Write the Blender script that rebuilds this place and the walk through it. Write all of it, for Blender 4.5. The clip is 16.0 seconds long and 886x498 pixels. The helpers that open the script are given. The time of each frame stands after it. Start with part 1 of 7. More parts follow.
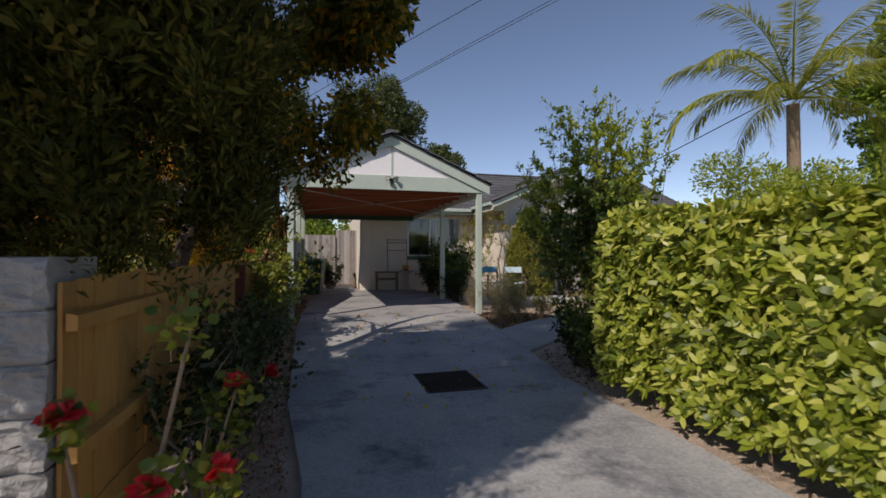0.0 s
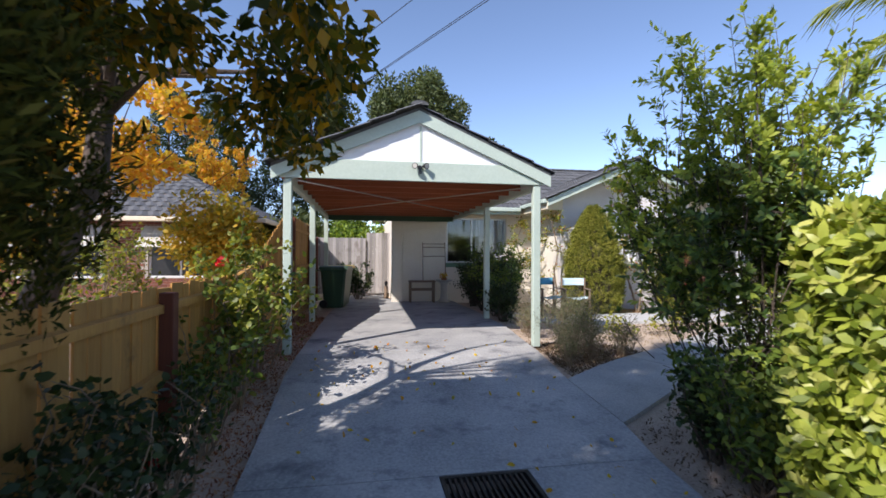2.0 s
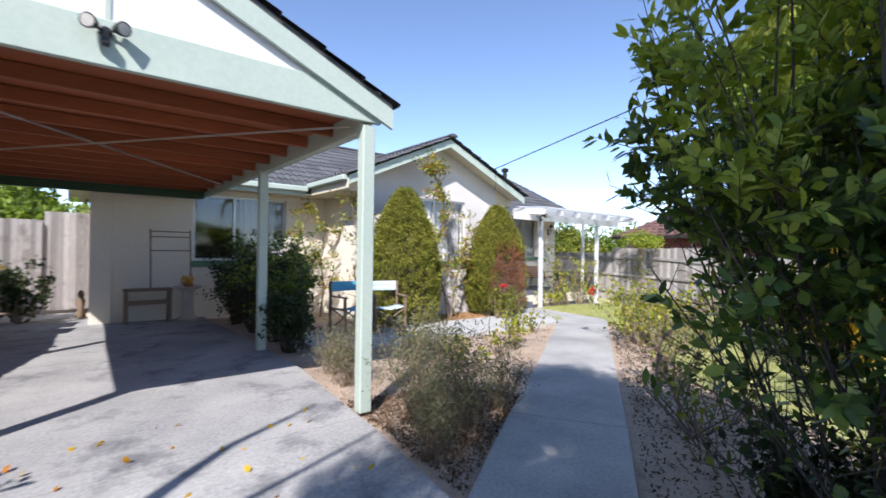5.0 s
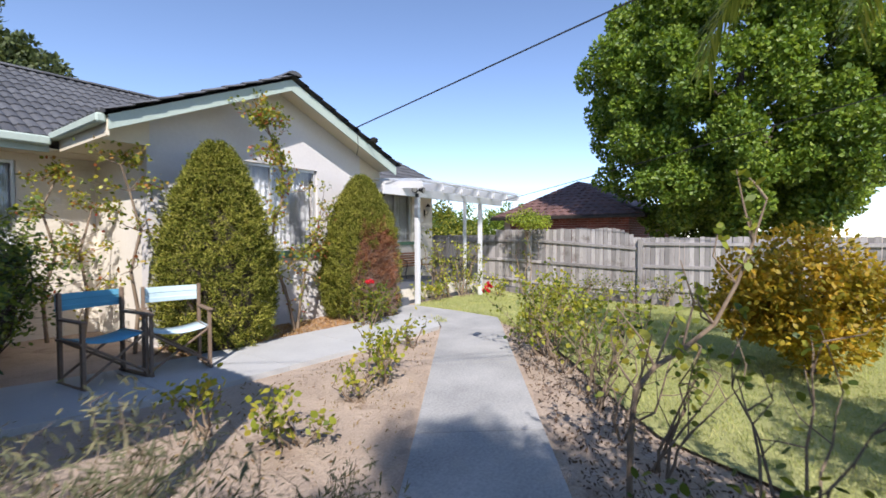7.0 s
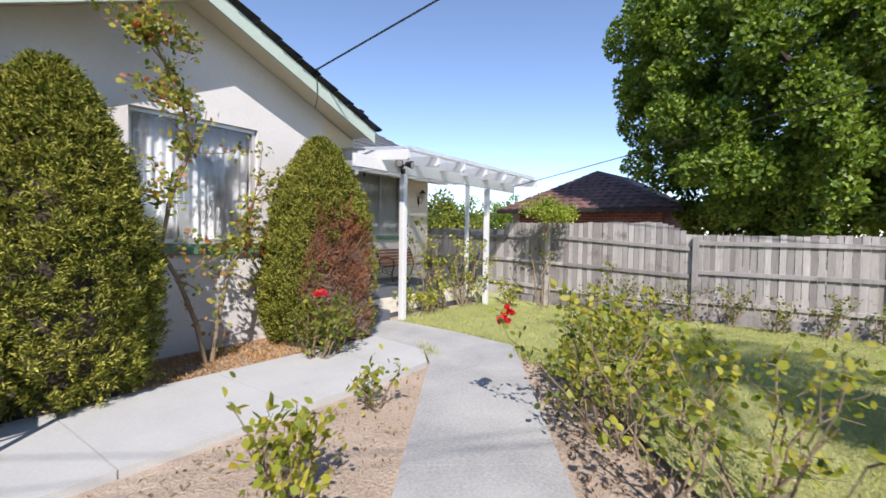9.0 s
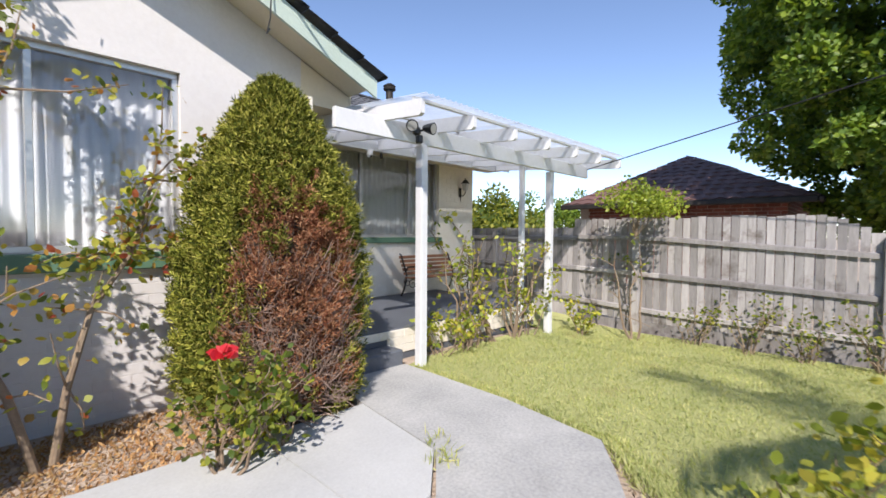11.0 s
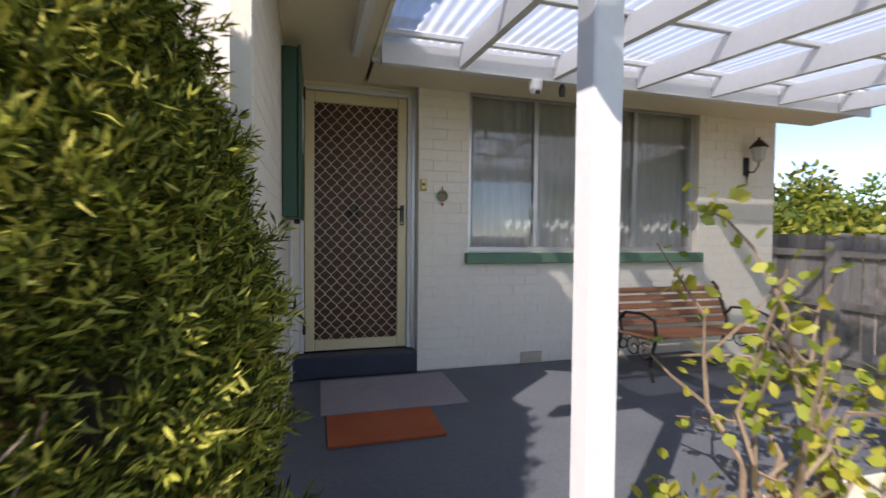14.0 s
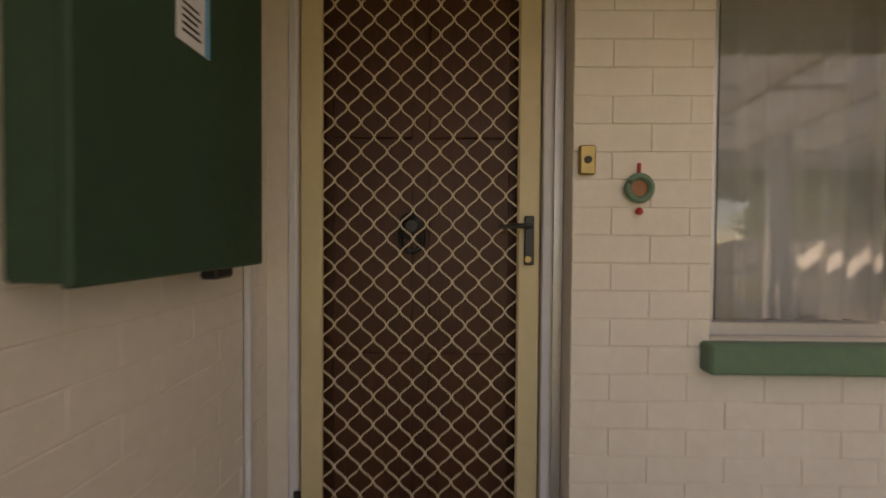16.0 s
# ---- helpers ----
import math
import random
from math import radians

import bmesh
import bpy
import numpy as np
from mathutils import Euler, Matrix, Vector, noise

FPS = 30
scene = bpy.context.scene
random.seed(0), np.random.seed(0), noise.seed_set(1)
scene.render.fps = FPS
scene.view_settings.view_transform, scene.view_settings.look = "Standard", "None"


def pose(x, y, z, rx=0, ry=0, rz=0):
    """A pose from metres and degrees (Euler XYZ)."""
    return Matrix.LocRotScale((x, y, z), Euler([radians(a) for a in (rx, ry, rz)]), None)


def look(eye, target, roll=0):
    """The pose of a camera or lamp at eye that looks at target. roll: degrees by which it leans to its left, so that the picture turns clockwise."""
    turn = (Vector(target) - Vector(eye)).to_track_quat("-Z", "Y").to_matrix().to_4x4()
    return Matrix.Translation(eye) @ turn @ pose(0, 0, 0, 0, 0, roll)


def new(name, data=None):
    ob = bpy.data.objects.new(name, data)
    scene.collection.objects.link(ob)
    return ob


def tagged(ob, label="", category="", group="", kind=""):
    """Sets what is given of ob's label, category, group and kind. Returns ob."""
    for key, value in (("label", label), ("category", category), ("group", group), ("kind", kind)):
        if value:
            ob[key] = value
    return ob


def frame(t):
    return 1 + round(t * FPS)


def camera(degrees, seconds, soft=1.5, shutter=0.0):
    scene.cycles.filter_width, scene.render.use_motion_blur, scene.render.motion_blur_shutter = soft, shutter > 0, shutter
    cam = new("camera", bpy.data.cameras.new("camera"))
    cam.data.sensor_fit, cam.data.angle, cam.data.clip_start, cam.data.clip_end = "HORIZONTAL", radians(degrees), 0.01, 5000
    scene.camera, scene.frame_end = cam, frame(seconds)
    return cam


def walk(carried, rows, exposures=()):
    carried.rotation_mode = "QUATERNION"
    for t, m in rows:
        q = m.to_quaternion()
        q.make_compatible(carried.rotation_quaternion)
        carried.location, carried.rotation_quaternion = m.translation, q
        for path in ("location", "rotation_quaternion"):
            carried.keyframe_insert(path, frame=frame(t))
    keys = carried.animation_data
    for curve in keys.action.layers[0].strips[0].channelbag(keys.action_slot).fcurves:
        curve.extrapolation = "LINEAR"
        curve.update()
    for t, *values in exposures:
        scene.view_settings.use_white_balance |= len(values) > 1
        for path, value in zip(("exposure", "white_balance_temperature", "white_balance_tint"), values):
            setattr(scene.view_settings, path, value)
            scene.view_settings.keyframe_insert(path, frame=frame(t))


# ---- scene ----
cam = camera(88.98, 16.0, soft=1.6, shutter=0.3)
# seconds, x, y, z, yaw, pitch, roll
ROWS = [
    (0.0, 0.000, 0.000, 1.309, -15.33, 0.38, 0.01),
    (0.5, 0.156, 0.486, 1.354, -13.67, 0.46, -0.09),
    (1.0, 0.319, 1.000, 1.392, -11.87, 0.49, -0.19),
    (1.5, 0.455, 1.517, 1.429, -10.48, 0.42, -0.14),
    (2.0, 0.540, 2.064, 1.463, -9.84, 0.48, -0.26),
    (2.5, 0.591, 2.562, 1.475, -9.93, 0.44, -0.39),
    (3.0, 0.615, 3.128, 1.476, -11.59, 0.40, -0.36),
    (3.5, 0.705, 3.628, 1.476, -15.72, 0.36, -0.28),
    (4.0, 0.824, 4.119, 1.465, -21.91, 0.33, -0.41),
    (4.5, 0.974, 4.617, 1.441, -29.21, 0.38, -0.63),
    (5.0, 1.217, 5.108, 1.420, -38.59, 0.28, -0.79),
    (7.5, 3.646, 7.044, 1.421, -54.94, -1.93, -0.11),
    (8.0, 4.155, 7.391, 1.395, -55.14, -2.08, -0.70),
    (10.5, 6.702, 8.962, 1.341, -49.38, -2.01, -0.43),
    (11.0, 7.223, 9.286, 1.345, -46.61, -2.03, -0.41),
    (11.5, 7.688, 9.598, 1.367, -43.03, -1.97, -0.49),
    (12.0, 8.151, 9.948, 1.381, -39.14, -1.96, -0.46),
    (12.5, 8.574, 10.281, 1.362, -35.30, -1.83, -0.17),
    (13.0, 8.999, 10.677, 1.366, -29.37, -1.67, -0.11),
    (13.5, 9.353, 11.053, 1.390, -23.37, -1.82, -0.26),
    (14.0, 9.662, 11.517, 1.410, -15.72, -1.73, -0.50),
    (14.5, 9.841, 11.997, 1.421, -8.60, -1.54, -0.45),
    (15.0, 9.974, 12.586, 1.419, -3.25, -1.40, -0.38),
    (15.5, 10.025, 13.156, 1.461, -1.10, -1.45, -0.46),
    (16.0, 10.080, 13.698, 1.575, 0.78, -1.24, -0.40),
]
walk(cam, [(t, pose(x, y, z, 90 + p, r, w)) for t, x, y, z, w, p, r in ROWS],
     exposures=[(0.0, 0.1, 7100, 17), (0.3, 0.62, 7000, 17), (0.6, 1.02, 6850, 17), (1.0, 1.07, 6700, 16), (3.0, 1.18, 6400, 15), (5.0, 1.24, 6250, 15), (7.5, 1.0, 6400, 15),
                (11.0, 1.07, 6500, 14), (12.5, 1.19, 6550, 14), (13.5, 1.22, 6600, 15), (14.0, 1.23, 6700, 18), (14.5, 1.28, 6900, 20), (15.0, 1.56, 9000, 22),
                (15.3, 1.54, 9500, 23), (15.6, 1.43, 10000, 25), (16.0, 1.29, 10700, 28)])

# ---------------------------------------------------------------- light
SUN_FROM = Vector((-0.55, -0.46, 0.63)).normalized()
world = bpy.data.worlds.new("world")
scene.world = world
world.use_nodes = True
wn = world.node_tree
sky = wn.nodes.new("ShaderNodeTexSky")
sky.sky_type, sky.sun_disc = "NISHITA", False
sky.sun_elevation = math.asin(SUN_FROM.z)
sky.sun_rotation = math.atan2(SUN_FROM.x, SUN_FROM.y)
sky.air_density, sky.dust_density, sky.ozone_density = 0.85, 0.0, 0.8
sky.altitude = 2200
wn.links.new(sky.outputs["Color"], wn.nodes["Background"].inputs["Color"])
wn.nodes["Background"].inputs["Strength"].default_value = 0.122
sun = new("sun", bpy.data.lights.new("sun", "SUN"))
sun.data.energy, sun.data.angle, sun.data.color = 3.1, radians(0.55), (1.0, 0.95, 0.87)
sun.matrix_world = look(tuple(SUN_FROM * 40), (0, 0, 0))


# ---------------------------------------------------------------- materials
def tree_of(name, rough=0.7, metal=0.0, spec=0.4):
    m = bpy.data.materials.new(name)
    m.use_nodes = True
    b = m.node_tree.nodes["Principled BSDF"]
    b.inputs["Roughness"].default_value, b.inputs["Metallic"].default_value = rough, metal
    b.inputs["Specular IOR Level"].default_value = spec
    return m, m.node_tree, b


def link(nt, a, b):
    nt.links.new(a, b)


def coord(nt, scale=(1, 1, 1)):
    """World-sized coordinates, so that grain keeps its size on every piece."""
    g = nt.nodes.new("ShaderNodeNewGeometry")
    mp = nt.nodes.new("ShaderNodeMapping")
    mp.inputs["Scale"].default_value = scale
    link(nt, g.outputs["Position"], mp.inputs["Vector"])
    return mp.outputs["Vector"]


def noise_of(nt, vec, scale, detail=4.0, rough=0.6):
    n = nt.nodes.new("ShaderNodeTexNoise")
    n.inputs["Scale"].default_value, n.inputs["Detail"].default_value, n.inputs["Roughness"].default_value = scale, detail, rough
    link(nt, vec, n.inputs["Vector"])
    return n.outputs["Fac"]


def ramp(nt, fac, stops):
    r = nt.nodes.new("ShaderNodeValToRGB")
    e = r.color_ramp.elements
    while len(e) < len(stops):
        e.new(0.5)
    for k, (p, c) in zip(e, stops):
        k.position, k.color = p, (*c, 1)
    link(nt, fac, r.inputs["Fac"])
    return r.outputs["Color"]


def mix(nt, fac, a, b, how="MIX"):
    n = nt.nodes.new("ShaderNodeMix")
    n.data_type, n.blend_type = "RGBA", how
    for slot, v in ((0, fac), (6, a), (7, b)):
        if isinstance(v, (int, float)):
            n.inputs[slot].default_value = v
        elif isinstance(v, tuple):
            n.inputs[slot].default_value = (*v, 1)
        else:
            link(nt, v, n.inputs[slot])
    return n.outputs[2]


def bump(nt, b, height, strength, distance=0.01):
    n = nt.nodes.new("ShaderNodeBump")
    n.inputs["Strength"].default_value, n.inputs["Distance"].default_value = strength, distance
    link(nt, height, n.inputs["Height"])
    link(nt, n.outputs["Normal"], b.inputs["Normal"])


def plain(name, dark, light, fine=30.0, coarse=1.5, rough=0.7, metal=0.0, bumpy=0.3, dist=0.004, stretch=(1, 1, 1), stain=None, vary=0.0, spec=0.4):
    """Two scales of mottling between two tones, optional stains, a little relief, and a tone of its own for each piece."""
    m, nt, b = tree_of(name, rough, metal, spec)
    v = coord(nt, stretch)
    f = noise_of(nt, v, fine)
    c = noise_of(nt, v, coarse, 3.0)
    col = mix(nt, 0.5, ramp(nt, f, [(0.3, dark), (0.7, light)]), ramp(nt, c, [(0.3, dark), (0.7, light)]))
    if stain:
        s = noise_of(nt, coord(nt), stain[1], 6.0, 0.7)
        col = mix(nt, ramp(nt, s, [(stain[2], (0, 0, 0)), (stain[2] + 0.15, (1, 1, 1))]), col, stain[0])
    if vary:
        o = nt.nodes.new("ShaderNodeObjectInfo")
        g = nt.nodes.new("ShaderNodeNewGeometry")
        ad = nt.nodes.new("ShaderNodeMath")
        ad.operation = "ADD"
        link(nt, o.outputs["Random"], ad.inputs[0])
        link(nt, g.outputs["Random Per Island"], ad.inputs[1])
        fr = nt.nodes.new("ShaderNodeMath")
        fr.operation = "FRACT"
        link(nt, ad.outputs[0], fr.inputs[0])
        col = mix(nt, 1.0, col, ramp(nt, fr.outputs[0], [(0.0, (1 - vary,) * 3), (1.0, (1.0,) * 3)]), "MULTIPLY")
    link(nt, col, b.inputs["Base Color"])
    if bumpy:
        bump(nt, b, f, bumpy, dist)
    return m


def leafy(name, tones, rough=0.45, glow=0.35, spec=0.4):
    """Leaves: a tone for each leaf, patches of tone over the plant, and light that passes through the blade."""
    m, nt, b = tree_of(name, rough, 0.0, spec)
    g = nt.nodes.new("ShaderNodeNewGeometry")
    n = len(tones)
    c1 = ramp(nt, g.outputs["Random Per Island"], [(k / max(1, n - 1), t) for k, t in enumerate(tones)])
    c2 = ramp(nt, noise_of(nt, coord(nt), 2.2, 3.0), [(0.25, (0.62, 0.66, 0.6)), (0.75, (1.15, 1.1, 1.0))])
    col = mix(nt, 1.0, c1, c2, "MULTIPLY")
    link(nt, col, b.inputs["Base Color"])
    tr = nt.nodes.new("ShaderNodeBsdfTranslucent")
    link(nt, mix(nt, 1.0, col, (1.25, 1.2, 0.55), "MULTIPLY"), tr.inputs["Color"])
    sh = nt.nodes.new("ShaderNodeMixShader")
    sh.inputs[0].default_value = glow
    link(nt, b.outputs[0], sh.inputs[1])
    link(nt, tr.outputs[0], sh.inputs[2])
    link(nt, sh.outputs[0], nt.nodes["Material Output"].inputs["Surface"])
    return m


CONCRETE = plain("driveway_concrete", (0.2, 0.205, 0.215), (0.53, 0.52, 0.505), 40, 1.1, 0.85, bumpy=0.8, dist=0.005, stain=((0.15, 0.152, 0.165), 1.7, 0.53))
PATH = plain("path_concrete", (0.25, 0.25, 0.248), (0.53, 0.52, 0.5), 45, 1.4, 0.85, bumpy=0.5, dist=0.004, stain=((0.27, 0.26, 0.25), 1.6, 0.62))
PAVER = plain("pale_paving", (0.42, 0.42, 0.415), (0.55, 0.55, 0.54), 60, 1.5, 0.85, bumpy=0.4, stain=((0.33, 0.31, 0.28), 2.0, 0.64))
SOIL = plain("dry_soil", (0.38, 0.285, 0.215), (0.66, 0.53, 0.42), 45, 2.0, 0.95, bumpy=1.0, dist=0.03, stain=((0.2, 0.13, 0.09), 1.3, 0.58))
LAWN = plain("lawn_turf", (0.36, 0.39, 0.13), (0.54, 0.53, 0.23), 60, 0.8, 0.9, bumpy=1.0, dist=0.03, stain=((0.36, 0.32, 0.12), 1.4, 0.58))
CREAM = plain("cream_painted_brick", (0.71, 0.65, 0.555), (0.80, 0.75, 0.665), 25, 1.1, 0.75, bumpy=0.5, dist=0.005, stain=((0.63, 0.53, 0.4), 1.7, 0.66))
# the house paint in full sun: its whiter look is put into the colour
GABLESUN = plain("sun_whitened_gable_paint", (0.62, 0.59, 0.575), (0.70, 0.675, 0.665), 25, 1.1, 0.75, bumpy=0.5, dist=0.005, stain=((0.63, 0.57, 0.5), 1.7, 0.66))
EAVE = plain("cream_eave_paint", (0.66, 0.58, 0.44), (0.74, 0.66, 0.52), 25, 0.8, 0.6, bumpy=0.1)
SAGE = plain("sage_green_paint", (0.40, 0.48, 0.42), (0.50, 0.58, 0.51), 30, 1.4, 0.55, bumpy=0.25, dist=0.002, stain=((0.34, 0.4, 0.36), 3.0, 0.66))
GREEN = plain("dark_green_paint", (0.018, 0.06, 0.035), (0.03, 0.085, 0.05), 30, 2.0, 0.45, bumpy=0.15, dist=0.002)
SILL = plain("green_sill_paint", (0.08, 0.17, 0.11), (0.13, 0.23, 0.15), 30, 2.0, 0.5, bumpy=0.2, dist=0.002)
WHITE = plain("white_paint", (0.62, 0.62, 0.63), (0.71, 0.71, 0.72), 25, 1.2, 0.5, bumpy=0.2, dist=0.002, stain=((0.6, 0.6, 0.6), 2.5, 0.68))
SHEET = plain("white_cladding_sheet", (0.78, 0.78, 0.8), (0.85, 0.85, 0.87), 10, 0.8, 0.6, bumpy=0.1)
REDWOOD = plain("red_stained_timber", (0.27, 0.07, 0.028), (0.46, 0.15, 0.065), 18, 1.2, 0.6, bumpy=0.3, stretch=(0.3, 3, 3), vary=0.35)
GREYPALING = plain("weathered_grey_paling", (0.3, 0.275, 0.265), (0.56, 0.525, 0.51), 22, 2.0, 0.85, bumpy=0.6, dist=0.005, stretch=(3, 3, 0.25), vary=0.5, stain=((0.2, 0.165, 0.145), 2.4, 0.56))
NEWPALING = plain("tan_timber_paling", (0.46, 0.22, 0.056), (0.67, 0.38, 0.11), 20, 1.6, 0.7, bumpy=0.5, dist=0.004, stretch=(3, 3, 0.25), vary=0.3, stain=((0.24, 0.13, 0.05), 2.0, 0.6))
REDPOST = plain("red_brown_post", (0.1, 0.028, 0.018), (0.18, 0.055, 0.03), 20, 1.5, 0.7, bumpy=0.4, stretch=(3, 3, 0.3))
ROOFTILE = plain("charcoal_roof_tile", (0.075, 0.078, 0.085), (0.16, 0.16, 0.165), 30, 1.5, 0.6, bumpy=0.5, dist=0.004, vary=0.3, stain=((0.2, 0.2, 0.19), 2.0, 0.64))
BROWNTILE = plain("brown_roof_tile", (0.14, 0.075, 0.064), (0.26, 0.145, 0.125), 30, 1.2, 0.65, bumpy=0.4, vary=0.35)
REDTILE = plain("terracotta_roof_tile", (0.24, 0.1, 0.075), (0.4, 0.2, 0.15), 30, 1.2, 0.65, bumpy=0.4, vary=0.35)
REDBRICK = plain("red_house_brick", (0.15, 0.055, 0.04), (0.27, 0.1, 0.07), 35, 2.0, 0.85, bumpy=0.5, vary=0.35)
MORTAR = plain("mortar", (0.30, 0.27, 0.24), (0.4, 0.36, 0.32), 60, 2.0, 0.9, bumpy=0.5)
GREYBLOCK = plain("grey_split_block", (0.28, 0.27, 0.26), (0.44, 0.43, 0.41), 25, 3.0, 0.9, bumpy=1.0, dist=0.02, vary=0.2)
PORCH = plain("grey_porch_paint", (0.07, 0.077, 0.094), (0.125, 0.135, 0.155), 40, 1.3, 0.6, bumpy=0.3, dist=0.003, stain=((0.2, 0.2, 0.21), 2.2, 0.64))
BLUEBLACK = plain("dark_step_paint", (0.022, 0.028, 0.045), (0.04, 0.048, 0.07), 30, 2.0, 0.5, bumpy=0.2)
STEEL = plain("dark_grate_steel", (0.03, 0.028, 0.026), (0.075, 0.065, 0.055), 40, 4.0, 0.6, 0.7, bumpy=0.3)
BLACK = plain("black_plastic", (0.012, 0.012, 0.013), (0.028, 0.028, 0.03), 40, 4.0, 0.35, bumpy=0.05)
ALUMINIUM = plain("aluminium_frame", (0.5, 0.5, 0.5), (0.62, 0.62, 0.61), 40, 2.0, 0.35, 0.7, bumpy=0.05)
CREAMMETAL = plain("cream_metal_frame", (0.60, 0.51, 0.30), (0.68, 0.58, 0.36), 30, 2.0, 0.4, bumpy=0.05)
GRILLE = plain("cream_grille", (0.62, 0.52, 0.36), (0.72, 0.62, 0.45), 40, 5.0, 0.4, bumpy=0.0)
DOORWOOD = plain("brown_timber_door", (0.055, 0.019, 0.008), (0.105, 0.037, 0.014), 25, 2.0, 0.45, bumpy=0.2, stretch=(3, 3, 0.3))
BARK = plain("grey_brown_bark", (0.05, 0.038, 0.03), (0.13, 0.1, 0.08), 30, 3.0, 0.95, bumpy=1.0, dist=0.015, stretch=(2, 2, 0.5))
CANE = plain("rose_cane", (0.16, 0.11, 0.075), (0.3, 0.23, 0.16), 30, 4.0, 0.85, bumpy=0.6, dist=0.004)
TWIG = plain("pale_dead_twig", (0.24, 0.15, 0.115), (0.5, 0.37, 0.3), 30, 4.0, 0.9, bumpy=0.3, vary=0.4)
# net curtain lightened in colour to make up for the porch shade
CURTAINLIFT = plain("net_curtain_lightened", (0.78, 0.8, 0.79), (0.86, 0.88, 0.87), 120, 2.0, 0.9, bumpy=0.1)
# net curtain darkened in colour to offset the sun on the gable window
CURTAIN = plain("net_curtain_darkened", (0.5, 0.52, 0.56), (0.6, 0.62, 0.65), 120, 2.0, 0.9, bumpy=0.1)
# near-black on every inside surface, the unlit look put into the colour
DARKROOM = plain("interior_painted_dim", (0.05, 0.05, 0.05), (0.08, 0.08, 0.08), 5, 1.0, 0.9, bumpy=0.0)
BINGREEN = plain("green_bin_plastic", (0.018, 0.05, 0.03), (0.03, 0.075, 0.045), 30, 2.0, 0.4, bumpy=0.1)
BINYELLOW = plain("yellow_bin_lid", (0.62, 0.42, 0.02), (0.75, 0.52, 0.04), 30, 2.0, 0.4, bumpy=0.1)
MATGREY = plain("grey_ribbed_mat", (0.25, 0.21, 0.22), (0.36, 0.31, 0.32), 90, 3.0, 0.95, bumpy=0.8, dist=0.004)
MATRUST = plain("rust_coir_mat", (0.26, 0.06, 0.02), (0.40, 0.11, 0.04), 120, 3.0, 0.95, bumpy=1.0, dist=0.006)
BENCHWOOD = plain("brown_bench_slat", (0.24, 0.1, 0.048), (0.4, 0.19, 0.1), 25, 2.0, 0.6, bumpy=0.3, stretch=(0.3, 3, 3), vary=0.25)
CHAIRWOOD = plain("weathered_chair_timber", (0.16, 0.11, 0.075), (0.28, 0.2, 0.14), 25, 2.0, 0.7, bumpy=0.4)
SKYCANVAS = plain("pale_blue_canvas", (0.50, 0.66, 0.72), (0.62, 0.76, 0.8), 150, 2.5, 0.9, bumpy=0.4, dist=0.002)
# light blue canvas, deepened in colour for the carport's shade
SHADECANVAS = plain("shade_toned_blue_canvas", (0.09, 0.32, 0.48), (0.14, 0.42, 0.58), 150, 2.5, 0.9, bumpy=0.4, dist=0.002)
CABLE = plain("black_cable", (0.012, 0.012, 0.013), (0.02, 0.02, 0.021), 20, 3.0, 0.6, bumpy=0.0)
CLAY = plain("terracotta", (0.30, 0.13, 0.07), (0.42, 0.2, 0.11), 30, 3.0, 0.8, bumpy=0.4)
BRASS = plain("aged_brass", (0.35, 0.25, 0.1), (0.5, 0.37, 0.16), 30, 5.0, 0.4, 0.8, bumpy=0.1)
STONE = plain("pale_cast_stone", (0.4, 0.38, 0.35), (0.55, 0.53, 0.49), 40, 3.0, 0.9, bumpy=0.5)
PAPER = plain("white_paper", (0.7, 0.72, 0.73), (0.8, 0.82, 0.83), 20, 3.0, 0.8, bumpy=0.0)
BLUEINK = plain("blue_print", (0.1, 0.35, 0.55), (0.14, 0.42, 0.62), 20, 3.0, 0.8, bumpy=0.0)
REDPAINT = plain("red_enamel", (0.45, 0.03, 0.03), (0.6, 0.06, 0.05), 20, 3.0, 0.5, bumpy=0.0)

L_HEDGE = leafy("glossy_hedge_leaf", [(0.08, 0.125, 0.014), (0.24, 0.3, 0.034), (0.45, 0.5, 0.08), (0.62, 0.62, 0.19)], 0.4, 0.33)
L_CYPRESS = leafy("dark_cypress_spray", [(0.018, 0.026, 0.005), (0.038, 0.048, 0.008), (0.075, 0.08, 0.013), (0.11, 0.085, 0.02)], 0.8, 0.08, 0.15)
L_MAPLE = leafy("maple_leaf_green", [(0.03, 0.05, 0.01), (0.07, 0.095, 0.015), (0.22, 0.17, 0.018), (0.5, 0.27, 0.016)], 0.5, 0.6)
L_AUTUMN = leafy("autumn_leaf", [(0.6, 0.26, 0.02), (0.72, 0.44, 0.04), (0.66, 0.52, 0.06), (0.6, 0.2, 0.03)], 0.5, 0.45)
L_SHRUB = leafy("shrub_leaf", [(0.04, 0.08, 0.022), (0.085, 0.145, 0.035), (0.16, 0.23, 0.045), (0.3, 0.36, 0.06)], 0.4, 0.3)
L_SHRUBTOP = leafy("yellow_green_shrub_leaf", [(0.16, 0.23, 0.035), (0.34, 0.42, 0.06), (0.54, 0.58, 0.12)], 0.42, 0.48)
L_CONIFER = leafy("clipped_conifer_spray", [(0.022, 0.035, 0.008), (0.11, 0.135, 0.021), (0.34, 0.35, 0.055), (0.6, 0.55, 0.15)], 0.8, 0.05, 0.12)
L_DEAD = leafy("dead_brown_spray", [(0.12, 0.035, 0.018), (0.28, 0.095, 0.045), (0.4, 0.17, 0.09), (0.52, 0.3, 0.18)], 0.8, 0.1)
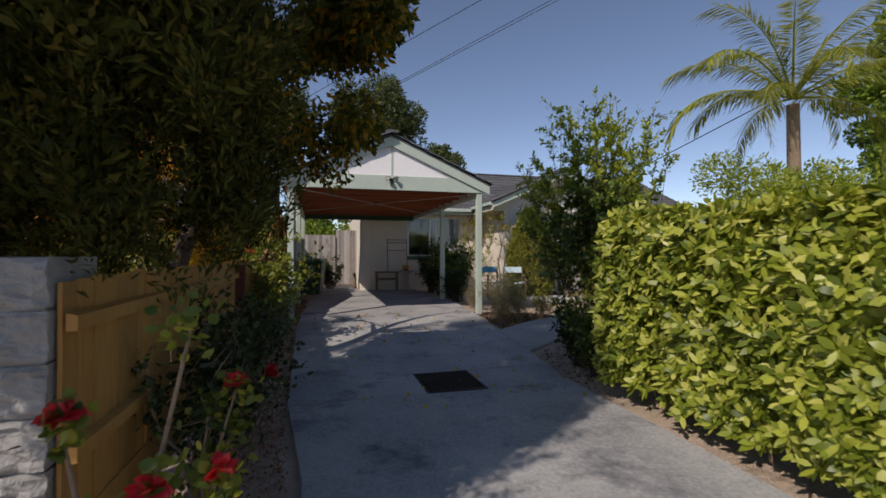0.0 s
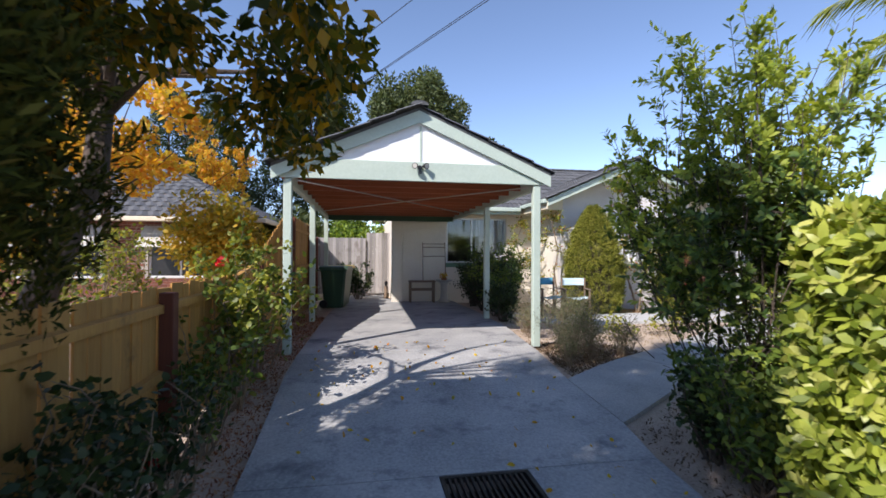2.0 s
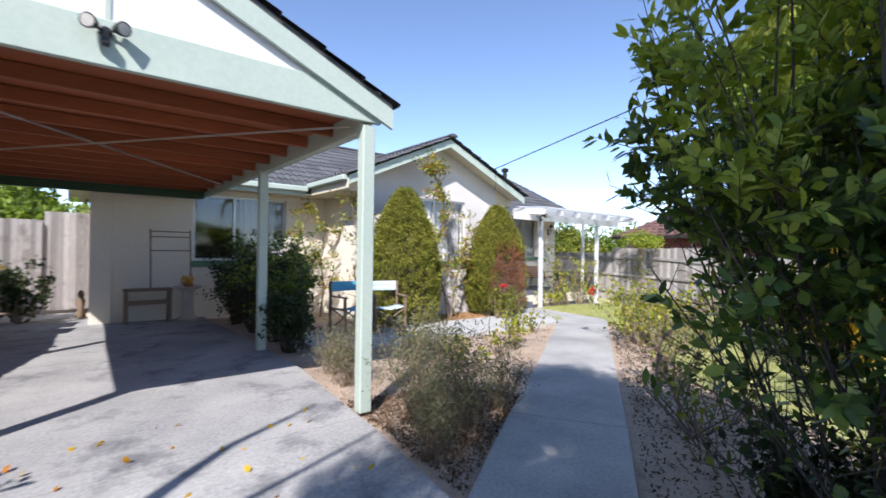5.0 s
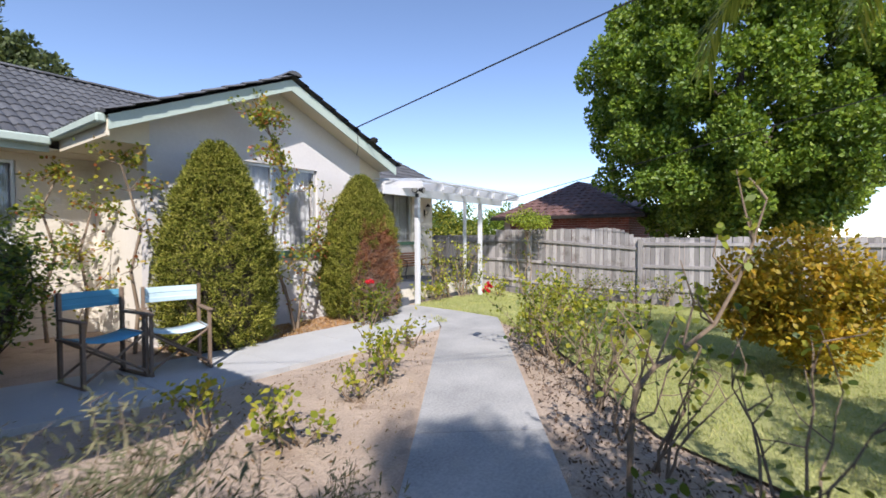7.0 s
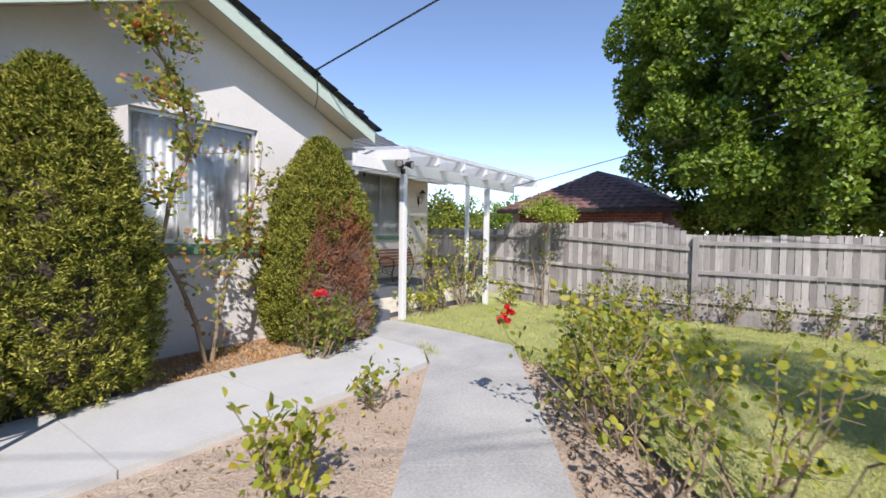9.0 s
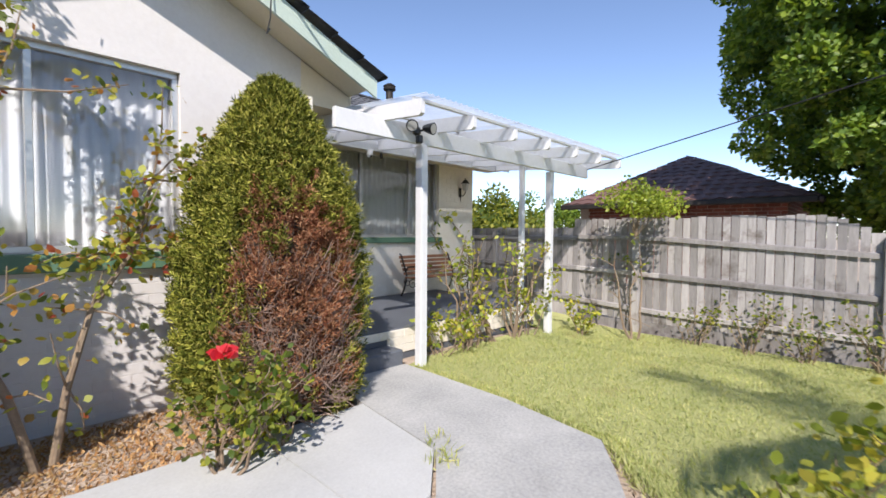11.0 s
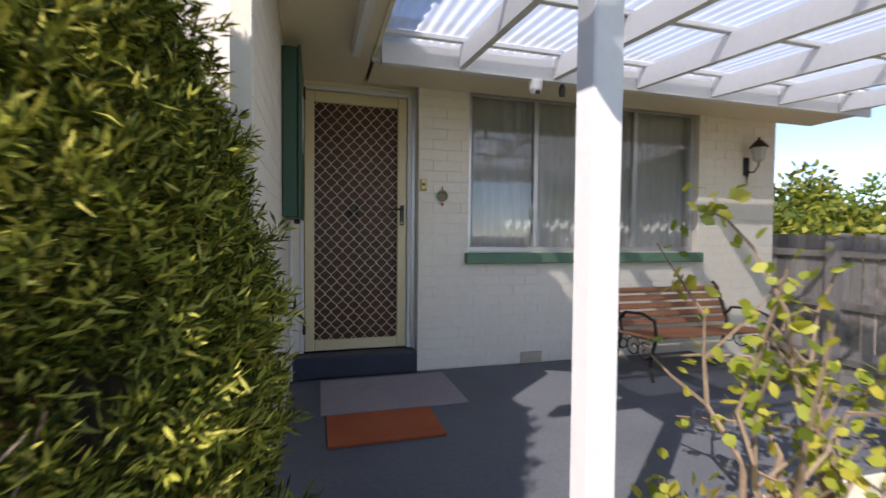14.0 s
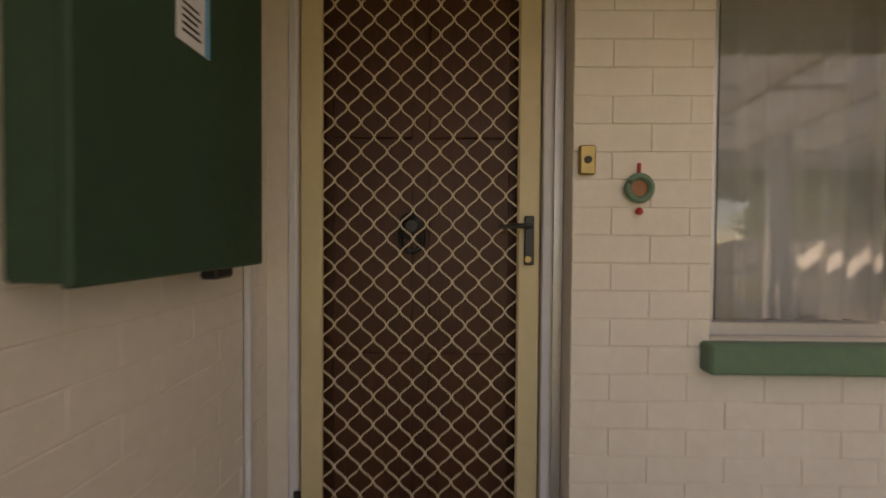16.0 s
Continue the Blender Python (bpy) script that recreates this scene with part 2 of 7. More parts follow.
L_ROSE = leafy("rose_leaf", [(0.06, 0.11, 0.022), (0.13, 0.18, 0.03), (0.25, 0.28, 0.045), (0.42, 0.4, 0.06)], 0.5, 0.4)
L_PORCHROSE = leafy("yellow_green_rose_leaf", [(0.14, 0.2, 0.03), (0.3, 0.36, 0.05), (0.5, 0.5, 0.08), (0.6, 0.5, 0.09)], 0.5, 0.45)
L_CLIMBER = leafy("climbing_rose_leaf", [(0.08, 0.13, 0.025), (0.2, 0.25, 0.04), (0.36, 0.38, 0.06), (0.48, 0.46, 0.08), (0.38, 0.06, 0.05)], 0.5, 0.4)
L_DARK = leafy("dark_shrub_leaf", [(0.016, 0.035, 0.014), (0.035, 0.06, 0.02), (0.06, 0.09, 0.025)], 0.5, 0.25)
L_GREY = leafy("grey_green_sprig", [(0.1, 0.11, 0.06), (0.17, 0.18, 0.1), (0.26, 0.24, 0.15)], 0.7, 0.2)
L_TREE = leafy("broad_tree_leaf", [(0.07, 0.13, 0.02), (0.16, 0.26, 0.034), (0.3, 0.39, 0.06)], 0.45, 0.35)
L_FAR = leafy("far_tree_leaf", [(0.05, 0.075, 0.028), (0.085, 0.115, 0.04), (0.13, 0.16, 0.06)], 0.6, 0.25)
L_YELLOW = leafy("yellowing_leaf", [(0.3, 0.26, 0.025), (0.48, 0.36, 0.035), (0.56, 0.34, 0.035), (0.2, 0.22, 0.03)], 0.5, 0.4)
L_PALM = leafy("palm_leaflet", [(0.15, 0.2, 0.04), (0.32, 0.36, 0.07), (0.56, 0.52, 0.13)], 0.42, 0.4)
L_GRASS = leafy("grass_blade", [(0.36, 0.43, 0.15), (0.52, 0.56, 0.25), (0.68, 0.65, 0.38)], 0.7, 0.4)
L_STRAW = leafy("dry_straw", [(0.26, 0.19, 0.1), (0.38, 0.28, 0.16), (0.2, 0.11, 0.06)], 0.9, 0.2)
L_MULCH = leafy("bark_mulch_chip", [(0.3, 0.15, 0.06), (0.46, 0.26, 0.12), (0.55, 0.38, 0.2)], 0.9, 0.1)
# leaf litter with tree shade put into its dark tones
L_SHADELITTER = leafy("shade_darkened_litter", [(0.06, 0.036, 0.024), (0.14, 0.088, 0.058), (0.26, 0.18, 0.125)], 0.95, 0.05)
L_RED = leafy("red_petal", [(0.62, 0.02, 0.04), (0.8, 0.045, 0.075), (0.9, 0.12, 0.15)], 0.5, 0.35)

GLASS, gt, gb = tree_of("window_glass", 0.02)
gb.inputs["Transmission Weight"].default_value, gb.inputs["IOR"].default_value = 1.0, 1.58
POLY, pt, pb = tree_of("clear_corrugated_sheet", 0.15)
pb.inputs["Base Color"].default_value = (0.85, 0.89, 0.94, 1)
p_tl, p_tp, p_m1, p_m2 = (pt.nodes.new(k) for k in ("ShaderNodeBsdfTranslucent", "ShaderNodeBsdfTransparent", "ShaderNodeMixShader", "ShaderNodeMixShader"))
p_tl.inputs["Color"].default_value = (0.85, 0.9, 0.96, 1)
p_tp.inputs["Color"].default_value = (0.94, 0.96, 1.0, 1)
p_m1.inputs[0].default_value, p_m2.inputs[0].default_value = 0.6, 0.26
link(pt, pb.outputs[0], p_m1.inputs[1])
link(pt, p_tl.outputs[0], p_m1.inputs[2])
link(pt, p_m1.outputs[0], p_m2.inputs[1])
link(pt, p_tp.outputs[0], p_m2.inputs[2])
link(pt, p_m2.outputs[0], pt.nodes["Material Output"].inputs["Surface"])


# ---------------------------------------------------------------- mesh tools
class Soup:
    """Collects vertices and faces for one mesh."""

    def __init__(self):
        self.v, self.f = [], []

    def add(self, vs, fs):
        o = len(self.v)
        self.v.extend(tuple(p) for p in vs)
        self.f.extend(tuple(i + o for i in g) for g in fs)
        return self

    def box(self, lo, hi, bev=0.0, m=None):
        c = [(a + b) / 2 for a, b in zip(lo, hi)]
        h = [abs(b - a) / 2 for a, b in zip(lo, hi)]
        b = min(bev, *[0.45 * k for k in h])
        vs, ids = [], {}
        signs = [(x, y, z) for x in (-1, 1) for y in (-1, 1) for z in (-1, 1)]
        if b <= 0:
            for s in signs:
                ids[s] = len(vs)
                vs.append([c[k] + s[k] * h[k] for k in range(3)])
            fs = [(0, 1, 3, 2), (4, 6, 7, 5), (0, 4, 5, 1), (2, 3, 7, 6), (0, 2, 6, 4), (1, 5, 7, 3)]
        else:
            for s in signs:
                for a in range(3):
                    ids[s, a] = len(vs)
                    vs.append([c[k] + s[k] * (h[k] if k == a else h[k] - b) for k in range(3)])
            fs = []
            for a in range(3):
                u, w = (a + 1) % 3, (a + 2) % 3
                for sg in (-1, 1):
                    def key(p, q):
                        s = [0, 0, 0]
                        s[a], s[u], s[w] = sg, p, q
                        return tuple(s)
                    loop = [ids[key(-1, -1), a], ids[key(1, -1), a], ids[key(1, 1), a], ids[key(-1, 1), a]]
                    fs.append(tuple(loop if sg > 0 else loop[::-1]))
                for p in (-1, 1):
                    for q in (-1, 1):
                        def key2(r):
                            s = [0, 0, 0]
                            s[a], s[u], s[w] = r, p, q
                            return tuple(s)
                        loop = [ids[key2(-1), u], ids[key2(1), u], ids[key2(1), w], ids[key2(-1), w]]
                        fs.append(tuple(loop if p * q < 0 else loop[::-1]))
            for s in signs:
                loop = [ids[s, 0], ids[s, 1], ids[s, 2]]
                fs.append(tuple(loop if s[0] * s[1] * s[2] > 0 else loop[::-1]))
        if m is not None:
            vs = [m @ Vector(p) for p in vs]
        return self.add(vs, fs)

    def tube(self, pts, radii, n=8, cap=True):
        pts = [Vector(p) for p in pts]
        if not hasattr(radii, "__len__"):
            radii = [radii] * len(pts)
        vs, fs = [], []
        up = Vector((0.31, 0.17, 0.93))
        for i, p in enumerate(pts):
            d = (pts[min(i + 1, len(pts) - 1)] - pts[max(i - 1, 0)]).normalized()
            if abs(d.dot(up)) > 0.97:
                up = Vector((0.9, 0.3, 0.1))
            a = d.cross(up).normalized()
            b = d.cross(a)
            for k in range(n):
                q = 2 * math.pi * k / n
                vs.append(p + radii[i] * (math.cos(q) * a + math.sin(q) * b))
        for i in range(len(pts) - 1):
            for k in range(n):
                j = (k + 1) % n
                fs.append((i * n + k, i * n + j, i * n + n + j, i * n + n + k))
        if cap:
            fs.append(tuple(range(n))[::-1])
            fs.append(tuple(range((len(pts) - 1) * n, len(pts) * n)))
        return self.add(vs, fs)

    def lathe(self, prof, at=(0, 0, 0), n=16):
        vs = [(at[0] + r * math.cos(2 * math.pi * k / n), at[1] + r * math.sin(2 * math.pi * k / n), at[2] + z) for r, z in prof for k in range(n)]
        fs = [(i * n + k, i * n + (k + 1) % n, (i + 1) * n + (k + 1) % n, (i + 1) * n + k) for i in range(len(prof) - 1) for k in range(n)]
        fs += [tuple(range(n))[::-1], tuple(range((len(prof) - 1) * n, len(prof) * n))]
        return self.add(vs, fs)

    def prism(self, outline, y0, y1):
        """An outline in x and z, pushed from y0 to y1."""
        n = len(outline)
        vs = [(x, y0, z) for x, z in outline] + [(x, y1, z) for x, z in outline]
        fs = [tuple(range(n)), tuple(range(n, 2 * n))[::-1]] + [(i, i + n, (i + 1) % n + n, (i + 1) % n) for i in range(n)]
        return self.add(vs, fs)

    def slab(self, outline, z0, z1):
        """An outline in x and y, from z0 up to z1."""
        n = len(outline)
        vs = [(x, y, z0) for x, y in outline] + [(x, y, z1) for x, y in outline]
        fs = [tuple(range(n))[::-1], tuple(range(n, 2 * n))] + [(i, (i + 1) % n, (i + 1) % n + n, i + n) for i in range(n)]
        return self.add(vs, fs)

    def mesh(self, name, mat, smooth=False):
        me = bpy.data.meshes.new(name)
        me.from_pydata(self.v, [], self.f)
        if mat:
            me.materials.append(mat)
        if smooth:
            me.polygons.foreach_set("use_smooth", [True] * len(me.polygons))
        me.update()
        return me


def part(name, soup, mat, parent=None, label="", smooth=False, at=None):
    me = soup if isinstance(soup, bpy.types.Mesh) else soup.mesh(name, mat, smooth)
    ob = new(name, me)
    if at is not None:
        ob.matrix_basis = at
    if parent is not None:
        ob.parent = parent
    if label:
        tagged(ob, label)
    return ob


def thing(name, label, category, at=None, group="", kind=""):
    ob = new(name)
    ob.empty_display_size = 0.1
    if at is not None:
        ob.matrix_basis = at
    return tagged(ob, label, category, group, kind)


def struct(name, soup, mat, label="", category=""):
    return tagged(part(name, soup, mat), label, category, kind="structure")


def B(*lohi, bev=0.0):
    """One box as a soup: x0, y0, z0, x1, y1, z1."""
    return Soup().box(lohi[:3], lohi[3:], bev)


def leaf_mesh(name, P, N, mat, length, width, seed=0, curl=0.25, droop=0.0, spread=0.6, jitter=0.35, pointed=True):
    """Blades at the points P, each facing roughly along N, folded along its midrib."""
    rng = np.random.default_rng(seed)
    P, N = np.asarray(P, float), np.asarray(N, float)
    n = len(P)
    N = N / np.maximum(np.linalg.norm(N, axis=1, keepdims=True), 1e-9)
    D = N * spread + rng.normal(0, 0.55, (n, 3))
    D[:, 2] -= droop
    D /= np.maximum(np.linalg.norm(D, axis=1, keepdims=True), 1e-9)
    S = np.cross(D, N + rng.normal(0, 0.45, (n, 3)))
    S /= np.maximum(np.linalg.norm(S, axis=1, keepdims=True), 1e-9)
    U = np.cross(S, D)
    L = length * (1 + jitter * rng.uniform(-1, 1, (n, 1)))
    W = width * (1 + jitter * rng.uniform(-1, 1, (n, 1)))
    if n < 14000:
        return blade_mesh(name, P, D, U, mat, length, width, seed + 1, curl, jitter)
    base, tip = P, P + D * L + U * L * rng.uniform(-curl, curl, (n, 1))
    mid = P + D * L * 0.5
    a, b = mid + S * W * 0.5 + U * W * curl, mid - S * W * 0.5 + U * W * curl
    V = np.stack([base, a, tip, b], 1).reshape(-1, 3)
    F = (np.arange(n)[:, None] * 4 + np.array([0, 1, 2, 0, 2, 3])).reshape(-1, 3)
    me = bpy.data.meshes.new(name)
    me.vertices.add(len(V))
    me.vertices.foreach_set("co", V.ravel())
    me.loops.add(F.size)
    me.loops.foreach_set("vertex_index", F.ravel())
    me.polygons.add(len(F))
    me.polygons.foreach_set("loop_start", np.arange(len(F)) * 3)
    me.update(calc_edges=True)
    me.materials.append(mat)
    return me


def blade_mesh(name, P, D, U, mat, length, width, seed=0, bend=0.25, jitter=0.3, wide=0.45):
    """Six-cornered blades at P that run along D with their faces turned to U, bent over at the tip."""
    r_ = np.random.default_rng(seed)
    P, D, U = (np.asarray(a, float) for a in (P, D, U))
    n = len(P)
    D = D / np.maximum(np.linalg.norm(D, axis=1, keepdims=True), 1e-9)
    S = np.cross(D, U)
    S /= np.maximum(np.linalg.norm(S, axis=1, keepdims=True), 1e-9)
    U = np.cross(S, D)
    L = length * (1 + jitter * r_.uniform(-1, 1, (n, 1)))
    W = width * (1 + jitter * r_.uniform(-1, 1, (n, 1))) * 0.5
    K = bend * L * r_.uniform(-0.2, 1.0, (n, 1))
    m1, m2 = P + D * L * wide * 0.75 + U * K * 0.12, P + D * L * (wide + 0.25) - U * K * 0.15
    V = np.stack([P, m1 - S * W, m1 + S * W, m2 - S * W * 0.86, m2 + S * W * 0.86, P + D * L - U * K], 1).reshape(-1, 3)
    F = (np.arange(n)[:, None] * 6 + np.array([0, 1, 2, 1, 3, 4, 1, 4, 2, 3, 5, 4])).reshape(-1, 3)
    me = bpy.data.meshes.new(name)
    me.vertices.add(len(V))
    me.vertices.foreach_set("co", V.ravel())
    me.loops.add(F.size)
    me.loops.foreach_set("vertex_index", F.ravel())
    me.polygons.add(len(F))
    me.polygons.foreach_set("loop_start", np.arange(len(F)) * 3)
    me.update(calc_edges=True)
    me.materials.append(mat)
    return me


def rosettes(P, N, per, tilt, seed):
    """Whorls of leaves round each shoot tip: where each leaf starts, where it runs and where its face looks."""
    r_ = np.random.default_rng(seed)
    n = len(P)
    N = N / np.linalg.norm(N, axis=1, keepdims=True)
    A = np.cross(N, r_.normal(0, 1, (n, 3)))
    A /= np.linalg.norm(A, axis=1, keepdims=True)
    C = np.cross(N, A)
    an = r_.uniform(0, 6.28, (n, 1)) + np.arange(per)[None, :] * 2.4 + r_.normal(0, 0.25, (n, per))
    R = A[:, None, :] * np.cos(an)[..., None] + C[:, None, :] * np.sin(an)[..., None]
    k = (tilt + r_.normal(0, 0.25, (n, per)))[..., None]
    D = R + N[:, None, :] * k
    U = N[:, None, :] - R * k * 0.9 + r_.normal(0, 0.12, (n, per, 3))
    Q = P[:, None, :] + R * 0.006 - N[:, None, :] * r_.uniform(0, 0.04, (n, per))[..., None]
    return Q.reshape(-1, 3), D.reshape(-1, 3), U.reshape(-1, 3)


def clumps(centres, n, seed, shell=0.55, squash=(1, 1, 1)):
    """Points and outward normals in a set of clumps (x, y, z, radius), denser near their skins."""
    rng = np.random.default_rng(seed)
    C = np.asarray(centres, float)
    w = C[:, 3] ** 2
    k = rng.choice(len(C), n, p=w / w.sum())
    d = rng.normal(0, 1, (n, 3))
    d /= np.linalg.norm(d, axis=1, keepdims=True)
    r = C[k, 3] * (shell + (1 - shell) * rng.uniform(0, 1, n) ** 0.6)
    P = C[k, :3] + d * r[:, None] * np.array(squash)
    return P, d


def blob_centres(box_lo, box_hi, n, r0, r1, seed, keep=None):
    rng = np.random.default_rng(seed)
    out = []
    while len(out) < n:
        p = rng.uniform(box_lo, box_hi)
        if keep is None or keep(p):
            out.append((*p, rng.uniform(r0, r1)))
    return out


def sprays(P, D, per, length, wide, seed):
    """Short shoots: leaves set along each shoot's axis, pointing forward off it."""
    r_ = np.random.default_rng(seed)
    n = len(P)
    D = D / np.maximum(np.linalg.norm(D, axis=1, keepdims=True), 1e-9)
    q = r_.uniform(-1.0, 1.0, (n, per, 1))
    L = length * r_.uniform(0.5, 1.3, (n, 1, 1))
    off = r_.normal(0, wide, (n, per, 3)) * (1.1 - 0.75 * np.clip(q, 0, 1))
    LP = (P[:, None, :] + D[:, None, :] * q * L + off).reshape(-1, 3)
    LN = (D[:, None, :] * 1.2 + off / wide * 0.5).reshape(-1, 3)
    return LP, LN


# ---------------------------------------------------------------- ground
def smooth(a, b, x):
    t = min(1.0, max(0.0, (x - a) / (b - a)))
    return t * t * (3 - 2 * t)


def ground_z(x, y):
    """The lie of the land: low at the drain, the carport a little higher, the lawn falling to the side fence."""
    drive = -0.14 + 0.24 * smooth(5.0, 8.3, y) - 0.06 * smooth(12.0, 15.0, y)
    z = drive * (1 - smooth(3.0, 5.5, x))
    return z - 0.15 * smooth(11.0, 14.0, x) * (1 - smooth(12.0, 13.5, y))


def sheet(name, outline, step, lift, mat, label, category, rough=0.0, thick=0.0):
    """A sheet over an outline in x and y that follows the ground, lifted by so much."""
    me = bpy.data.meshes.new(name)
    bm = bmesh.new()
    bm.faces.new([bm.verts.new((x, y, 0)) for x, y in outline])
    xs, ys = [p[0] for p in outline], [p[1] for p in outline]
    for k, lo, hi in ((0, min(xs), max(xs)), (1, min(ys), max(ys))):
        c = lo + step
        while c < hi - 1e-3:
            no = Vector((1, 0, 0)) if k == 0 else Vector((0, 1, 0))
            bmesh.ops.bisect_plane(bm, geom=bm.verts[:] + bm.edges[:] + bm.faces[:], plane_co=no * c, plane_no=no, dist=1e-5)
            c += step
    if thick:
        edge = [e for e in bm.edges if e.is_boundary]
        low = bmesh.ops.extrude_edge_only(bm, edges=edge)["geom"]
        lowv = {v for v in low if isinstance(v, bmesh.types.BMVert)}
    else:
        lowv = set()
    for v in bm.verts:
        x, y = v.co.x, v.co.y
        v.co.z = ground_z(x, y) + lift + rough * noise.noise(Vector((x * 1.7, y * 1.7, 3.1))) - (thick if v in lowv else 0)
    bmesh.ops.recalc_face_normals(bm, faces=bm.faces[:])
    for f in bm.faces:
        if abs(f.normal.z) > 0.5 and f.normal.z < 0:
            f.normal_flip()
    bm.to_mesh(me)
    bm.free()
    me.materials.append(mat)
    return tagged(new(name, me), label, category, kind="structure")


def PL(x):
    """The path's edges, as y at x: the house side and the lawn side."""
    return 6.95 + (x - 2.85) * 0.652, 5.87 + (x - 2.9) * 0.648


# the whole land: one sheet that reaches the horizon
gv, gf = [], []
gx = [-400, -120, -40, -14] + [-8 + 0.8 * k for k in range(38)] + [26, 40, 90, 200, 420]
gy = [-400, -120, -40, -14] + [-8 + 0.8 * k for k in range(38)] + [26, 40, 90, 200, 420]
for y in gy:
    for x in gx:
        gv.append((x, y, ground_z(x, y) - 0.05))
for j in range(len(gy) - 1):
    for i in range(len(gx) - 1):
        a = j * len(gx) + i
        gf.append((a, a + 1, a + 1 + len(gx), a + len(gx)))
struct("ground", Soup().add(gv, gf), SOIL, "bare brown garden soil reaching the horizon", "ground")
DRIVE = "grey concrete driveway panel with worn patches"
# panels with open joints between; the drain sits in a gap of its own
for out in ([(-0.15, -9), (2.7, -9), (2.71, 0.99), (-0.12, 0.99)],
            [(-0.12, 1.0), (2.71, 1.0), (2.73, 4.49), (-0.28, 4.49), (-0.1, 3.0)],
            [(-0.29, 4.5), (1.07, 4.5), (1.07, 5.26), (-0.3, 5.26)],
            [(1.74, 4.5), (2.73, 4.5), (2.8, 5.26), (1.74, 5.26)],
            [(-0.31, 5.27), (2.8, 5.27), (2.9, 5.87), (2.85, 6.95), (2.95, 8.29), (-0.33, 8.29), (-0.35, 7.5)],
            [(-0.33, 8.3), (2.95, 8.3), (3.12, 10.0), (3.12, 11.69), (-0.26, 11.69)],
            [(-0.26, 11.7), (3.12, 11.7), (3.12, 15.19), (1.36, 15.19), (1.2, 17.2), (-0.1, 17.2)]):
    sheet("driveway", out, 0.7, 0.0, CONCRETE, DRIVE, "driveway", 0.008, 0.12)
PATHS = "pale grey concrete garden path panel"
cuts = [2.9, 4.4, 5.9, 7.4, 8.85]
for a, b in zip(cuts, cuts[1:]):
    a2, b2 = a + 0.004, b - 0.004
    sheet("garden_path", [(a2 + 0.3, PL(a2 + 0.3)[1] if a > 3 else 6.08), (b2 + 0.3, PL(b2 + 0.3)[1]), (b2 - 0.3, PL(b2 - 0.3)[0]), (a2 - 0.3 if a > 3 else 2.86, PL(a2 - 0.3)[0] if a > 3 else 6.96)]
          + ([(2.91, 5.9)] if a < 3 else []), 0.5, 0.0, PATH, PATHS, "path", 0.006, 0.12)
sheet("garden_path", [(9.155, PL(9.15)[1]), (9.74, 10.3), (10.05, 10.52), (10.22, 11.4), (10.3, 12.72), (9.45, 12.72), (9.35, 12.15), (9.2, 11.2), (8.85, 10.86), (8.555, PL(8.555)[0])],
      0.5, 0.0, PATH, PATHS, "path", 0.006, 0.12)
for a, b in ((3.7, 4.9), (4.9, 6.1), (6.1, 7.3), (7.3, 8.5)):
    sheet("paving", [(a + 0.004, 11.0 - 0.03 * (a - 3.7)), (b - 0.004, 11.0 - 0.03 * (b - 3.7)), (b - 0.004, 12.3 - 0.03 * (b - 3.7)), (a + 0.004, 12.3 - 0.03 * (a - 3.7))],
          0.6, 0.006, PAVER, "pale concrete paving slab along the house", "paving", 0.006, 0.1)
sheet("paving", [(8.504, 10.86), (8.83, 10.88), (9.18, 11.2), (9.33, 12.13), (8.504, 12.16)], 0.6, 0.006, PAVER, "pale concrete paving slab along the house", "paving", 0.006, 0.1)
sheet("lawn", [(6.6, 7.3), (5.0, 4.0), (4.8, -8), (14.3, -8), (14.3, 15.6), (13.2, 15.6), (13.1, 12.85), (10.75, 12.85), (10.31, 12.72), (10.23, 11.4), (10.06, 10.5), (9.9, 10.3), (9.0, 9.2)],
      0.5, -0.02, LAWN, "sunlit lawn with dry yellow patches", "lawn", 0.03)


# ---------------------------------------------------------------- house: walls
HOUSE_Y, WING_Y, ENTRY_Y, DOOR_Y = 15.19, 13.30, 15.10, 15.21
WALL_TOP = 2.66


def wall_with_holes(name, x0, x1, z0, z1, y0, y1, holes, mat, label):
    """A wall along x, y0 its outer face, with openings (x0, x1, z0, z1) that go right through."""
    s = Soup()
    xs = sorted({x0, x1, *[h[0] for h in holes], *[h[1] for h in holes]})
    for a, b in zip(xs, xs[1:]):
        cuts = sorted((h[2], h[3]) for h in holes if h[0] < (a + b) / 2 < h[1])
        z = z0
        for c, d in cuts:
            if c > z:
                s.box((a, y0, z), (b, y1, c))
            z = d
        if z < z1:
            s.box((a, y0, z), (b, y1, z1))
    return struct(name, s, mat, label, "wall")


WIN0 = (2.92, 4.75, 1.17, 2.5)
GWIN = (7.0, 8.42, 1.19, 2.6)
FWIN = (10.89, 13.26, 1.27, 2.64)
DOOR = (9.54, 10.42, 0.47, 2.57)
wall_main = wall_with_holes("wall_south_main", 1.36, 5.66, -0.1, WALL_TOP, HOUSE_Y, HOUSE_Y + 0.22, [WIN0], CREAM, "cream painted brick wall of the house")
wall_gable = wall_with_holes("wall_south_gable", 5.66, 9.464, -0.1, WALL_TOP, WING_Y + 0.003, WING_Y + 0.22, [GWIN], GABLESUN, "painted brick gable wall, sunlit whiteness put into its colour")
struct("wall_gable_peak", Soup().prism([(5.66, WALL_TOP), (9.47, WALL_TOP), (9.47, 3.005), (7.56, 3.835), (5.66, 3.005)], WING_Y + 0.006, WING_Y + 0.2), GABLESUN, "painted sheet gable peak, sunlit whiteness put into its colour", "wall")
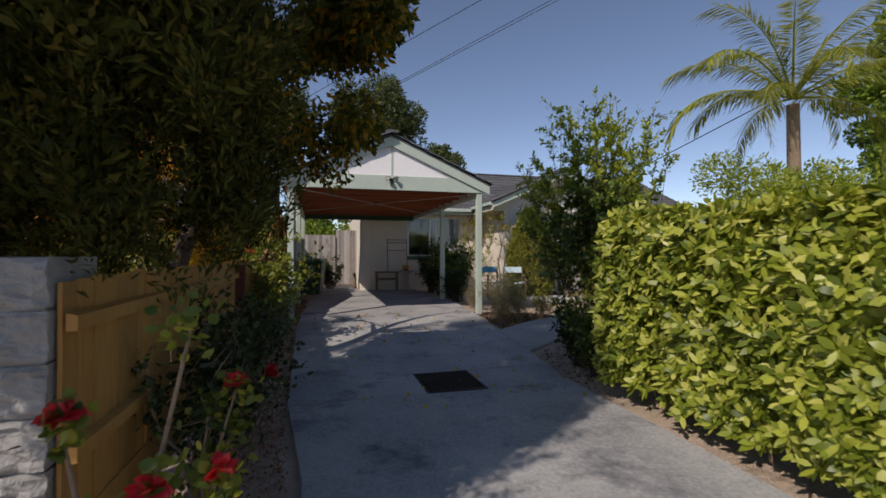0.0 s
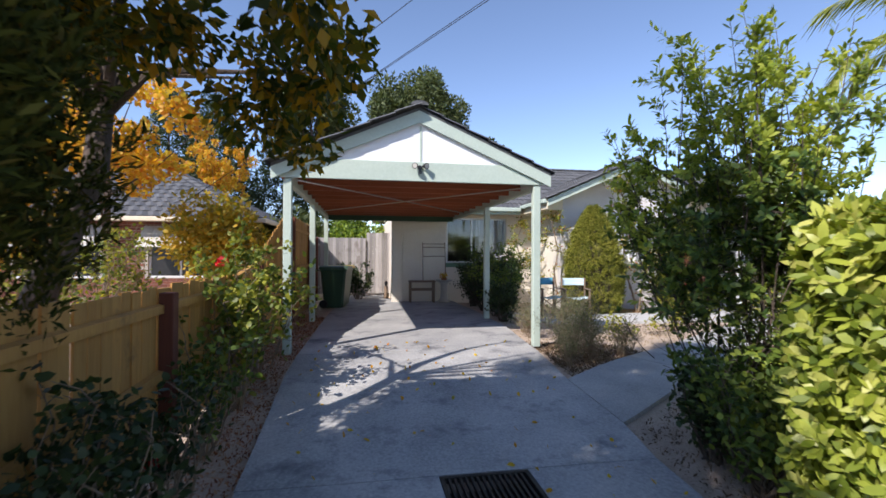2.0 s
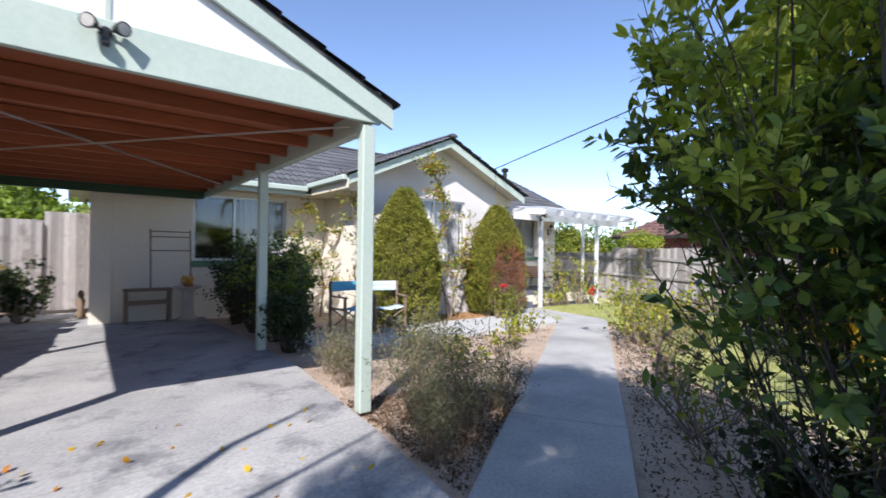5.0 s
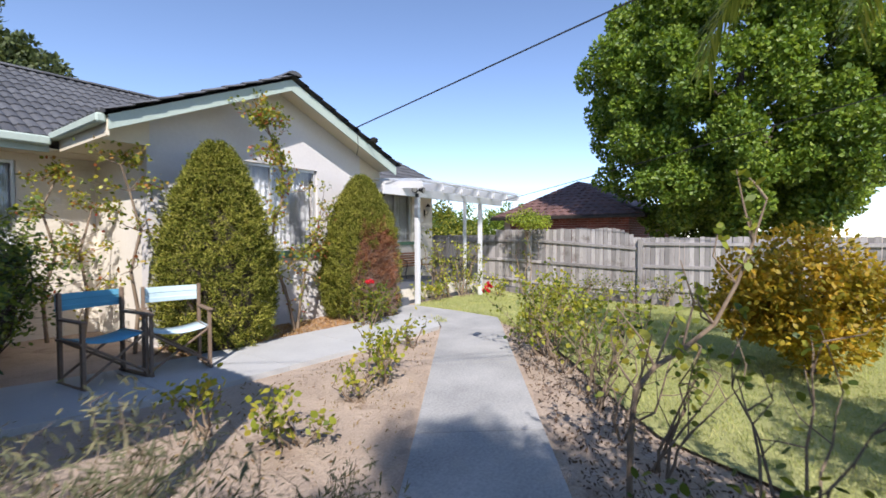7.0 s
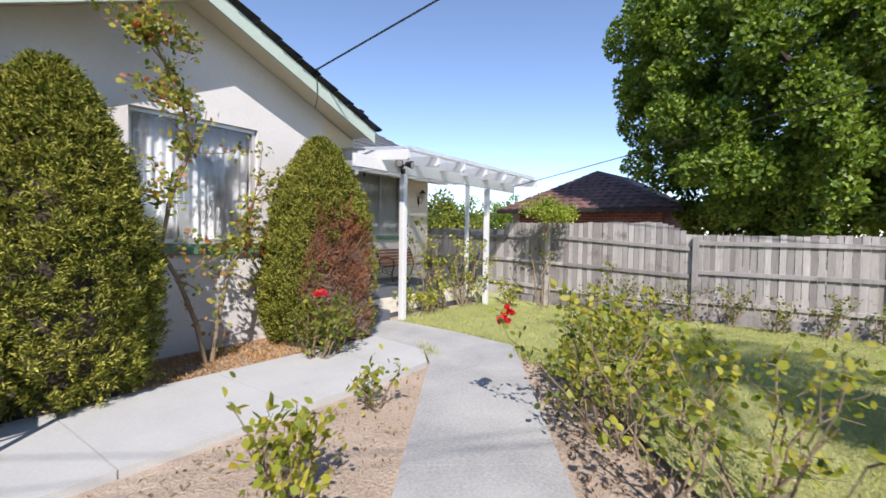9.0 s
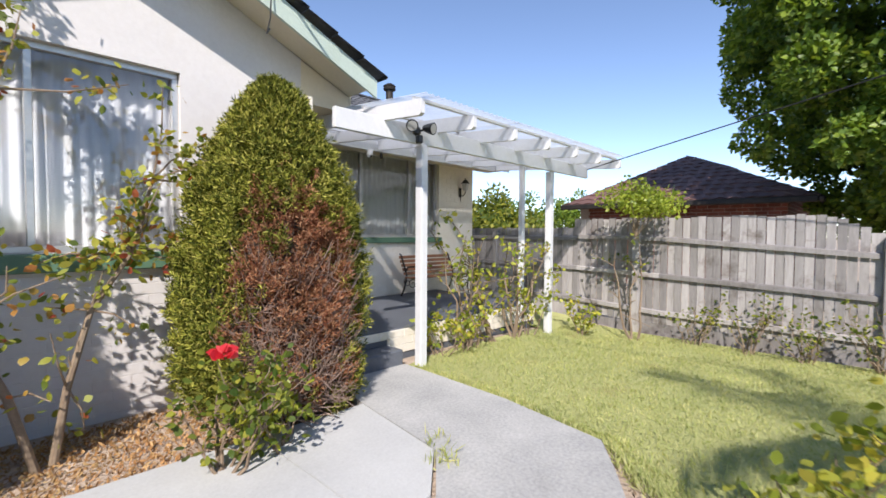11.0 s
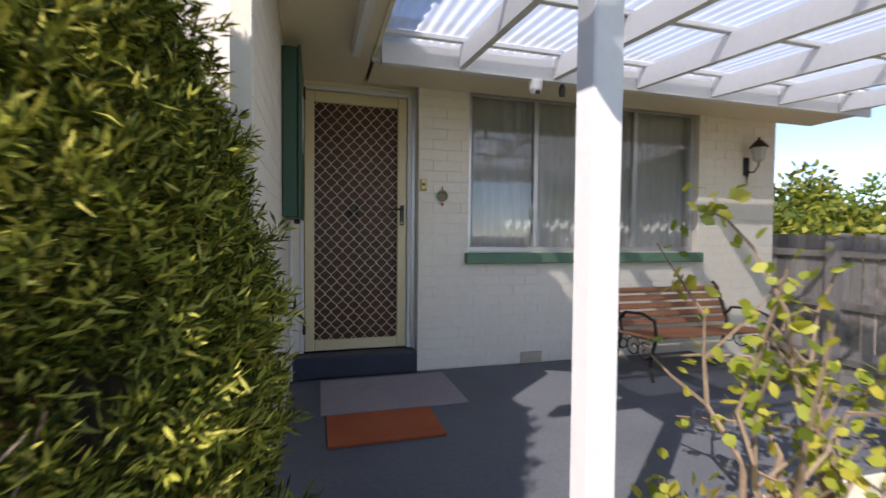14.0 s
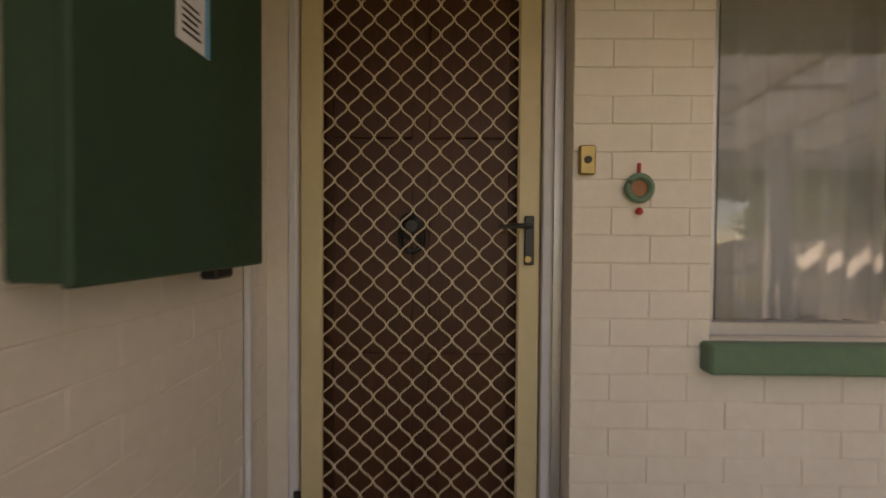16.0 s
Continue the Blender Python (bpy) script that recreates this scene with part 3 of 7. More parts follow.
struct("wall_west_wing", B(5.66, WING_Y + 0.22, -0.1, 5.88, HOUSE_Y, WALL_TOP), CREAM, "cream painted brick side wall", "wall")
wall_east = struct("wall_east_wing", B(9.25, WING_Y + 0.22, -0.1, 9.467, DOOR_Y, WALL_TOP), CREAM, "cream painted brick wall beside the door", "wall")
struct("wall_nib", B(9.40, 13.085, -0.1, 9.464, WING_Y, 2.6), CREAM, "cream painted brick end of the wing wall", "wall")
wall_door = wall_with_holes("wall_door", 9.25, 10.46, -0.1, WALL_TOP, DOOR_Y, DOOR_Y + 0.2, [DOOR], CREAM, "cream painted wall round the door")
wall_entry = wall_with_holes("wall_south_entry", 10.46, 14.23, -0.1, WALL_TOP, ENTRY_Y + 0.004, ENTRY_Y + 0.31, [FWIN], CREAM, "cream painted brick wall above the porch")
struct("wall_east", B(14.01, ENTRY_Y + 0.31, -0.1, 14.23, 22.0, WALL_TOP), CREAM, "cream painted brick end wall", "wall")
struct("wall_west", B(1.36, HOUSE_Y + 0.22, -0.1, 1.58, 22.0, WALL_TOP), CREAM, "cream painted brick end wall", "wall")
struct("wall_north", B(1.36, 22.0, -0.1, 14.23, 22.2, WALL_TOP), CREAM, "cream painted rear wall", "wall")
struct("corner_post", B(1.30, HOUSE_Y - 0.05, 0.03, 1.62, HOUSE_Y - 0.002, WALL_TOP, bev=0.006), CREAM, "cream painted corner pilaster", "pilaster")
struct("floor", B(1.6, 15.5, 0.2, 14.0, 22.0, 0.3), DARKROOM, "floor inside the house, dimness put into its colour", "floor")
struct("floor_wing", B(5.9, 13.55, 0.2, 9.24, 15.18, 0.3), DARKROOM, "floor inside the wing, dimness put into its colour", "floor")
struct("ceiling", B(1.6, 15.5, 2.61, 14.0, 22.0, 2.65), DARKROOM, "ceiling inside the house, dimness put into its colour", "ceiling")


def room_box(x0, x1, y0, y1):
    """A room behind a window, painted near-black for its dimness: back, sides, its own ceiling."""
    s = Soup()
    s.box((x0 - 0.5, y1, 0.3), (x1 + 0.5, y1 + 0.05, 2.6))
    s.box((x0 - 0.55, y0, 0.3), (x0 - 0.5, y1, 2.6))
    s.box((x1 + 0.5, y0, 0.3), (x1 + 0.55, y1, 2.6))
    return struct("inner_wall", s, DARKROOM, "inner walls behind the window, dimness put into their colour", "wall")


def window(name, x0, x1, z0, z1, y, panes, label, sill=True, fabric=None, drawn=0.0):
    """Aluminium sashes, glass and a pleated net curtain behind; a green sill outside."""
    w = tagged(new(name), label, "window", kind="structure")
    yg = y + 0.09
    fr = Soup()
    for lo, hi in (((x0, yg - 0.03, z0), (x1, yg + 0.03, z0 + 0.045)), ((x0, yg - 0.03, z1 - 0.045), (x1, yg + 0.03, z1)),
                   ((x0, yg - 0.03, z0 + 0.045), (x0 + 0.045, yg + 0.03, z1 - 0.045)), ((x1 - 0.045, yg - 0.03, z0 + 0.045), (x1, yg + 0.03, z1 - 0.045))):
        fr.box(lo, hi, 0.004)
    part("window_frame", fr, ALUMINIUM, w)
    edges = [x0 + 0.045 + (x1 - x0 - 0.09) * p for p in panes]
    for k, e in enumerate(edges[1:-1]):
        part("mullion", B(e - 0.022, yg - 0.028, z0 + 0.045, e + 0.022, yg + 0.028, z1 - 0.045, bev=0.004), ALUMINIUM, w)
    for a, b in zip(edges, edges[1:]):
        g = part("pane", B(a + 0.02, yg - 0.003, z0 + 0.047, b - 0.02, yg + 0.003, z1 - 0.047), GLASS, w)
        g.visible_shadow = False
    if sill:
        part("window_sill", B(x0 - 0.03, y - 0.06, z0 - (0.095 if x0 > 10 else 0.13), x1 + 0.03, y + 0.055, z0 - 0.003, bev=0.008), SILL, w, "green painted sill")
    # pleated curtain
    n = int((x1 - x0) / 0.018)
    rng = random.Random(int(x0 * 10))
    cu = Soup()
    vs, fs, ph = [], [], 0.0
    for k in range(n + 1):
        x = x0 + 0.01 + (x1 - x0 - 0.02) * (drawn + (1 - drawn) * k / n)
        ph += rng.uniform(0.75, 1.5)
        for z, amp in ((z0 + 0.03, 1.0), ((z0 + z1) / 2, 0.9), (z1 - 0.02, 0.5)):
            vs.append((x, yg + 0.11 + 0.021 * amp * math.sin(ph) + 0.012 * amp * math.sin(ph * 0.37), z))
    for k in range(n):
        for j in range(2):
            a = k * 3 + j
            fs.append((a, a + 3, a + 4, a + 1))
    cu.add(vs, fs)
    cur = tagged(part("net_curtain", cu, fabric or CURTAIN, None, smooth=True), "white pleated net curtain behind the window glass", "curtain")
    room_box(x0, x1, yg + 0.2, yg + 2.2)
    return w


window("window_1", *WIN0, HOUSE_Y, (0, 0.42, 1.0), "aluminium window under the carport, its net curtain half drawn", drawn=0.5)
window("window_2", *GWIN, WING_Y, (0, 0.36, 1.0), "wide aluminium window in the gable wall")
window("window_3", *FWIN, ENTRY_Y, (0, 0.265, 0.72, 1.0), "wide aluminium window above the porch", fabric=CURTAINLIFT)

# ---------------------------------------------------------------- roofs
PITCH = 0.51


def tile_slope(name, p0, u, v, nu, nv, tw, tl, mat, parent, keep=None):
    """Interlocking roof tiles in courses: p0 a low corner, u along the eave, v up the slope."""
    p0, u, v = Vector(p0), Vector(u).normalized(), Vector(v).normalized()
    nrm = u.cross(v).normalized()
    s = Soup()
    prof = ((0.0, 0.0), (0.16, 0.030), (0.34, 0.030), (0.5, 0.004), (0.66, 0.026), (0.84, 0.026), (1.0, 0.0))
    for j in range(nv):
        for i in range(nu):
            c = p0 + u * (tw * (i + 0.5 + 0.5 * (j % 2) * 0)) + v * (tl * (j + 0.5))
            if keep and not keep(c):
                continue
            o = p0 + u * (tw * i) + v * (tl * j)
            lo, hi = [], []
            for q, h in prof:
                a = o + u * (tw * q) + nrm * (0.030 + h)
                lo.append(a)
                hi.append(a + v * (tl + 0.03) - nrm * 0.022)
            n = len(prof)
            base = [o + nrm * 0.002, o + u * tw + nrm * 0.002]
            vs = lo + hi + base
            fs = [(k, k + 1, n + k + 1, n + k) for k in range(n - 1)] + [(*range(n - 1, -1, -1), 2 * n, 2 * n + 1)]
            s.add(vs, fs)
    ob = part(name, s, mat, parent)
    return tagged(ob, kind="stuff")


def ridge_caps(a, b, parent, mat, r=0.12, step=0.36):
    a, b = Vector(a), Vector(b)
    d = (b - a).normalized()
    side = d.cross(Vector((0, 0, 1))).normalized()
    up = side.cross(d)
    n = max(1, int((b - a).length / step))
    for k in range(n):
        vs = []
        for t, rr in ((k * step, r * 1.06), (k * step + step * 0.99, r * 0.96)):
            for q in range(7):
                an = math.pi * q / 6
                vs.append(a + d * t + side * (math.cos(an) * rr) + up * (math.sin(an) * rr * 0.5 - 0.03))
        s = Soup().add(vs, [(q, q + 1, q + 8, q + 7) for q in range(6)] + [tuple(range(6, -1, -1)), tuple(range(7, 14))])
        part("ridge_tile", s, mat, parent)


# gable wing roof
roof_wing = tagged(new("roof_wing"), "charcoal tiled gable roof with sage green bargeboards", "roof", kind="structure")
RX, RZ, EX0, EX1, EZ, RY0 = 7.56, 3.90, 5.10, 10.02, 2.83, 12.83
for sgn, ex in ((-1, EX0), (1, EX1)):
    dx = ex - RX
    s = Soup().prism([(RX, RZ), (ex, EZ), (ex, EZ - 0.03), (RX, RZ - 0.03)], RY0 + 0.03, 19.0)
    part("roof_deck", s, EAVE, roof_wing)
    ln = math.hypot(dx, RZ - EZ)
    vdir = Vector((-dx, 0, RZ - EZ)).normalized()
    nv = int(ln / 0.32) + 1
    p0 = Vector((ex, RY0 - 0.085, EZ + 0.03)) - vdir * 0.06
    if sgn < 0:
        p0 = Vector((ex, RY0 + 5.915, EZ + 0.03)) - vdir * 0.06
        tile_slope("tiles", p0, (0, -1, 0), vdir, 20, nv, 0.3, (ln + 0.08) / nv, ROOFTILE, roof_wing)
    else:
        tile_slope("tiles", p0, (0, 1, 0), vdir, 20, nv, 0.3, (ln + 0.08) / nv, ROOFTILE, roof_wing)
    # bargeboard
    dz = 0.17
    s = Soup().prism([(RX, RZ + 0.0), (ex, EZ + 0.0), (ex, EZ - dz), (RX, RZ - dz)], RY0, RY0 + 0.028)
    part("bargeboard", s, SAGE, roof_wing, "sage green bargeboard")
    # sloping soffit behind it
    s = Soup().prism([(RX, RZ - 0.05), (ex, EZ - 0.05), (ex, EZ - 0.065), (RX, RZ - 0.065)], RY0 + 0.03, WING_Y)
    part("soffit", s, EAVE, roof_wing)
ridge_caps((RX, RY0 - 0.1, RZ + 0.08), (RX, 19, RZ + 0.08), roof_wing, ROOFTILE)
# boxed eaves of the wing: west side and the entry corner
part("eave_soffit", B(EX0 + 0.02, WING_Y - 0.078, WALL_TOP - 0.057, 5.66, HOUSE_Y - 0.6, WALL_TOP - 0.03), EAVE, roof_wing)
part("fascia", B(EX0 - 0.012, RY0 + 0.03, WALL_TOP - 0.07, EX0 + 0.016, 14.6, EZ - 0.03, bev=0.003), EAVE, roof_wing)
part("gutter", B(EX0 - 0.12, RY0 + 0.02, EZ - 0.1, EX0 - 0.014, 14.62, EZ + 0.01, bev=0.02), SAGE, roof_wing, "sage green gutter")
part("eave_end", Soup().prism([(EX0 + 0.02, EZ - 0.04), (5.66, EZ + 0.21), (5.66, WALL_TOP - 0.06), (EX0 + 0.02, WALL_TOP - 0.06)], WING_Y - 0.1, WING_Y - 0.08), EAVE, roof_wing)
part("eave_end", Soup().prism([(EX1 + 0.0, EZ - 0.067), (9.47, EZ + 0.17), (9.47, WALL_TOP - 0.061), (EX1 + 0.0, WALL_TOP - 0.061)], WING_Y + 0.01, WING_Y + 0.03), EAVE, roof_wing)
part("eave_soffit", B(9.47, WING_Y + 0.031, WALL_TOP - 0.06, EX1 + 0.001, DOOR_Y, WALL_TOP - 0.03), EAVE, roof_wing)
part("fascia", B(EX1 + 0.002, WING_Y + 0.01, WALL_TOP - 0.07, EX1 + 0.03, 14.55, EZ - 0.01, bev=0.003), EAVE, roof_wing)

# main roof
roof_main = tagged(new("roof_main"), "charcoal tiled main roof of the house", "roof", kind="structure")
MY0, MZ0, MRY, MRZ = 14.58, 2.76, 18.4, 4.63
vd = Vector((0, MRY - MY0, MRZ - MZ0))
ln = vd.length
part("roof_deck", Soup().add([(0.85, MY0, MZ0), (14.75, MY0, MZ0), (14.75, MRY, MRZ), (0.85, MRY, MRZ), (14.75, 22.8, MZ0), (0.85, 22.8, MZ0)], [(0, 1, 2, 3), (3, 2, 4, 5)]), EAVE, roof_main)
nv = int(ln / 0.33)
tile_slope("tiles", Vector((0.82, MY0, MZ0)) - vd.normalized() * 0.05, (1, 0, 0), vd, 47, nv, 0.297, (ln + 0.05) / nv, ROOFTILE, roof_main,
           keep=lambda c: abs(c.x - RX) > (RZ - c.z) / 0.435 - 0.1 or c.z > RZ)
ridge_caps((0.8, MRY, MRZ + 0.05), (14.8, MRY, MRZ + 0.05), roof_main, ROOFTILE)
part("gable_end", Soup().add([(1.36, MY0, MZ0), (1.36, 22.2, MZ0), (1.36, MRY, MRZ)], [(0, 1, 2)]), CREAM, roof_main)
part("gable_end", Soup().add([(14.23, MY0, MZ0), (14.23, 22.2, MZ0), (14.23, MRY, MRZ)], [(0, 1, 2)]), CREAM, roof_main)
for x0, x1 in ((0.85, 4.98), (10.02, 14.75)):
    part("gutter", B(x0, MY0 - 0.11, MZ0 - 0.11, x1, MY0 + 0.0, MZ0 + 0.01, bev=0.02), SAGE if x0 < 5 else WHITE, roof_main)
    part("fascia", B(x0, MY0 + 0.002, MZ0 - 0.19, x1, MY0 + 0.03, MZ0 - 0.012, bev=0.003), SAGE if x0 < 5 else WHITE, roof_main)
part("eave_soffit", B(0.9, MY0 + 0.03, WALL_TOP - 0.06, 5.66, HOUSE_Y, WALL_TOP - 0.03), EAVE, roof_main)
part("eave_soffit", B(10.05, MY0 + 0.03, WALL_TOP - 0.062, 14.7, ENTRY_Y, WALL_TOP - 0.032), EAVE, roof_main)

# ---------------------------------------------------------------- porch
porch = struct("porch_slab", B(9.47, 13.0, -0.1, 13.2, ENTRY_Y, 0.3, bev=0.012), PORCH, "grey painted concrete porch slab", "porch")
struct("porch_step", B(9.5, 12.72, -0.1, 10.28, 13.0, 0.15, bev=0.012), PORCH, "grey painted concrete step up to the porch", "step")
struct("door_step", B(9.475, DOOR_Y - 0.16, 0.302, 10.45, DOOR_Y + 0.1, 0.47, bev=0.01), BLUEBLACK, "dark painted step under the door", "step")

# ---------------------------------------------------------------- carport
CX0, CX1, CRX, CY0, CY1 = -0.49, 3.05, 1.285, 8.44, 14.7
CEX0, CEX1, CEZ, CRZ = -0.70, 3.24, 2.60, 3.46
carport = tagged(new("carport"), "open carport with sage green posts and tiled gable roof", "carport", kind="structure")


def gz(x, y):
    return ground_z(x, y)


for x, y in ((CX0, 8.445), (CX1, 8.445), (CX0, 11.4), (CX1, 11.2), (CX0, 14.62)):
    part("post", B(x - 0.055, y - 0.05, gz(x, y) - 0.02, x + 0.055, y + 0.05, 2.45, bev=0.008), SAGE, carport)
part("front_beam", B(CX0 - 0.1, CY0 - 0.06, 2.47, CX1 + 0.1, CY0 - 0.01, 2.74, bev=0.004), SAGE, carport)
part("side_beam", B(CX0 - 0.045, CY0, 2.40, CX0 + 0.045, CY1, 2.62, bev=0.004), SAGE, carport)
part("side_beam", B(CX1 - 0.045, CY0, 2.40, CX1 + 0.045, CY1, 2.62, bev=0.004), SAGE, carport)
part("rear_beam", B(CX0 + 0.046, CY1 - 0.06, 2.34, CX1 - 0.046, CY1, 2.55, bev=0.004), GREEN, carport)
part("gable_sheet", Soup().prism([(CX0 + 0.1, 2.72), (CX1 - 0.1, 2.72), (CRX, 3.36)], CY0 - 0.04, CY0 - 0.03), SHEET, carport)
part("gable_batten", B(CRX + 0.01, CY0 - 0.05, 2.742, CRX + 0.04, CY0 - 0.042, 3.25), SAGE, carport)
part("rear_sheet", Soup().prism([(CX0 + 0.1, 2.5), (CX1 - 0.1, 2.5), (CRX, 3.36)], CY1 - 0.03, CY1 - 0.02), SHEET, carport)
slope = (CRZ - CEZ) / (CRX - CEX0)
for sgn, ex in ((-1, CEX0), (1, CEX1)):
    part("bargeboard", Soup().prism([(CRX, CRZ - 0.0), (ex, CEZ), (ex, CEZ - 0.16), (CRX, CRZ - 0.17)], CY0 - 0.10, CY0 - 0.065), SAGE, carport)
    part("verge_strip", Soup().prism([(CRX, CRZ + 0.05), (ex, CEZ + 0.05), (ex, CEZ + 0.002), (CRX, CRZ + 0.002)], CY0 - 0.085, CY0 - 0.03), ROOFTILE, carport)
    part("roof_deck", Soup().prism([(CRX, CRZ), (ex, CEZ), (ex, CEZ - 0.025), (CRX, CRZ - 0.025)], CY0 - 0.06, CY1 + 0.1), REDWOOD, carport)
    vdir = Vector((CRX - ex, 0, CRZ - CEZ)).normalized()
    ln = math.hypot(CRX - ex, CRZ - CEZ)
    nv = 6
    if sgn < 0:
        tile_slope("tiles", Vector((ex, CY1 + 0.1, CEZ + 0.045)) - vdir * 0.05, (0, -1, 0), vdir, 22, nv, 0.3, (ln + 0.05) / nv, ROOFTILE, carport)
    else:
        tile_slope("tiles", Vector((ex, CY0 - 0.13, CEZ + 0.045)) - vdir * 0.05, (0, 1, 0), vdir, 22, nv, 0.3, (ln + 0.05) / nv, ROOFTILE, carport)
ridge_caps((CRX, CY0 - 0.15, CRZ + 0.095), (CRX, CY1 + 0.1, CRZ + 0.095), carport, ROOFTILE)
k = 0
y = CY0 + 0.55
while y < CY1 - 0.3:
    part("ceiling_joist", B(CX0 + 0.047, y, 2.465, CX1 - 0.047, y + 0.045, 2.57, bev=0.003), REDWOOD, carport)
    y += 0.6
part("ceiling_lining", B(CX0 + 0.047, CY0 + 0.002, 2.575, CX1 - 0.047, CY1 - 0.065, 2.59), REDWOOD, carport, "red stained plank lining")
part("brace_strap", Soup().tube([(CX0 + 0.1, CY0 + 0.1, 2.462), (CX1 - 0.1, CY1 - 1.6, 2.462)], 0.012, 4), ALUMINIUM, carport)
part("brace_strap", Soup().tube([(CX1 - 0.1, CY0 + 0.1, 2.45), (CX0 + 0.1, CY1 - 1.6, 2.45)], 0.012, 4), ALUMINIUM, carport)

# ---------------------------------------------------------------- pergola
pergola = tagged(new("pergola"), "white painted timber pergola with clear corrugated roofing", "pergola", kind="structure")
for x, y, z0, r in ((10.40, 12.59, -0.02, 0.045), (12.96, 12.62, -0.1, 0.045), (12.8, 12.98, 0.0, 0.035)):
    part("post", B(x - r, y - r, z0, x + r, y + r, 2.225 if r > 0.04 else 2.42, bev=0.006), WHITE, pergola)
part("front_beam", B(9.36, 12.55, 2.225, 14.0, 12.60, 2.40, bev=0.004), WHITE, pergola)
part("ledger", B(10.06, 14.40, 2.50, 14.1, 14.455, 2.64, bev=0.004), WHITE, pergola)


def rafter_z(y):
    return 2.40 + (y - 12.57) * 0.075


for k in range(7):
    x = 9.90 + 0.695 * k
    y1 = 14.40
    s = Soup()
    y0 = 12.06
    vs = []
    for xx in (x - 0.022, x + 0.022):
        vs += [(xx, y0, rafter_z(y0) + 0.0), (xx, y0 + 0.03, rafter_z(y0) - 0.02), (xx, y1, rafter_z(y1) - 0.02), (xx, y1, rafter_z(y1) + 0.115), (xx, y0, rafter_z(y0) + 0.115)]
    s.add(vs, [(0, 1, 2, 3, 4)[::-1], (5, 6, 7, 8, 9)] + [(i, (i + 1) % 5, (i + 1) % 5 + 5, i + 5) for i in range(5)])
    part("rafter", s, WHITE, pergola)
for y in (12.14, 12.85, 13.6, 14.3):
    part("batten", B(9.88, y, rafter_z(y) + 0.117, 14.12, y + 0.04, rafter_z(y) + 0.147, bev=0.003), WHITE, pergola)
# clear corrugated sheets
for a, b in ((9.86, 11.3), (11.24, 12.7), (12.64, 14.12)):
    vs, fs = [], []
    n = int((b - a) / 0.0125)
    for i in range(n + 1):
        x = a + (b - a) * i / n
        for y in (12.02, 14.52):
            vs.append((x, y, rafter_z(y) + 0.160 + 0.009 * math.sin(x * 2 * math.pi / 0.076) + (0.003 if a > 10 else 0) + (0.003 if a > 12 else 0)))
    fs = [(2 * i, 2 * i + 2, 2 * i + 3, 2 * i + 1) for i in range(n)]
    part("corrugated_sheet", Soup().add(vs, fs), POLY, pergola, "clear corrugated plastic sheet", smooth=True)


# ---------------------------------------------------------------- fences
def paling_fence(name, x, y0, y1, top, mat, railmat, postmat, label, side, pw=0.1, gap=0.004, base=None, rails=(0.35, 0.85, 1.3), posts=(), plinth=True, postw=0.05):
    """Palings along y at x; rails and posts stand on the given side."""
    f = tagged(new(name), label, "fence", kind="structure")
    rng = random.Random(int(abs(x) * 100 + y0 * 7))
    y = y0
    n = 0
    while y < y1 - 0.03:
        zb = (ground_z(x, y) if base is None else base) + (0.14 if plinth else 0.02)
        zt = top(y) + rng.uniform(-0.016, 0.016)
        g = gap + rng.uniform(0.0, 0.007)
        s = Soup()
        lean = rng.uniform(-0.006, 0.006)
        vs = [(x + a, y + b + (lean if c == zt else 0), c) for c in (zb, zt) for a, b in ((-0.008, 0), (0.008, 0), (0.008, pw - g), (-0.008, pw - g))]
        s.add(vs, [(3, 2, 1, 0), (4, 5, 6, 7), (0, 1, 5, 4), (1, 2, 6, 5), (2, 3, 7, 6), (3, 0, 4, 7)])
        dx = rng.uniform(-0.008, 0.008)
        ob = part("paling", s, mat, f)
        ob.location.x = dx
        y += pw
    if plinth:
        part("plinth_board", B(x - 0.02, y0, ground_z(x, (y0 + y1) / 2) - 0.1, x + 0.02, y1, ground_z(x, (y0 + y1) / 2) + 0.138), railmat, f)
    for r in rails:
        yy = y0
        while yy < y1 - 0.01:
            ye = min(y1, yy + 2.4)
            t0, t1 = top(yy + 0.01), top(ye - 0.01)
            g0, g1 = ground_z(x, yy), ground_z(x, ye)
            za, zc = g0 + (t0 - g0) * r, g1 + (t1 - g1) * r
            xa = x + side * 0.013
            s = Soup()
            vs = []
            for yq, zq in ((yy, za), (ye, zc)):
                vs += [(xa, yq, zq - 0.035), (xa + side * 0.04, yq, zq - 0.035), (xa + side * 0.04, yq, zq + 0.025), (xa, yq, zq + 0.035)]
            s.add(vs, [(0, 1, 2, 3)[::-1], (4, 5, 6, 7), (0, 1, 5, 4), (1, 2, 6, 5), (2, 3, 7, 6), (3, 0, 4, 7)])
            part("rail", s, railmat, f)
            yy = ye
    for py in posts:
        zt = top(py) - 0.04
        xa = x + side * (0.014 + postw)
        part("post", B(xa - postw, py - postw, ground_z(x, py) - 0.1, xa + postw, py + postw, zt, bev=0.006), postmat, f)
    return f


def right_top(y):
    return 1.38 if y < 9.17 else (1.38 + (y - 9.15) * 0.5 if y < 9.59 else 1.60 if y < 12.9 else 1.45)


paling_fence("fence_east", 14.42, -7.0, 9.17, right_top, GREYPALING, GREYPALING, GREYPALING, "weathered grey paling fence", -1, rails=(0.22, 0.56, 0.9), posts=(9.1, 6.5, 3.8, 1.2, -1.5))
paling_fence("fence_east_tall", 14.42, 9.17, 12.9, right_top, GREYPALING, GREYPALING, GREYPALING, "taller weathered grey paling fence", -1, rails=(0.18, 0.5, 0.82), posts=(11.9,))
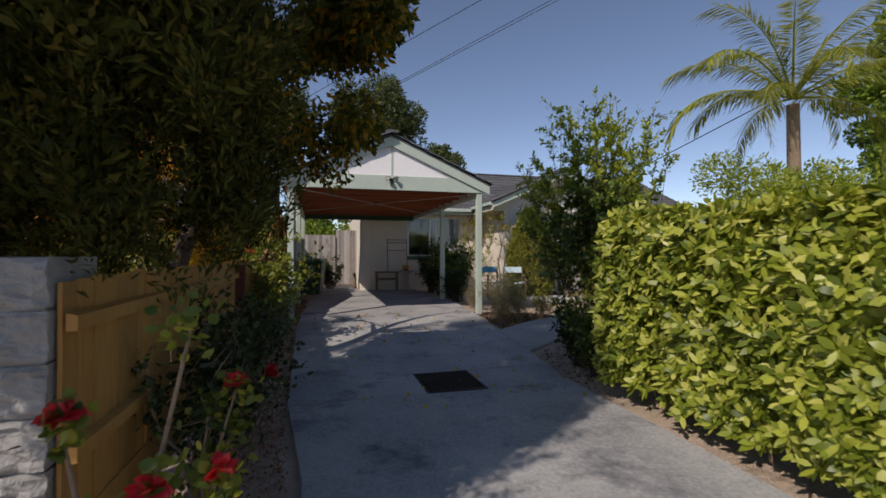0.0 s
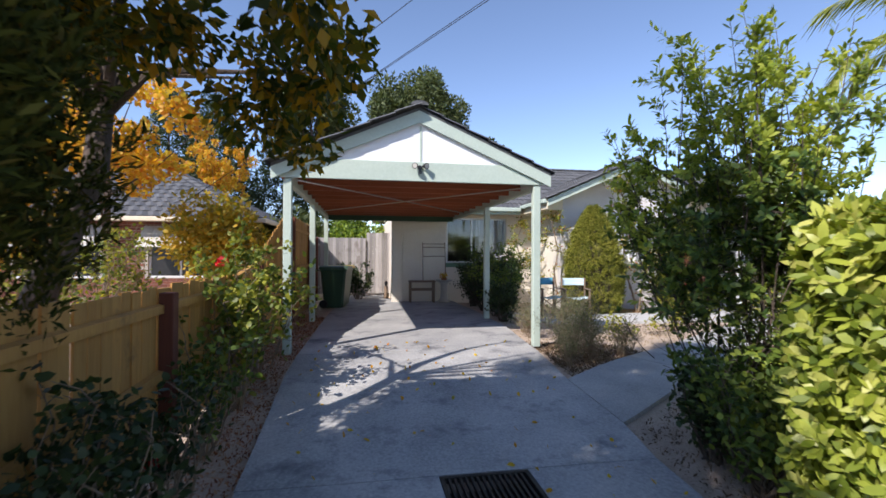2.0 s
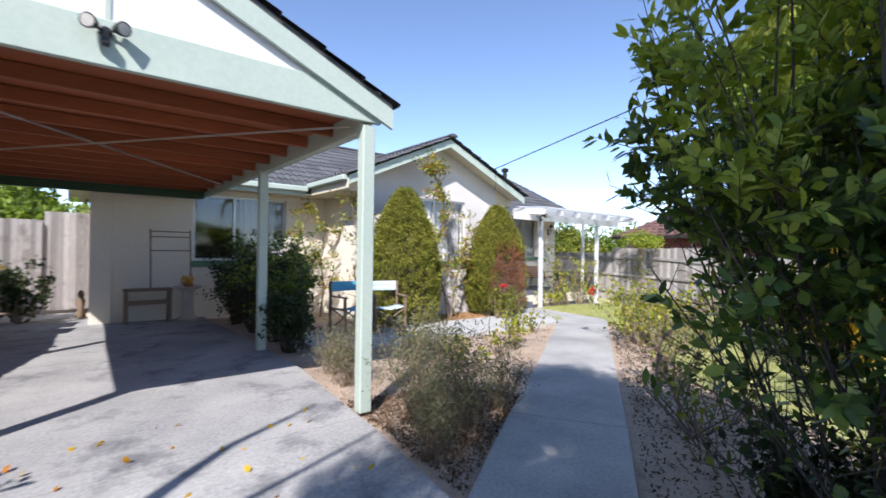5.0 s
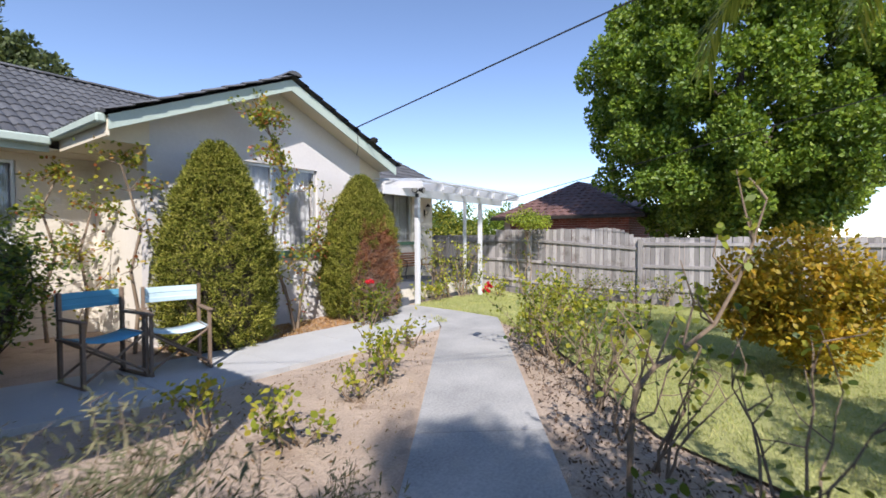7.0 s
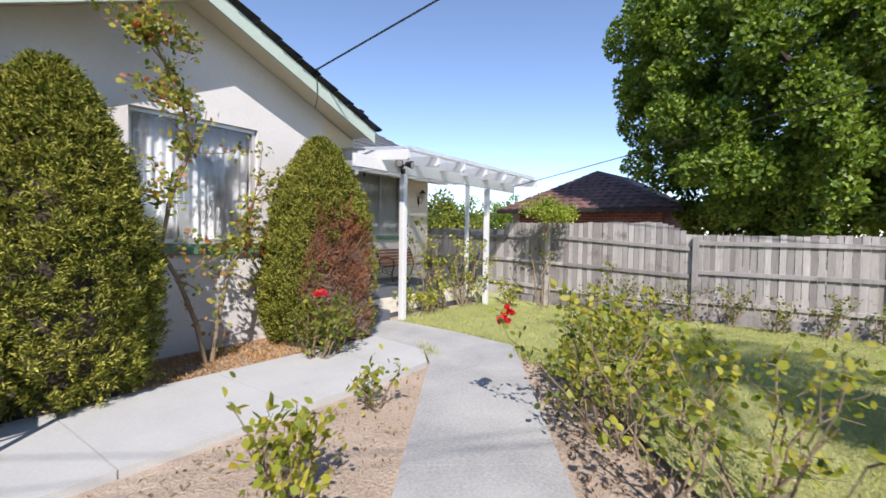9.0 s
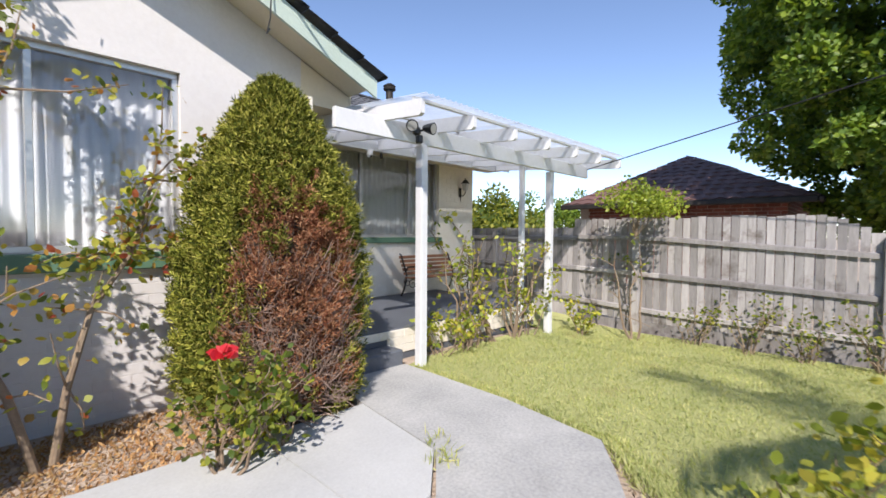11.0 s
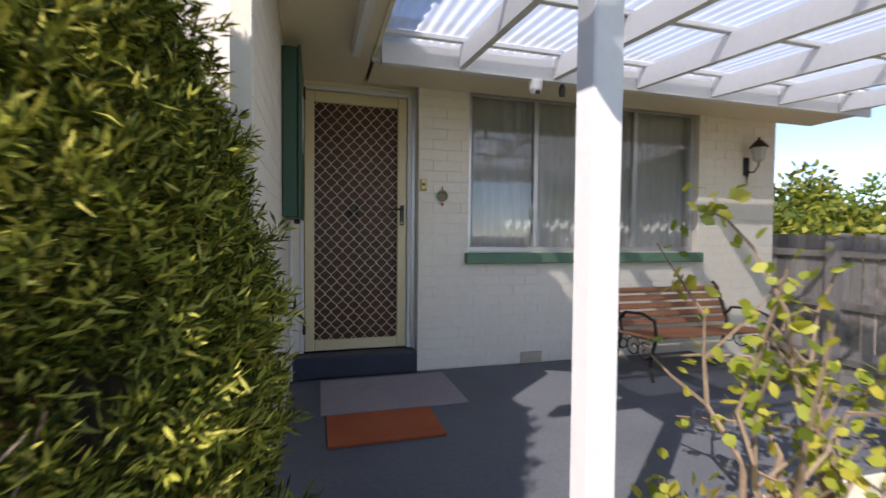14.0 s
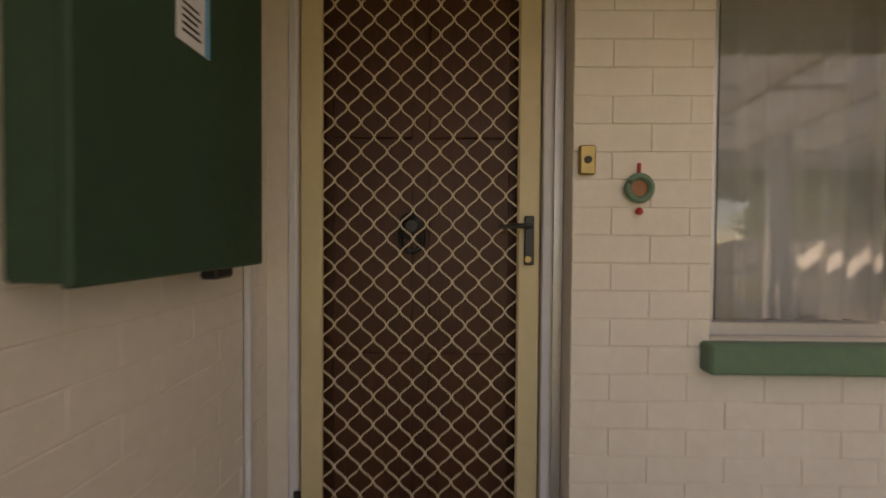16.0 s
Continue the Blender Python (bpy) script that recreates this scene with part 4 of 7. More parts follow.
paling_fence("fence_east_rear", 14.42, 12.9, 18.0, right_top, GREYPALING, GREYPALING, GREYPALING, "weathered grey paling fence beside the porch", -1, rails=(0.2, 0.55, 0.88), posts=(14.6,))


def left_top(y):
    return 1.2 + 1.0 * min(1.0, max(0.0, (y - 8.2) / 2.8))


paling_fence("fence_west", -0.95, 2.05, 15.0, left_top, NEWPALING, NEWPALING, REDPOST, "tan timber paling fence with red-brown posts", 1, rails=(0.15, 0.5, 0.88), posts=(5.7, 8.6, 11.5, 14.4), pw=0.12)


# ---------------------------------------------------------------- foliage
def plant(name, label, category="shrub"):
    return thing(name, label, category)


def big_cypress():
    t = plant("cypress_tree", "tall dark green cypress overhanging the fence", "tree")
    part("trunk", Soup().tube([(-1.9, 2.6, -0.1), (-1.88, 2.6, 2.0), (-1.9, 2.6, 6.5)], [0.16, 0.12, 0.03], 8), BARK, t)
    C = []
    rng = np.random.default_rng(3)
    while len(C) < 360:
        y = rng.uniform(1.0, 4.1)
        z = rng.uniform(1.3 + max(0.0, 1.95 - y) * 1.8, 7.6)
        if z > 4.2 and abs(y - 2.4) > 1.0:
            continue
        w = 1.3 * max(0.0, 1 - ((y - 2.6) / 2.1) ** 2) ** 0.5 * (1 - 0.3 * max(0, z - 3) / 4.5)
        a = 1 - rng.uniform(0, 1) ** 1.7
        C.append((-1.6 + w * a * (1 if rng.uniform() < 0.75 else -1), y, z, rng.uniform(0.16, 0.3)))
    C += blob_centres((-2.9, 2.2, 1.35), (-1.25, 4.0, 2.9), 80, 0.2, 0.32, 17)
    C += blob_centres((-2.4, 0.4, 2.2), (-1.6, 1.3, 5.0), 70, 0.2, 0.32, 18)
    P, N = clumps(C, 6600, 4, 0.55, (1, 1, 1.7))
    N[:, 2] = np.abs(N[:, 2]) + 1.1
    LP, LN = sprays(P, N, 46, 0.14, 0.026, 6)
    part("crown", leaf_mesh("crown", LP, LN, L_CYPRESS, 0.05, 0.014, 5, spread=1.3), None, t)
    P, N = clumps([(c[0] - 0.12, c[1], c[2], c[3] * 0.85) for c in C], 90000, 14, 0.1, (1, 1, 1.4))
    low = (P[:, 2] > 1.5 + np.clip(1.95 - P[:, 1], 0, 1) * 1.8) | (P[:, 0] < -1.5)
    P, N = P[low], N[low] + np.array((0, 0, 1.2))
    part("inner_foliage", leaf_mesh("inner_foliage", P, N, L_CYPRESS, 0.075, 0.03, 15, spread=1.0), None, t)


def hedge():
    t = plant("hedge", "clipped bright green broadleaf hedge", "hedge")
    rng = np.random.default_rng(8)
    x0, x1, y0, y1 = 2.86, 4.5, -1.2, 4.15

    def top_at(y):
        return 1.55 + 0.036 * y

    P, N = [], []
    for face, k in (("w", 4300), ("n", 1000), ("top", 2300)):
        u, v = rng.uniform(0, 1, k), rng.uniform(0, 1, k)
        d = np.where(rng.uniform(0, 1, k) < 0.12, rng.uniform(0.0, 0.09, k), rng.uniform(-0.2, 0.02, k))
        if face == "w":
            y = y0 + u * (y1 - y0)
            p = np.stack([x0 - d, y, 0.02 + v * (top_at(y) - 0.02)], 1)
            p[:, 0] += 0.07 * np.sin(y * 2.3 + 0.6) * np.sin(p[:, 2] * 2.9) + 0.04 * np.sin(y * 6.1) + 0.16 * np.clip(p[:, 2] - 1.3, 0, 1)
            q = np.tile((-1.0, -0.05, 0.45), (k, 1))
        elif face == "n":
            p = np.stack([x0 + u * (x1 - x0), y1 + d, 0.03 + v * (top_at(y1) - 0.03)], 1)
            q = np.tile((0, 1.0, 0.4), (k, 1))
        else:
            y = y0 + v * (y1 - y0)
            p = np.stack([x0 + 0.05 + u * (x1 - x0), y, top_at(y) + d * 0.7], 1)
            p[:, 2] += 0.05 * np.sin(p[:, 0] * 4) * np.sin(y * 3)
            q = np.tile((-0.2, 0, 1.0), (k, 1))
        P.append(p)
        N.append(q + rng.normal(0, 0.33, (k, 3)))
    Q, D, U = rosettes(np.concatenate(P), np.concatenate(N), 7, 0.55, 10)
    part("foliage", blade_mesh("foliage", Q, D, U, L_HEDGE, 0.098, 0.042, 9, bend=0.22), None, t)
    rngp = random.Random(2)
    s = Soup()
    for k in range(60):
        x, y = rngp.uniform(3.0, 4.3), rngp.uniform(-1.0, 4.0)
        s.tube([(x, y, -0.15), (x + rngp.uniform(-0.1, 0.1), y + rngp.uniform(-0.1, 0.1), 0.8), (x + rngp.uniform(-0.2, 0.2), y + rngp.uniform(-0.2, 0.2), 1.5)], [0.015, 0.01, 0.004], 5, False)
    part("stem", s, CANE, t)
    # dark box added behind the leaves, in place of the hedge's inner shade
    part("shade_core", B(3.16, -1.1, 0.12, 4.3, 3.9, 1.38, bev=0.15), L_DARK, t)


def tall_shrub():
    """Upright leafy shoots from a knot of bare stems: leaves stand off each shoot in turn."""
    t = plant("tall_shrub", "tall loose shrub with dark glossy leaves")
    rng = np.random.default_rng(11)
    s = Soup()
    P, D, U = [], [], []
    cx, cy = 3.66, 5.25

    def shoot(a, mid, b, n, off):
        q = np.sort(rng.uniform(0.12, 1.0, n))[:, None]
        c = a * (1 - q) ** 2 + 2 * mid * q * (1 - q) + b * q ** 2
        ax = (b - a) / max(1e-6, np.linalg.norm(b - a))
        w = np.cross(rng.normal(0, 1, (n, 3)), ax)
        w /= np.linalg.norm(w, axis=1, keepdims=True)
        P.append(c + w * 0.006)
        D.append(w * off + ax * 0.75 + rng.normal(0, 0.16, (n, 3)))
        U.append(ax * 1.0 - w * 0.5 + np.array((0, 0, 0.4)))
        return c

    for k in range(150):
        out = k >= 134
        low = k < 62
        a = rng.uniform(1.7, 2.7) if out else rng.uniform(0, 2 * math.pi)
        r = rng.uniform(0.75, 1.15) if out else rng.uniform(0.4, 1.0) if low else rng.uniform(0.08, 0.82)
        h = rng.uniform(1.75, 2.8) if out else rng.uniform(0.45, 1.9) if low else rng.uniform(2.0, 3.85) * (1 - 0.22 * r)
        base = np.array((cx + 0.25 * math.cos(a * 1.7), cy + 0.25 * math.sin(a * 1.7), -0.15))
        tip = np.array((cx + r * math.cos(a), cy + r * math.sin(a), h))
        mid = (base + tip) / 2 + np.array((0.14 * math.cos(a), 0.14 * math.sin(a), 0.2)) * (-0.5 if out else 1.0) + rng.normal(0, 0.12, 3)
        if k % 8 == 0:
            s.tube([base, base * 0.55 + mid * 0.45 + rng.normal(0, 0.06, 3), mid * 0.9 + tip * 0.1, tip], [0.013, 0.009, 0.006, 0.002], 5, False)
        else:
            s.tube([mid, mid * 0.5 + tip * 0.5 + rng.normal(0, 0.03, 3), tip], [0.005, 0.004, 0.002], 4, False)
        line = shoot(base * 0.55 + tip * 0.45 + (mid - (base + tip) / 2) * 0.6, mid * 0.45 + tip * 0.55 + rng.normal(0, 0.04, 3), tip, 46, 0.85)
        for j in range(9 if low else 8):
            st = line[int(rng.integers(0, 40))]
            v = rng.normal(0, 1, 3) * np.array((1, 1, 0.5)) + np.array((0.7 * math.cos(a), 0.7 * math.sin(a), 0.75))
            e = st + v / np.linalg.norm(v) * rng.uniform(0.16, 0.42) * (0.75 if h > 2.4 else 1.0)
            s.tube([st, e], [0.003, 0.0015], 3, False)
            shoot(st, (st + e) / 2 + np.array((0, 0, -0.02)), e, 21, 0.9)
    P, D, U = np.concatenate(P), np.concatenate(D), np.concatenate(U)
    keep = ~((P[:, 0] < 2.98) & (P[:, 2] < 0.9)) & (rng.uniform(0, 1, len(P)) < np.clip(np.where(P[:, 1] > 5.5, (P[:, 2] - 0.75) * 0.9, 0.5 + P[:, 2] * 0.4), 0.08, 0.97))
    keep &= (P[:, 1] < 5.95) | (P[:, 2] > 1.55)
    P, D, U = P[keep], D[keep], U[keep]
    # leaves above a wavy height take the paler yellow-green tones
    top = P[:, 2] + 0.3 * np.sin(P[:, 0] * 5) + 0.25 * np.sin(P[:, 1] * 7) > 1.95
    part("stem", s, BARK, t)
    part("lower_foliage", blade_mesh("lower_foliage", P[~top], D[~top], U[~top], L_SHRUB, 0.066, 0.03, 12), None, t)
    part("upper_foliage", blade_mesh("upper_foliage", P[top], D[top], U[top], L_SHRUBTOP, 0.062, 0.027, 13), None, t, "yellow-green upper leaves")


def conifer(x, y, r, h, dead, seed, label, count, fine, per=44):
    t = plant("conifer", label)
    rng = np.random.default_rng(seed)
    part("trunk", Soup().tube([(x, y, -0.1), (x, y, h * 0.9)], [0.06, 0.01], 7), BARK, t)
    # solid bark-dark filler, added to block light and darken the gaps
    shade_core = [(r * 0.66, -0.05), (r * 0.76, h * 0.25), (r * 0.68, h * 0.5), (r * 0.45, h * 0.72), (r * 0.2, h * 0.88), (0.0, h * 0.93)]
    part("shade_core", Soup().lathe(shade_core, (x, y, 0.0), 20), BARK, t, "solid dark core standing in for shaded inner twigs")
    n = count
    z = h * rng.uniform(0.01, 1, n) ** 0.9
    q = z / h
    rad = r * np.interp(q, (0, 0.15, 0.3, 0.5, 0.7, 0.85, 0.95, 1.0), (0.86, 0.97, 1.0, 0.93, 0.73, 0.47, 0.24, 0.05))
    a = rng.uniform(0, 2 * math.pi, n)
    # the skin swells in tufts with dark clefts between
    ta, tz = rng.uniform(0, 2 * math.pi, 330), h * rng.uniform(0, 1, 330) ** 0.85
    near = np.full(n, 9.0)
    for u_, z_ in zip(ta, tz):
        near = np.minimum(near, np.hypot(np.angle(np.exp(1j * (a - u_))) * np.maximum(rad, 0.15), (z - z_) * 0.7))
    lump = 0.97 + 0.13 * np.clip(1 - (near / 0.12) ** 2, -0.7, 1) + 0.04 * np.sin(a * 5 + z * 4)
    rr = rad * lump * (1.0 - 0.2 * rng.uniform(0, 1, n) ** 1.3) + np.where(rng.uniform(0, 1, n) < 0.07, rng.uniform(0, 0.09, n), 0)
    P0 = np.stack([x + rr * np.cos(a), y + rr * np.sin(a), z], 1)
    D0 = np.stack([np.cos(a), np.sin(a), np.full(n, 1.0)], 1) + rng.normal(0, 0.35, (n, 3))
    P, N = sprays(P0, D0, per, 0.075, 0.015, seed + 7)
    a, z = np.repeat(a, per), np.repeat(z, per)
    n = len(P)
    shoot = np.repeat(rng.normal(0, 0.3, count), per)
    if dead:
        da = np.angle(np.exp(1j * (a - dead[0])))
        e = (da / dead[1]) ** 2 + ((z - dead[2]) / dead[3]) ** 2 + shoot + 0.35 * np.sin(a * 7 + z * 5) * np.sin(z * 9 - a * 3)
        br = e < 1
        thin = br & (rng.uniform(0, 1, n) < np.where(z < 0.75, 0.36, 0.7))
        part("dead_foliage", leaf_mesh("dead_foliage", P[thin], N[thin], L_DEAD, 0.06 * fine, 0.007, seed + 1, spread=1.0), None, t, "dead rust-brown foliage")
        P, N = P[~br], N[~br]
        s = Soup()
        rg = random.Random(seed)
        for k in range(900):
            aa = dead[0] + rg.uniform(-0.85, 0.85) * dead[1]
            zz = rg.uniform(0.05, 1.05) if k % 3 else rg.uniform(0.05, 0.6)
            r0, r1 = r * 0.62, r * rg.uniform(0.94, 1.12)
            b = aa + rg.uniform(-0.3, 0.3)
            c = (aa + b) / 2 + rg.uniform(-0.12, 0.12)
            rise = rg.uniform(-0.08, 0.34)
            rm = (r0 + r1) / 2 + 0.06
            s.tube([(x + r0 * math.cos(aa), y + r0 * math.sin(aa), zz), (x + rm * math.cos(c), y + rm * math.sin(c), zz + rise * 0.35), (x + r1 * math.cos(b), y + r1 * math.sin(b), zz + rise)], [0.005, 0.0035, 0.0015], 4, False)
        tagged(part("bare_twig", s, TWIG, t), kind="stuff")
    part("foliage", leaf_mesh("foliage", P, N, L_CONIFER, 0.066 * fine, 0.0125 * fine, seed + 2, spread=0.9), None, t)


def tagged_foliage(me, t):
    return tagged(part("foliage", me, None, t), kind="stuff")


def branchy(name, label, at, h, spread, stems, leaves, mat, ll, lw, seed, bark=CANE, flowers=0, category="shrub", thick=0.012, lean=(0, 0), bare=0.35):
    """A plant of crooked canes with scattered leaves."""
    t = thing(name, label, category)
    rng = np.random.default_rng(seed)
    s = Soup()
    P, N, tips = [], [], []
    z0 = ground_z(at[0], at[1]) - 0.06
    for k in range(stems):
        a = rng.uniform(0, 2 * math.pi)
        p = np.array((at[0] + rng.normal(0, 0.04), at[1] + rng.normal(0, 0.04), z0))
        hh = h * rng.uniform(0.6, 1.05)
        d = np.array((math.cos(a) * spread + lean[0], math.sin(a) * spread + lean[1], hh))
        pts = [p.copy()]
        m = 6
        for j in range(m):
            p = p + d / m + rng.normal(0, 0.035 * h, 3) * np.array((1, 1, 0.4))
            pts.append(p.copy())
        s.tube(pts, [thick * (1 - 0.75 * j / m) for j in range(m + 1)], 5, False)
        for j in range(2, m + 1):
            if rng.uniform() < 0.75:
                e = pts[j] + rng.normal(0, 0.14 * min(1.5, h), 3) + np.array((0, 0, 0.1))
                s.tube([pts[j], (pts[j] + e) / 2 + rng.normal(0, 0.02, 3), e], [thick * 0.4, thick * 0.3, thick * 0.15], 4, False)
                q = rng.uniform(0.2, 1, 3)[:, None]
                tips.append(e)
                P.append(pts[j] * (1 - q) + e * q)
        tips.append(pts[-1])
    nodes = np.concatenate(P + [np.array(tips)])
    w = np.clip((nodes[:, 2] - z0) / h - bare + 0.25, 0.02, 1)
    idx = rng.choice(len(nodes), leaves, p=w / w.sum())
    LP = nodes[idx] + rng.normal(0, 0.045, (leaves, 3))
    LN = rng.normal(0, 1, (leaves, 3)) + np.array((0, 0, 1.2))
    part("cane", s, bark, t)
    tagged_foliage(leaf_mesh("foliage", LP, LN, mat, ll, lw, seed + 1, droop=0.2), t)
    for k in range(flowers):
        c = np.array(tips[int(rng.integers(len(tips)))]) + np.array((0, 0, 0.02))
        flower(c, 0.045, t, seed + k)
    return t


def flower(c, r, parent, seed=0):
    """A rose head: cupped petals round a heart."""
    rng = np.random.default_rng(seed)
    n = 34
    d = rng.normal(0, 1, (n, 3))
    d[:, 2] = np.abs(d[:, 2]) * 0.8
    d /= np.linalg.norm(d, axis=1, keepdims=True)
    P = np.asarray(c) + d * r * rng.uniform(0.2, 0.75, (n, 1))
    part("flower", leaf_mesh("flower", P, d, L_RED, r * 1.3, r * 1.3, seed, spread=0.8), None, parent, "red flower head")


def tree(name, label, base, height, crown, leaves, mat, ll, lw, seed, trunk=0.2, limbs=9, bark=BARK, fork=0.35, category="tree"):
    """Tapered trunk, limbs to the clumps, and a crown of many small leaves in uneven clumps."""
    t = thing(name, label, category)
    rng = np.random.default_rng(seed)
    b = Vector(base)
    s = Soup()
    top = b + Vector((rng.normal(0, 0.2), rng.normal(0, 0.2), height * 0.8))
    s.tube([b, b.lerp(top, 0.35) + Vector((0.05, 0.04, 0)), b.lerp(top, 0.7), top], [trunk, trunk * 0.8, trunk * 0.5, trunk * 0.15], 9)
    for k in range(min(limbs, len(crown))):
        c = Vector(crown[k][:3])
        st = b.lerp(top, rng.uniform(fork, 0.85))
        s.tube([st, st.lerp(c, 0.5) + Vector((0, 0, -0.05 * height * rng.uniform(0, 1))), c], [trunk * 0.4, trunk * 0.25, trunk * 0.06], 6, False)
    part("trunk", s, bark, t)
    P, N = clumps(crown, leaves, seed + 1, 0.45)
    N[:, 2] += 0.4
    part("crown", leaf_mesh("crown", P, N, mat, ll, lw, seed + 2), None, t)
    return t


def ellipsoid_clumps(c, rad, n, r0, r1, seed, hollow=0.5):
    rng = np.random.default_rng(seed)
    d = rng.normal(0, 1, (n, 3))
    d /= np.linalg.norm(d, axis=1, keepdims=True)
    q = (hollow + (1 - hollow) * rng.uniform(0, 1, n))[:, None]
    p = np.asarray(c) + d * q * np.asarray(rad)
    return [(*v, rng.uniform(r0, r1)) for v in p]


big_cypress()
hedge()
tall_shrub()
conifer(6.22, 12.62, 0.68, 2.62, None, 21, "clipped green conifer beside the chairs", 3400, 0.7)
conifer(8.89, 12.68, 0.65, 2.46, (-1.7, 0.8, 0.72, 0.92), 25, "clipped conifer with a large dead brown patch", 5200, 0.6, 56)
# maple behind the west fence
mt = plant("maple_tree", "maple turning orange, its limbs over the driveway", "tree")
s = Soup()
s.tube([(-1.75, 5.0, -0.1), (-1.55, 5.05, 0.6), (-1.38, 5.15, 1.2), (-1.2, 5.36, 2.0), (-1.25, 5.6, 2.9), (-1.4, 5.5, 4.0), (-1.5, 5.2, 5.0)], [0.13, 0.1, 0.088, 0.076, 0.06, 0.035, 0.012], 10)
for e in ((0.25, 5.4, 2.75), (0.1, 5.2, 3.4), (-0.3, 5.6, 2.75), (-2.8, 6.2, 3.6), (-0.6, 4.2, 4.2), (-2.6, 4.2, 4.0), (-0.2, 5.0, 4.6), (0.5, 4.1, 3.5)):
    s.tube([(-1.22, 5.5, 2.4), (-0.95 + e[0] * 0.25, 5.4 + (e[1] - 5.4) * 0.4, 2.6 + (e[2] - 2.5) * 0.35), e], [0.04, 0.024, 0.006], 7, False)
part("trunk", s, BARK, mt)
C = ellipsoid_clumps((-1.25, 4.9, 3.75), (1.6, 2.0, 1.45), 130, 0.2, 0.42, 31, 0.45)
C += [(0.4, 4.3, 3.35, 0.32), (0.55, 4.1, 3.55, 0.3), (0.1, 4.3, 3.25, 0.3), (0.3, 3.9, 3.45, 0.34), (0.45, 3.6, 3.25, 0.28), (0.14, 5.25, 2.25, 0.22), (0.2, 5.35, 2.4, 0.24), (-0.7, 4.9, 2.8, 0.3), (-1.05, 4.8, 2.72, 0.3), (-0.45, 4.6, 2.65, 0.25), (-1.35, 4.9, 2.62, 0.3), (-0.05, 5.35, 2.24, 0.3), (-0.2, 5.15, 2.45, 0.34), (0.3, 4.85, 2.5, 0.26), (0.36, 4.4, 2.5, 0.24), (0.3, 4.0, 2.5, 0.24), (0.0, 5.0, 2.6, 0.34), (-0.35, 5.5, 2.55, 0.34)]
C = [c for c in C if c[2] > 2.75 or c[0] > -0.5 or c[1] < 5.0 or (c[0] > -0.6 and c[1] > 4.4)]
C = [c for c in C if c[1] + 0.73 * (c[2] + 0.2) < 7.1]
P, N = clumps(C, 36000, 32, 0.15)
keep = (P[:, 1] + 0.73 * P[:, 2] < 7.1) | (np.random.default_rng(34).uniform(0, 1, len(P)) < 0.08)
gap = np.sin(P[:, 0] * 9 + P[:, 2] * 4) * np.sin(P[:, 1] * 8 - P[:, 2] * 5)
keep &= (P[:, 2] > 3.0) | (P[:, 1] < 3.9) | ((np.random.default_rng(35).uniform(0, 1, len(P)) < 0.5) & (gap < 0.35))
P, N = P[keep], N[keep]
part("crown", leaf_mesh("crown", P, N, L_MAPLE, 0.085, 0.045, 33, droop=0.3), None, mt)

tree("broadleaf_tree", "large dense green tree beyond the east fence", (19.5, 7.6, -0.2), 9.5, ellipsoid_clumps((19.5, 7.6, 5.7), (3.8, 4.3, 5.0), 330, 0.25, 0.7, 41, 0.6), 190000, L_TREE, 0.13, 0.1, 42, 0.3)
tree("backyard_tree", "tall grey-green tree far behind the carport", (4.7, 37, 0), 14, ellipsoid_clumps((4.7, 37, 12.2), (3.7, 3, 3.0), 80, 0.5, 1.1, 51, 0.5), 16000, L_FAR, 0.32, 0.15, 52, 0.35)
tree("backyard_tree", "tall grey-green tree far behind the carport", (-3.2, 38, 0), 13, ellipsoid_clumps((-3.2, 38, 11.4), (3.0, 3, 3.2), 70, 0.5, 1.0, 53, 0.5), 14000, L_FAR, 0.32, 0.15, 54, 0.35)
for k, (x, y, h) in enumerate(((-8.2, 31, 11.0), (-11.5, 33, 12.0), (-15, 30, 11.0), (-5.2, 35, 10.2), (-18.5, 31, 11.5))):
    C = []
    for j in range(60):
        z = h * (0.1 + 0.88 * (j / 60))
        r = 2.9 * (1 - z / h) + 0.3
        a = j * 2.4
        C.append((x + r * math.cos(a), y + r * math.sin(a), z, 0.4 + 0.35 * (1 - z / h)))
    tree("spruce_tree", "dark blue-green spruce behind the neighbouring house", (x, y, 0), h, C, 14000, L_DARK, 0.3, 0.08, 60 + k, 0.2, 8)
for k, (x, y, h, r, n) in enumerate(((-6.8, 27.0, 7.8, 2.2, 7000), (-5.0, 9.6, 3.5, 1.25, 3500), (-10.0, 26.5, 7.4, 2.3, 7000), (-5.0, 12.9, 5.9, 1.9, 4600))):
    tree("autumn_tree", "small tree in orange and yellow autumn leaf", (x, y, -0.1), h, ellipsoid_clumps((x, y, h * 0.68), (r, r, r * 0.8), 44, 0.15, 0.42, 70 + k, 0.25), n, L_AUTUMN, 0.13, 0.085, 73 + k, 0.07, 14)
tree("backyard_tree", "dark green tree behind the house roof", (6.45, 23.8, 0), 7.0, ellipsoid_clumps((6.35, 23.8, 5.8), (1.25, 1.2, 1.35), 40, 0.25, 0.5, 57, 0.4), 9000, L_FAR, 0.15, 0.08, 58, 0.14)
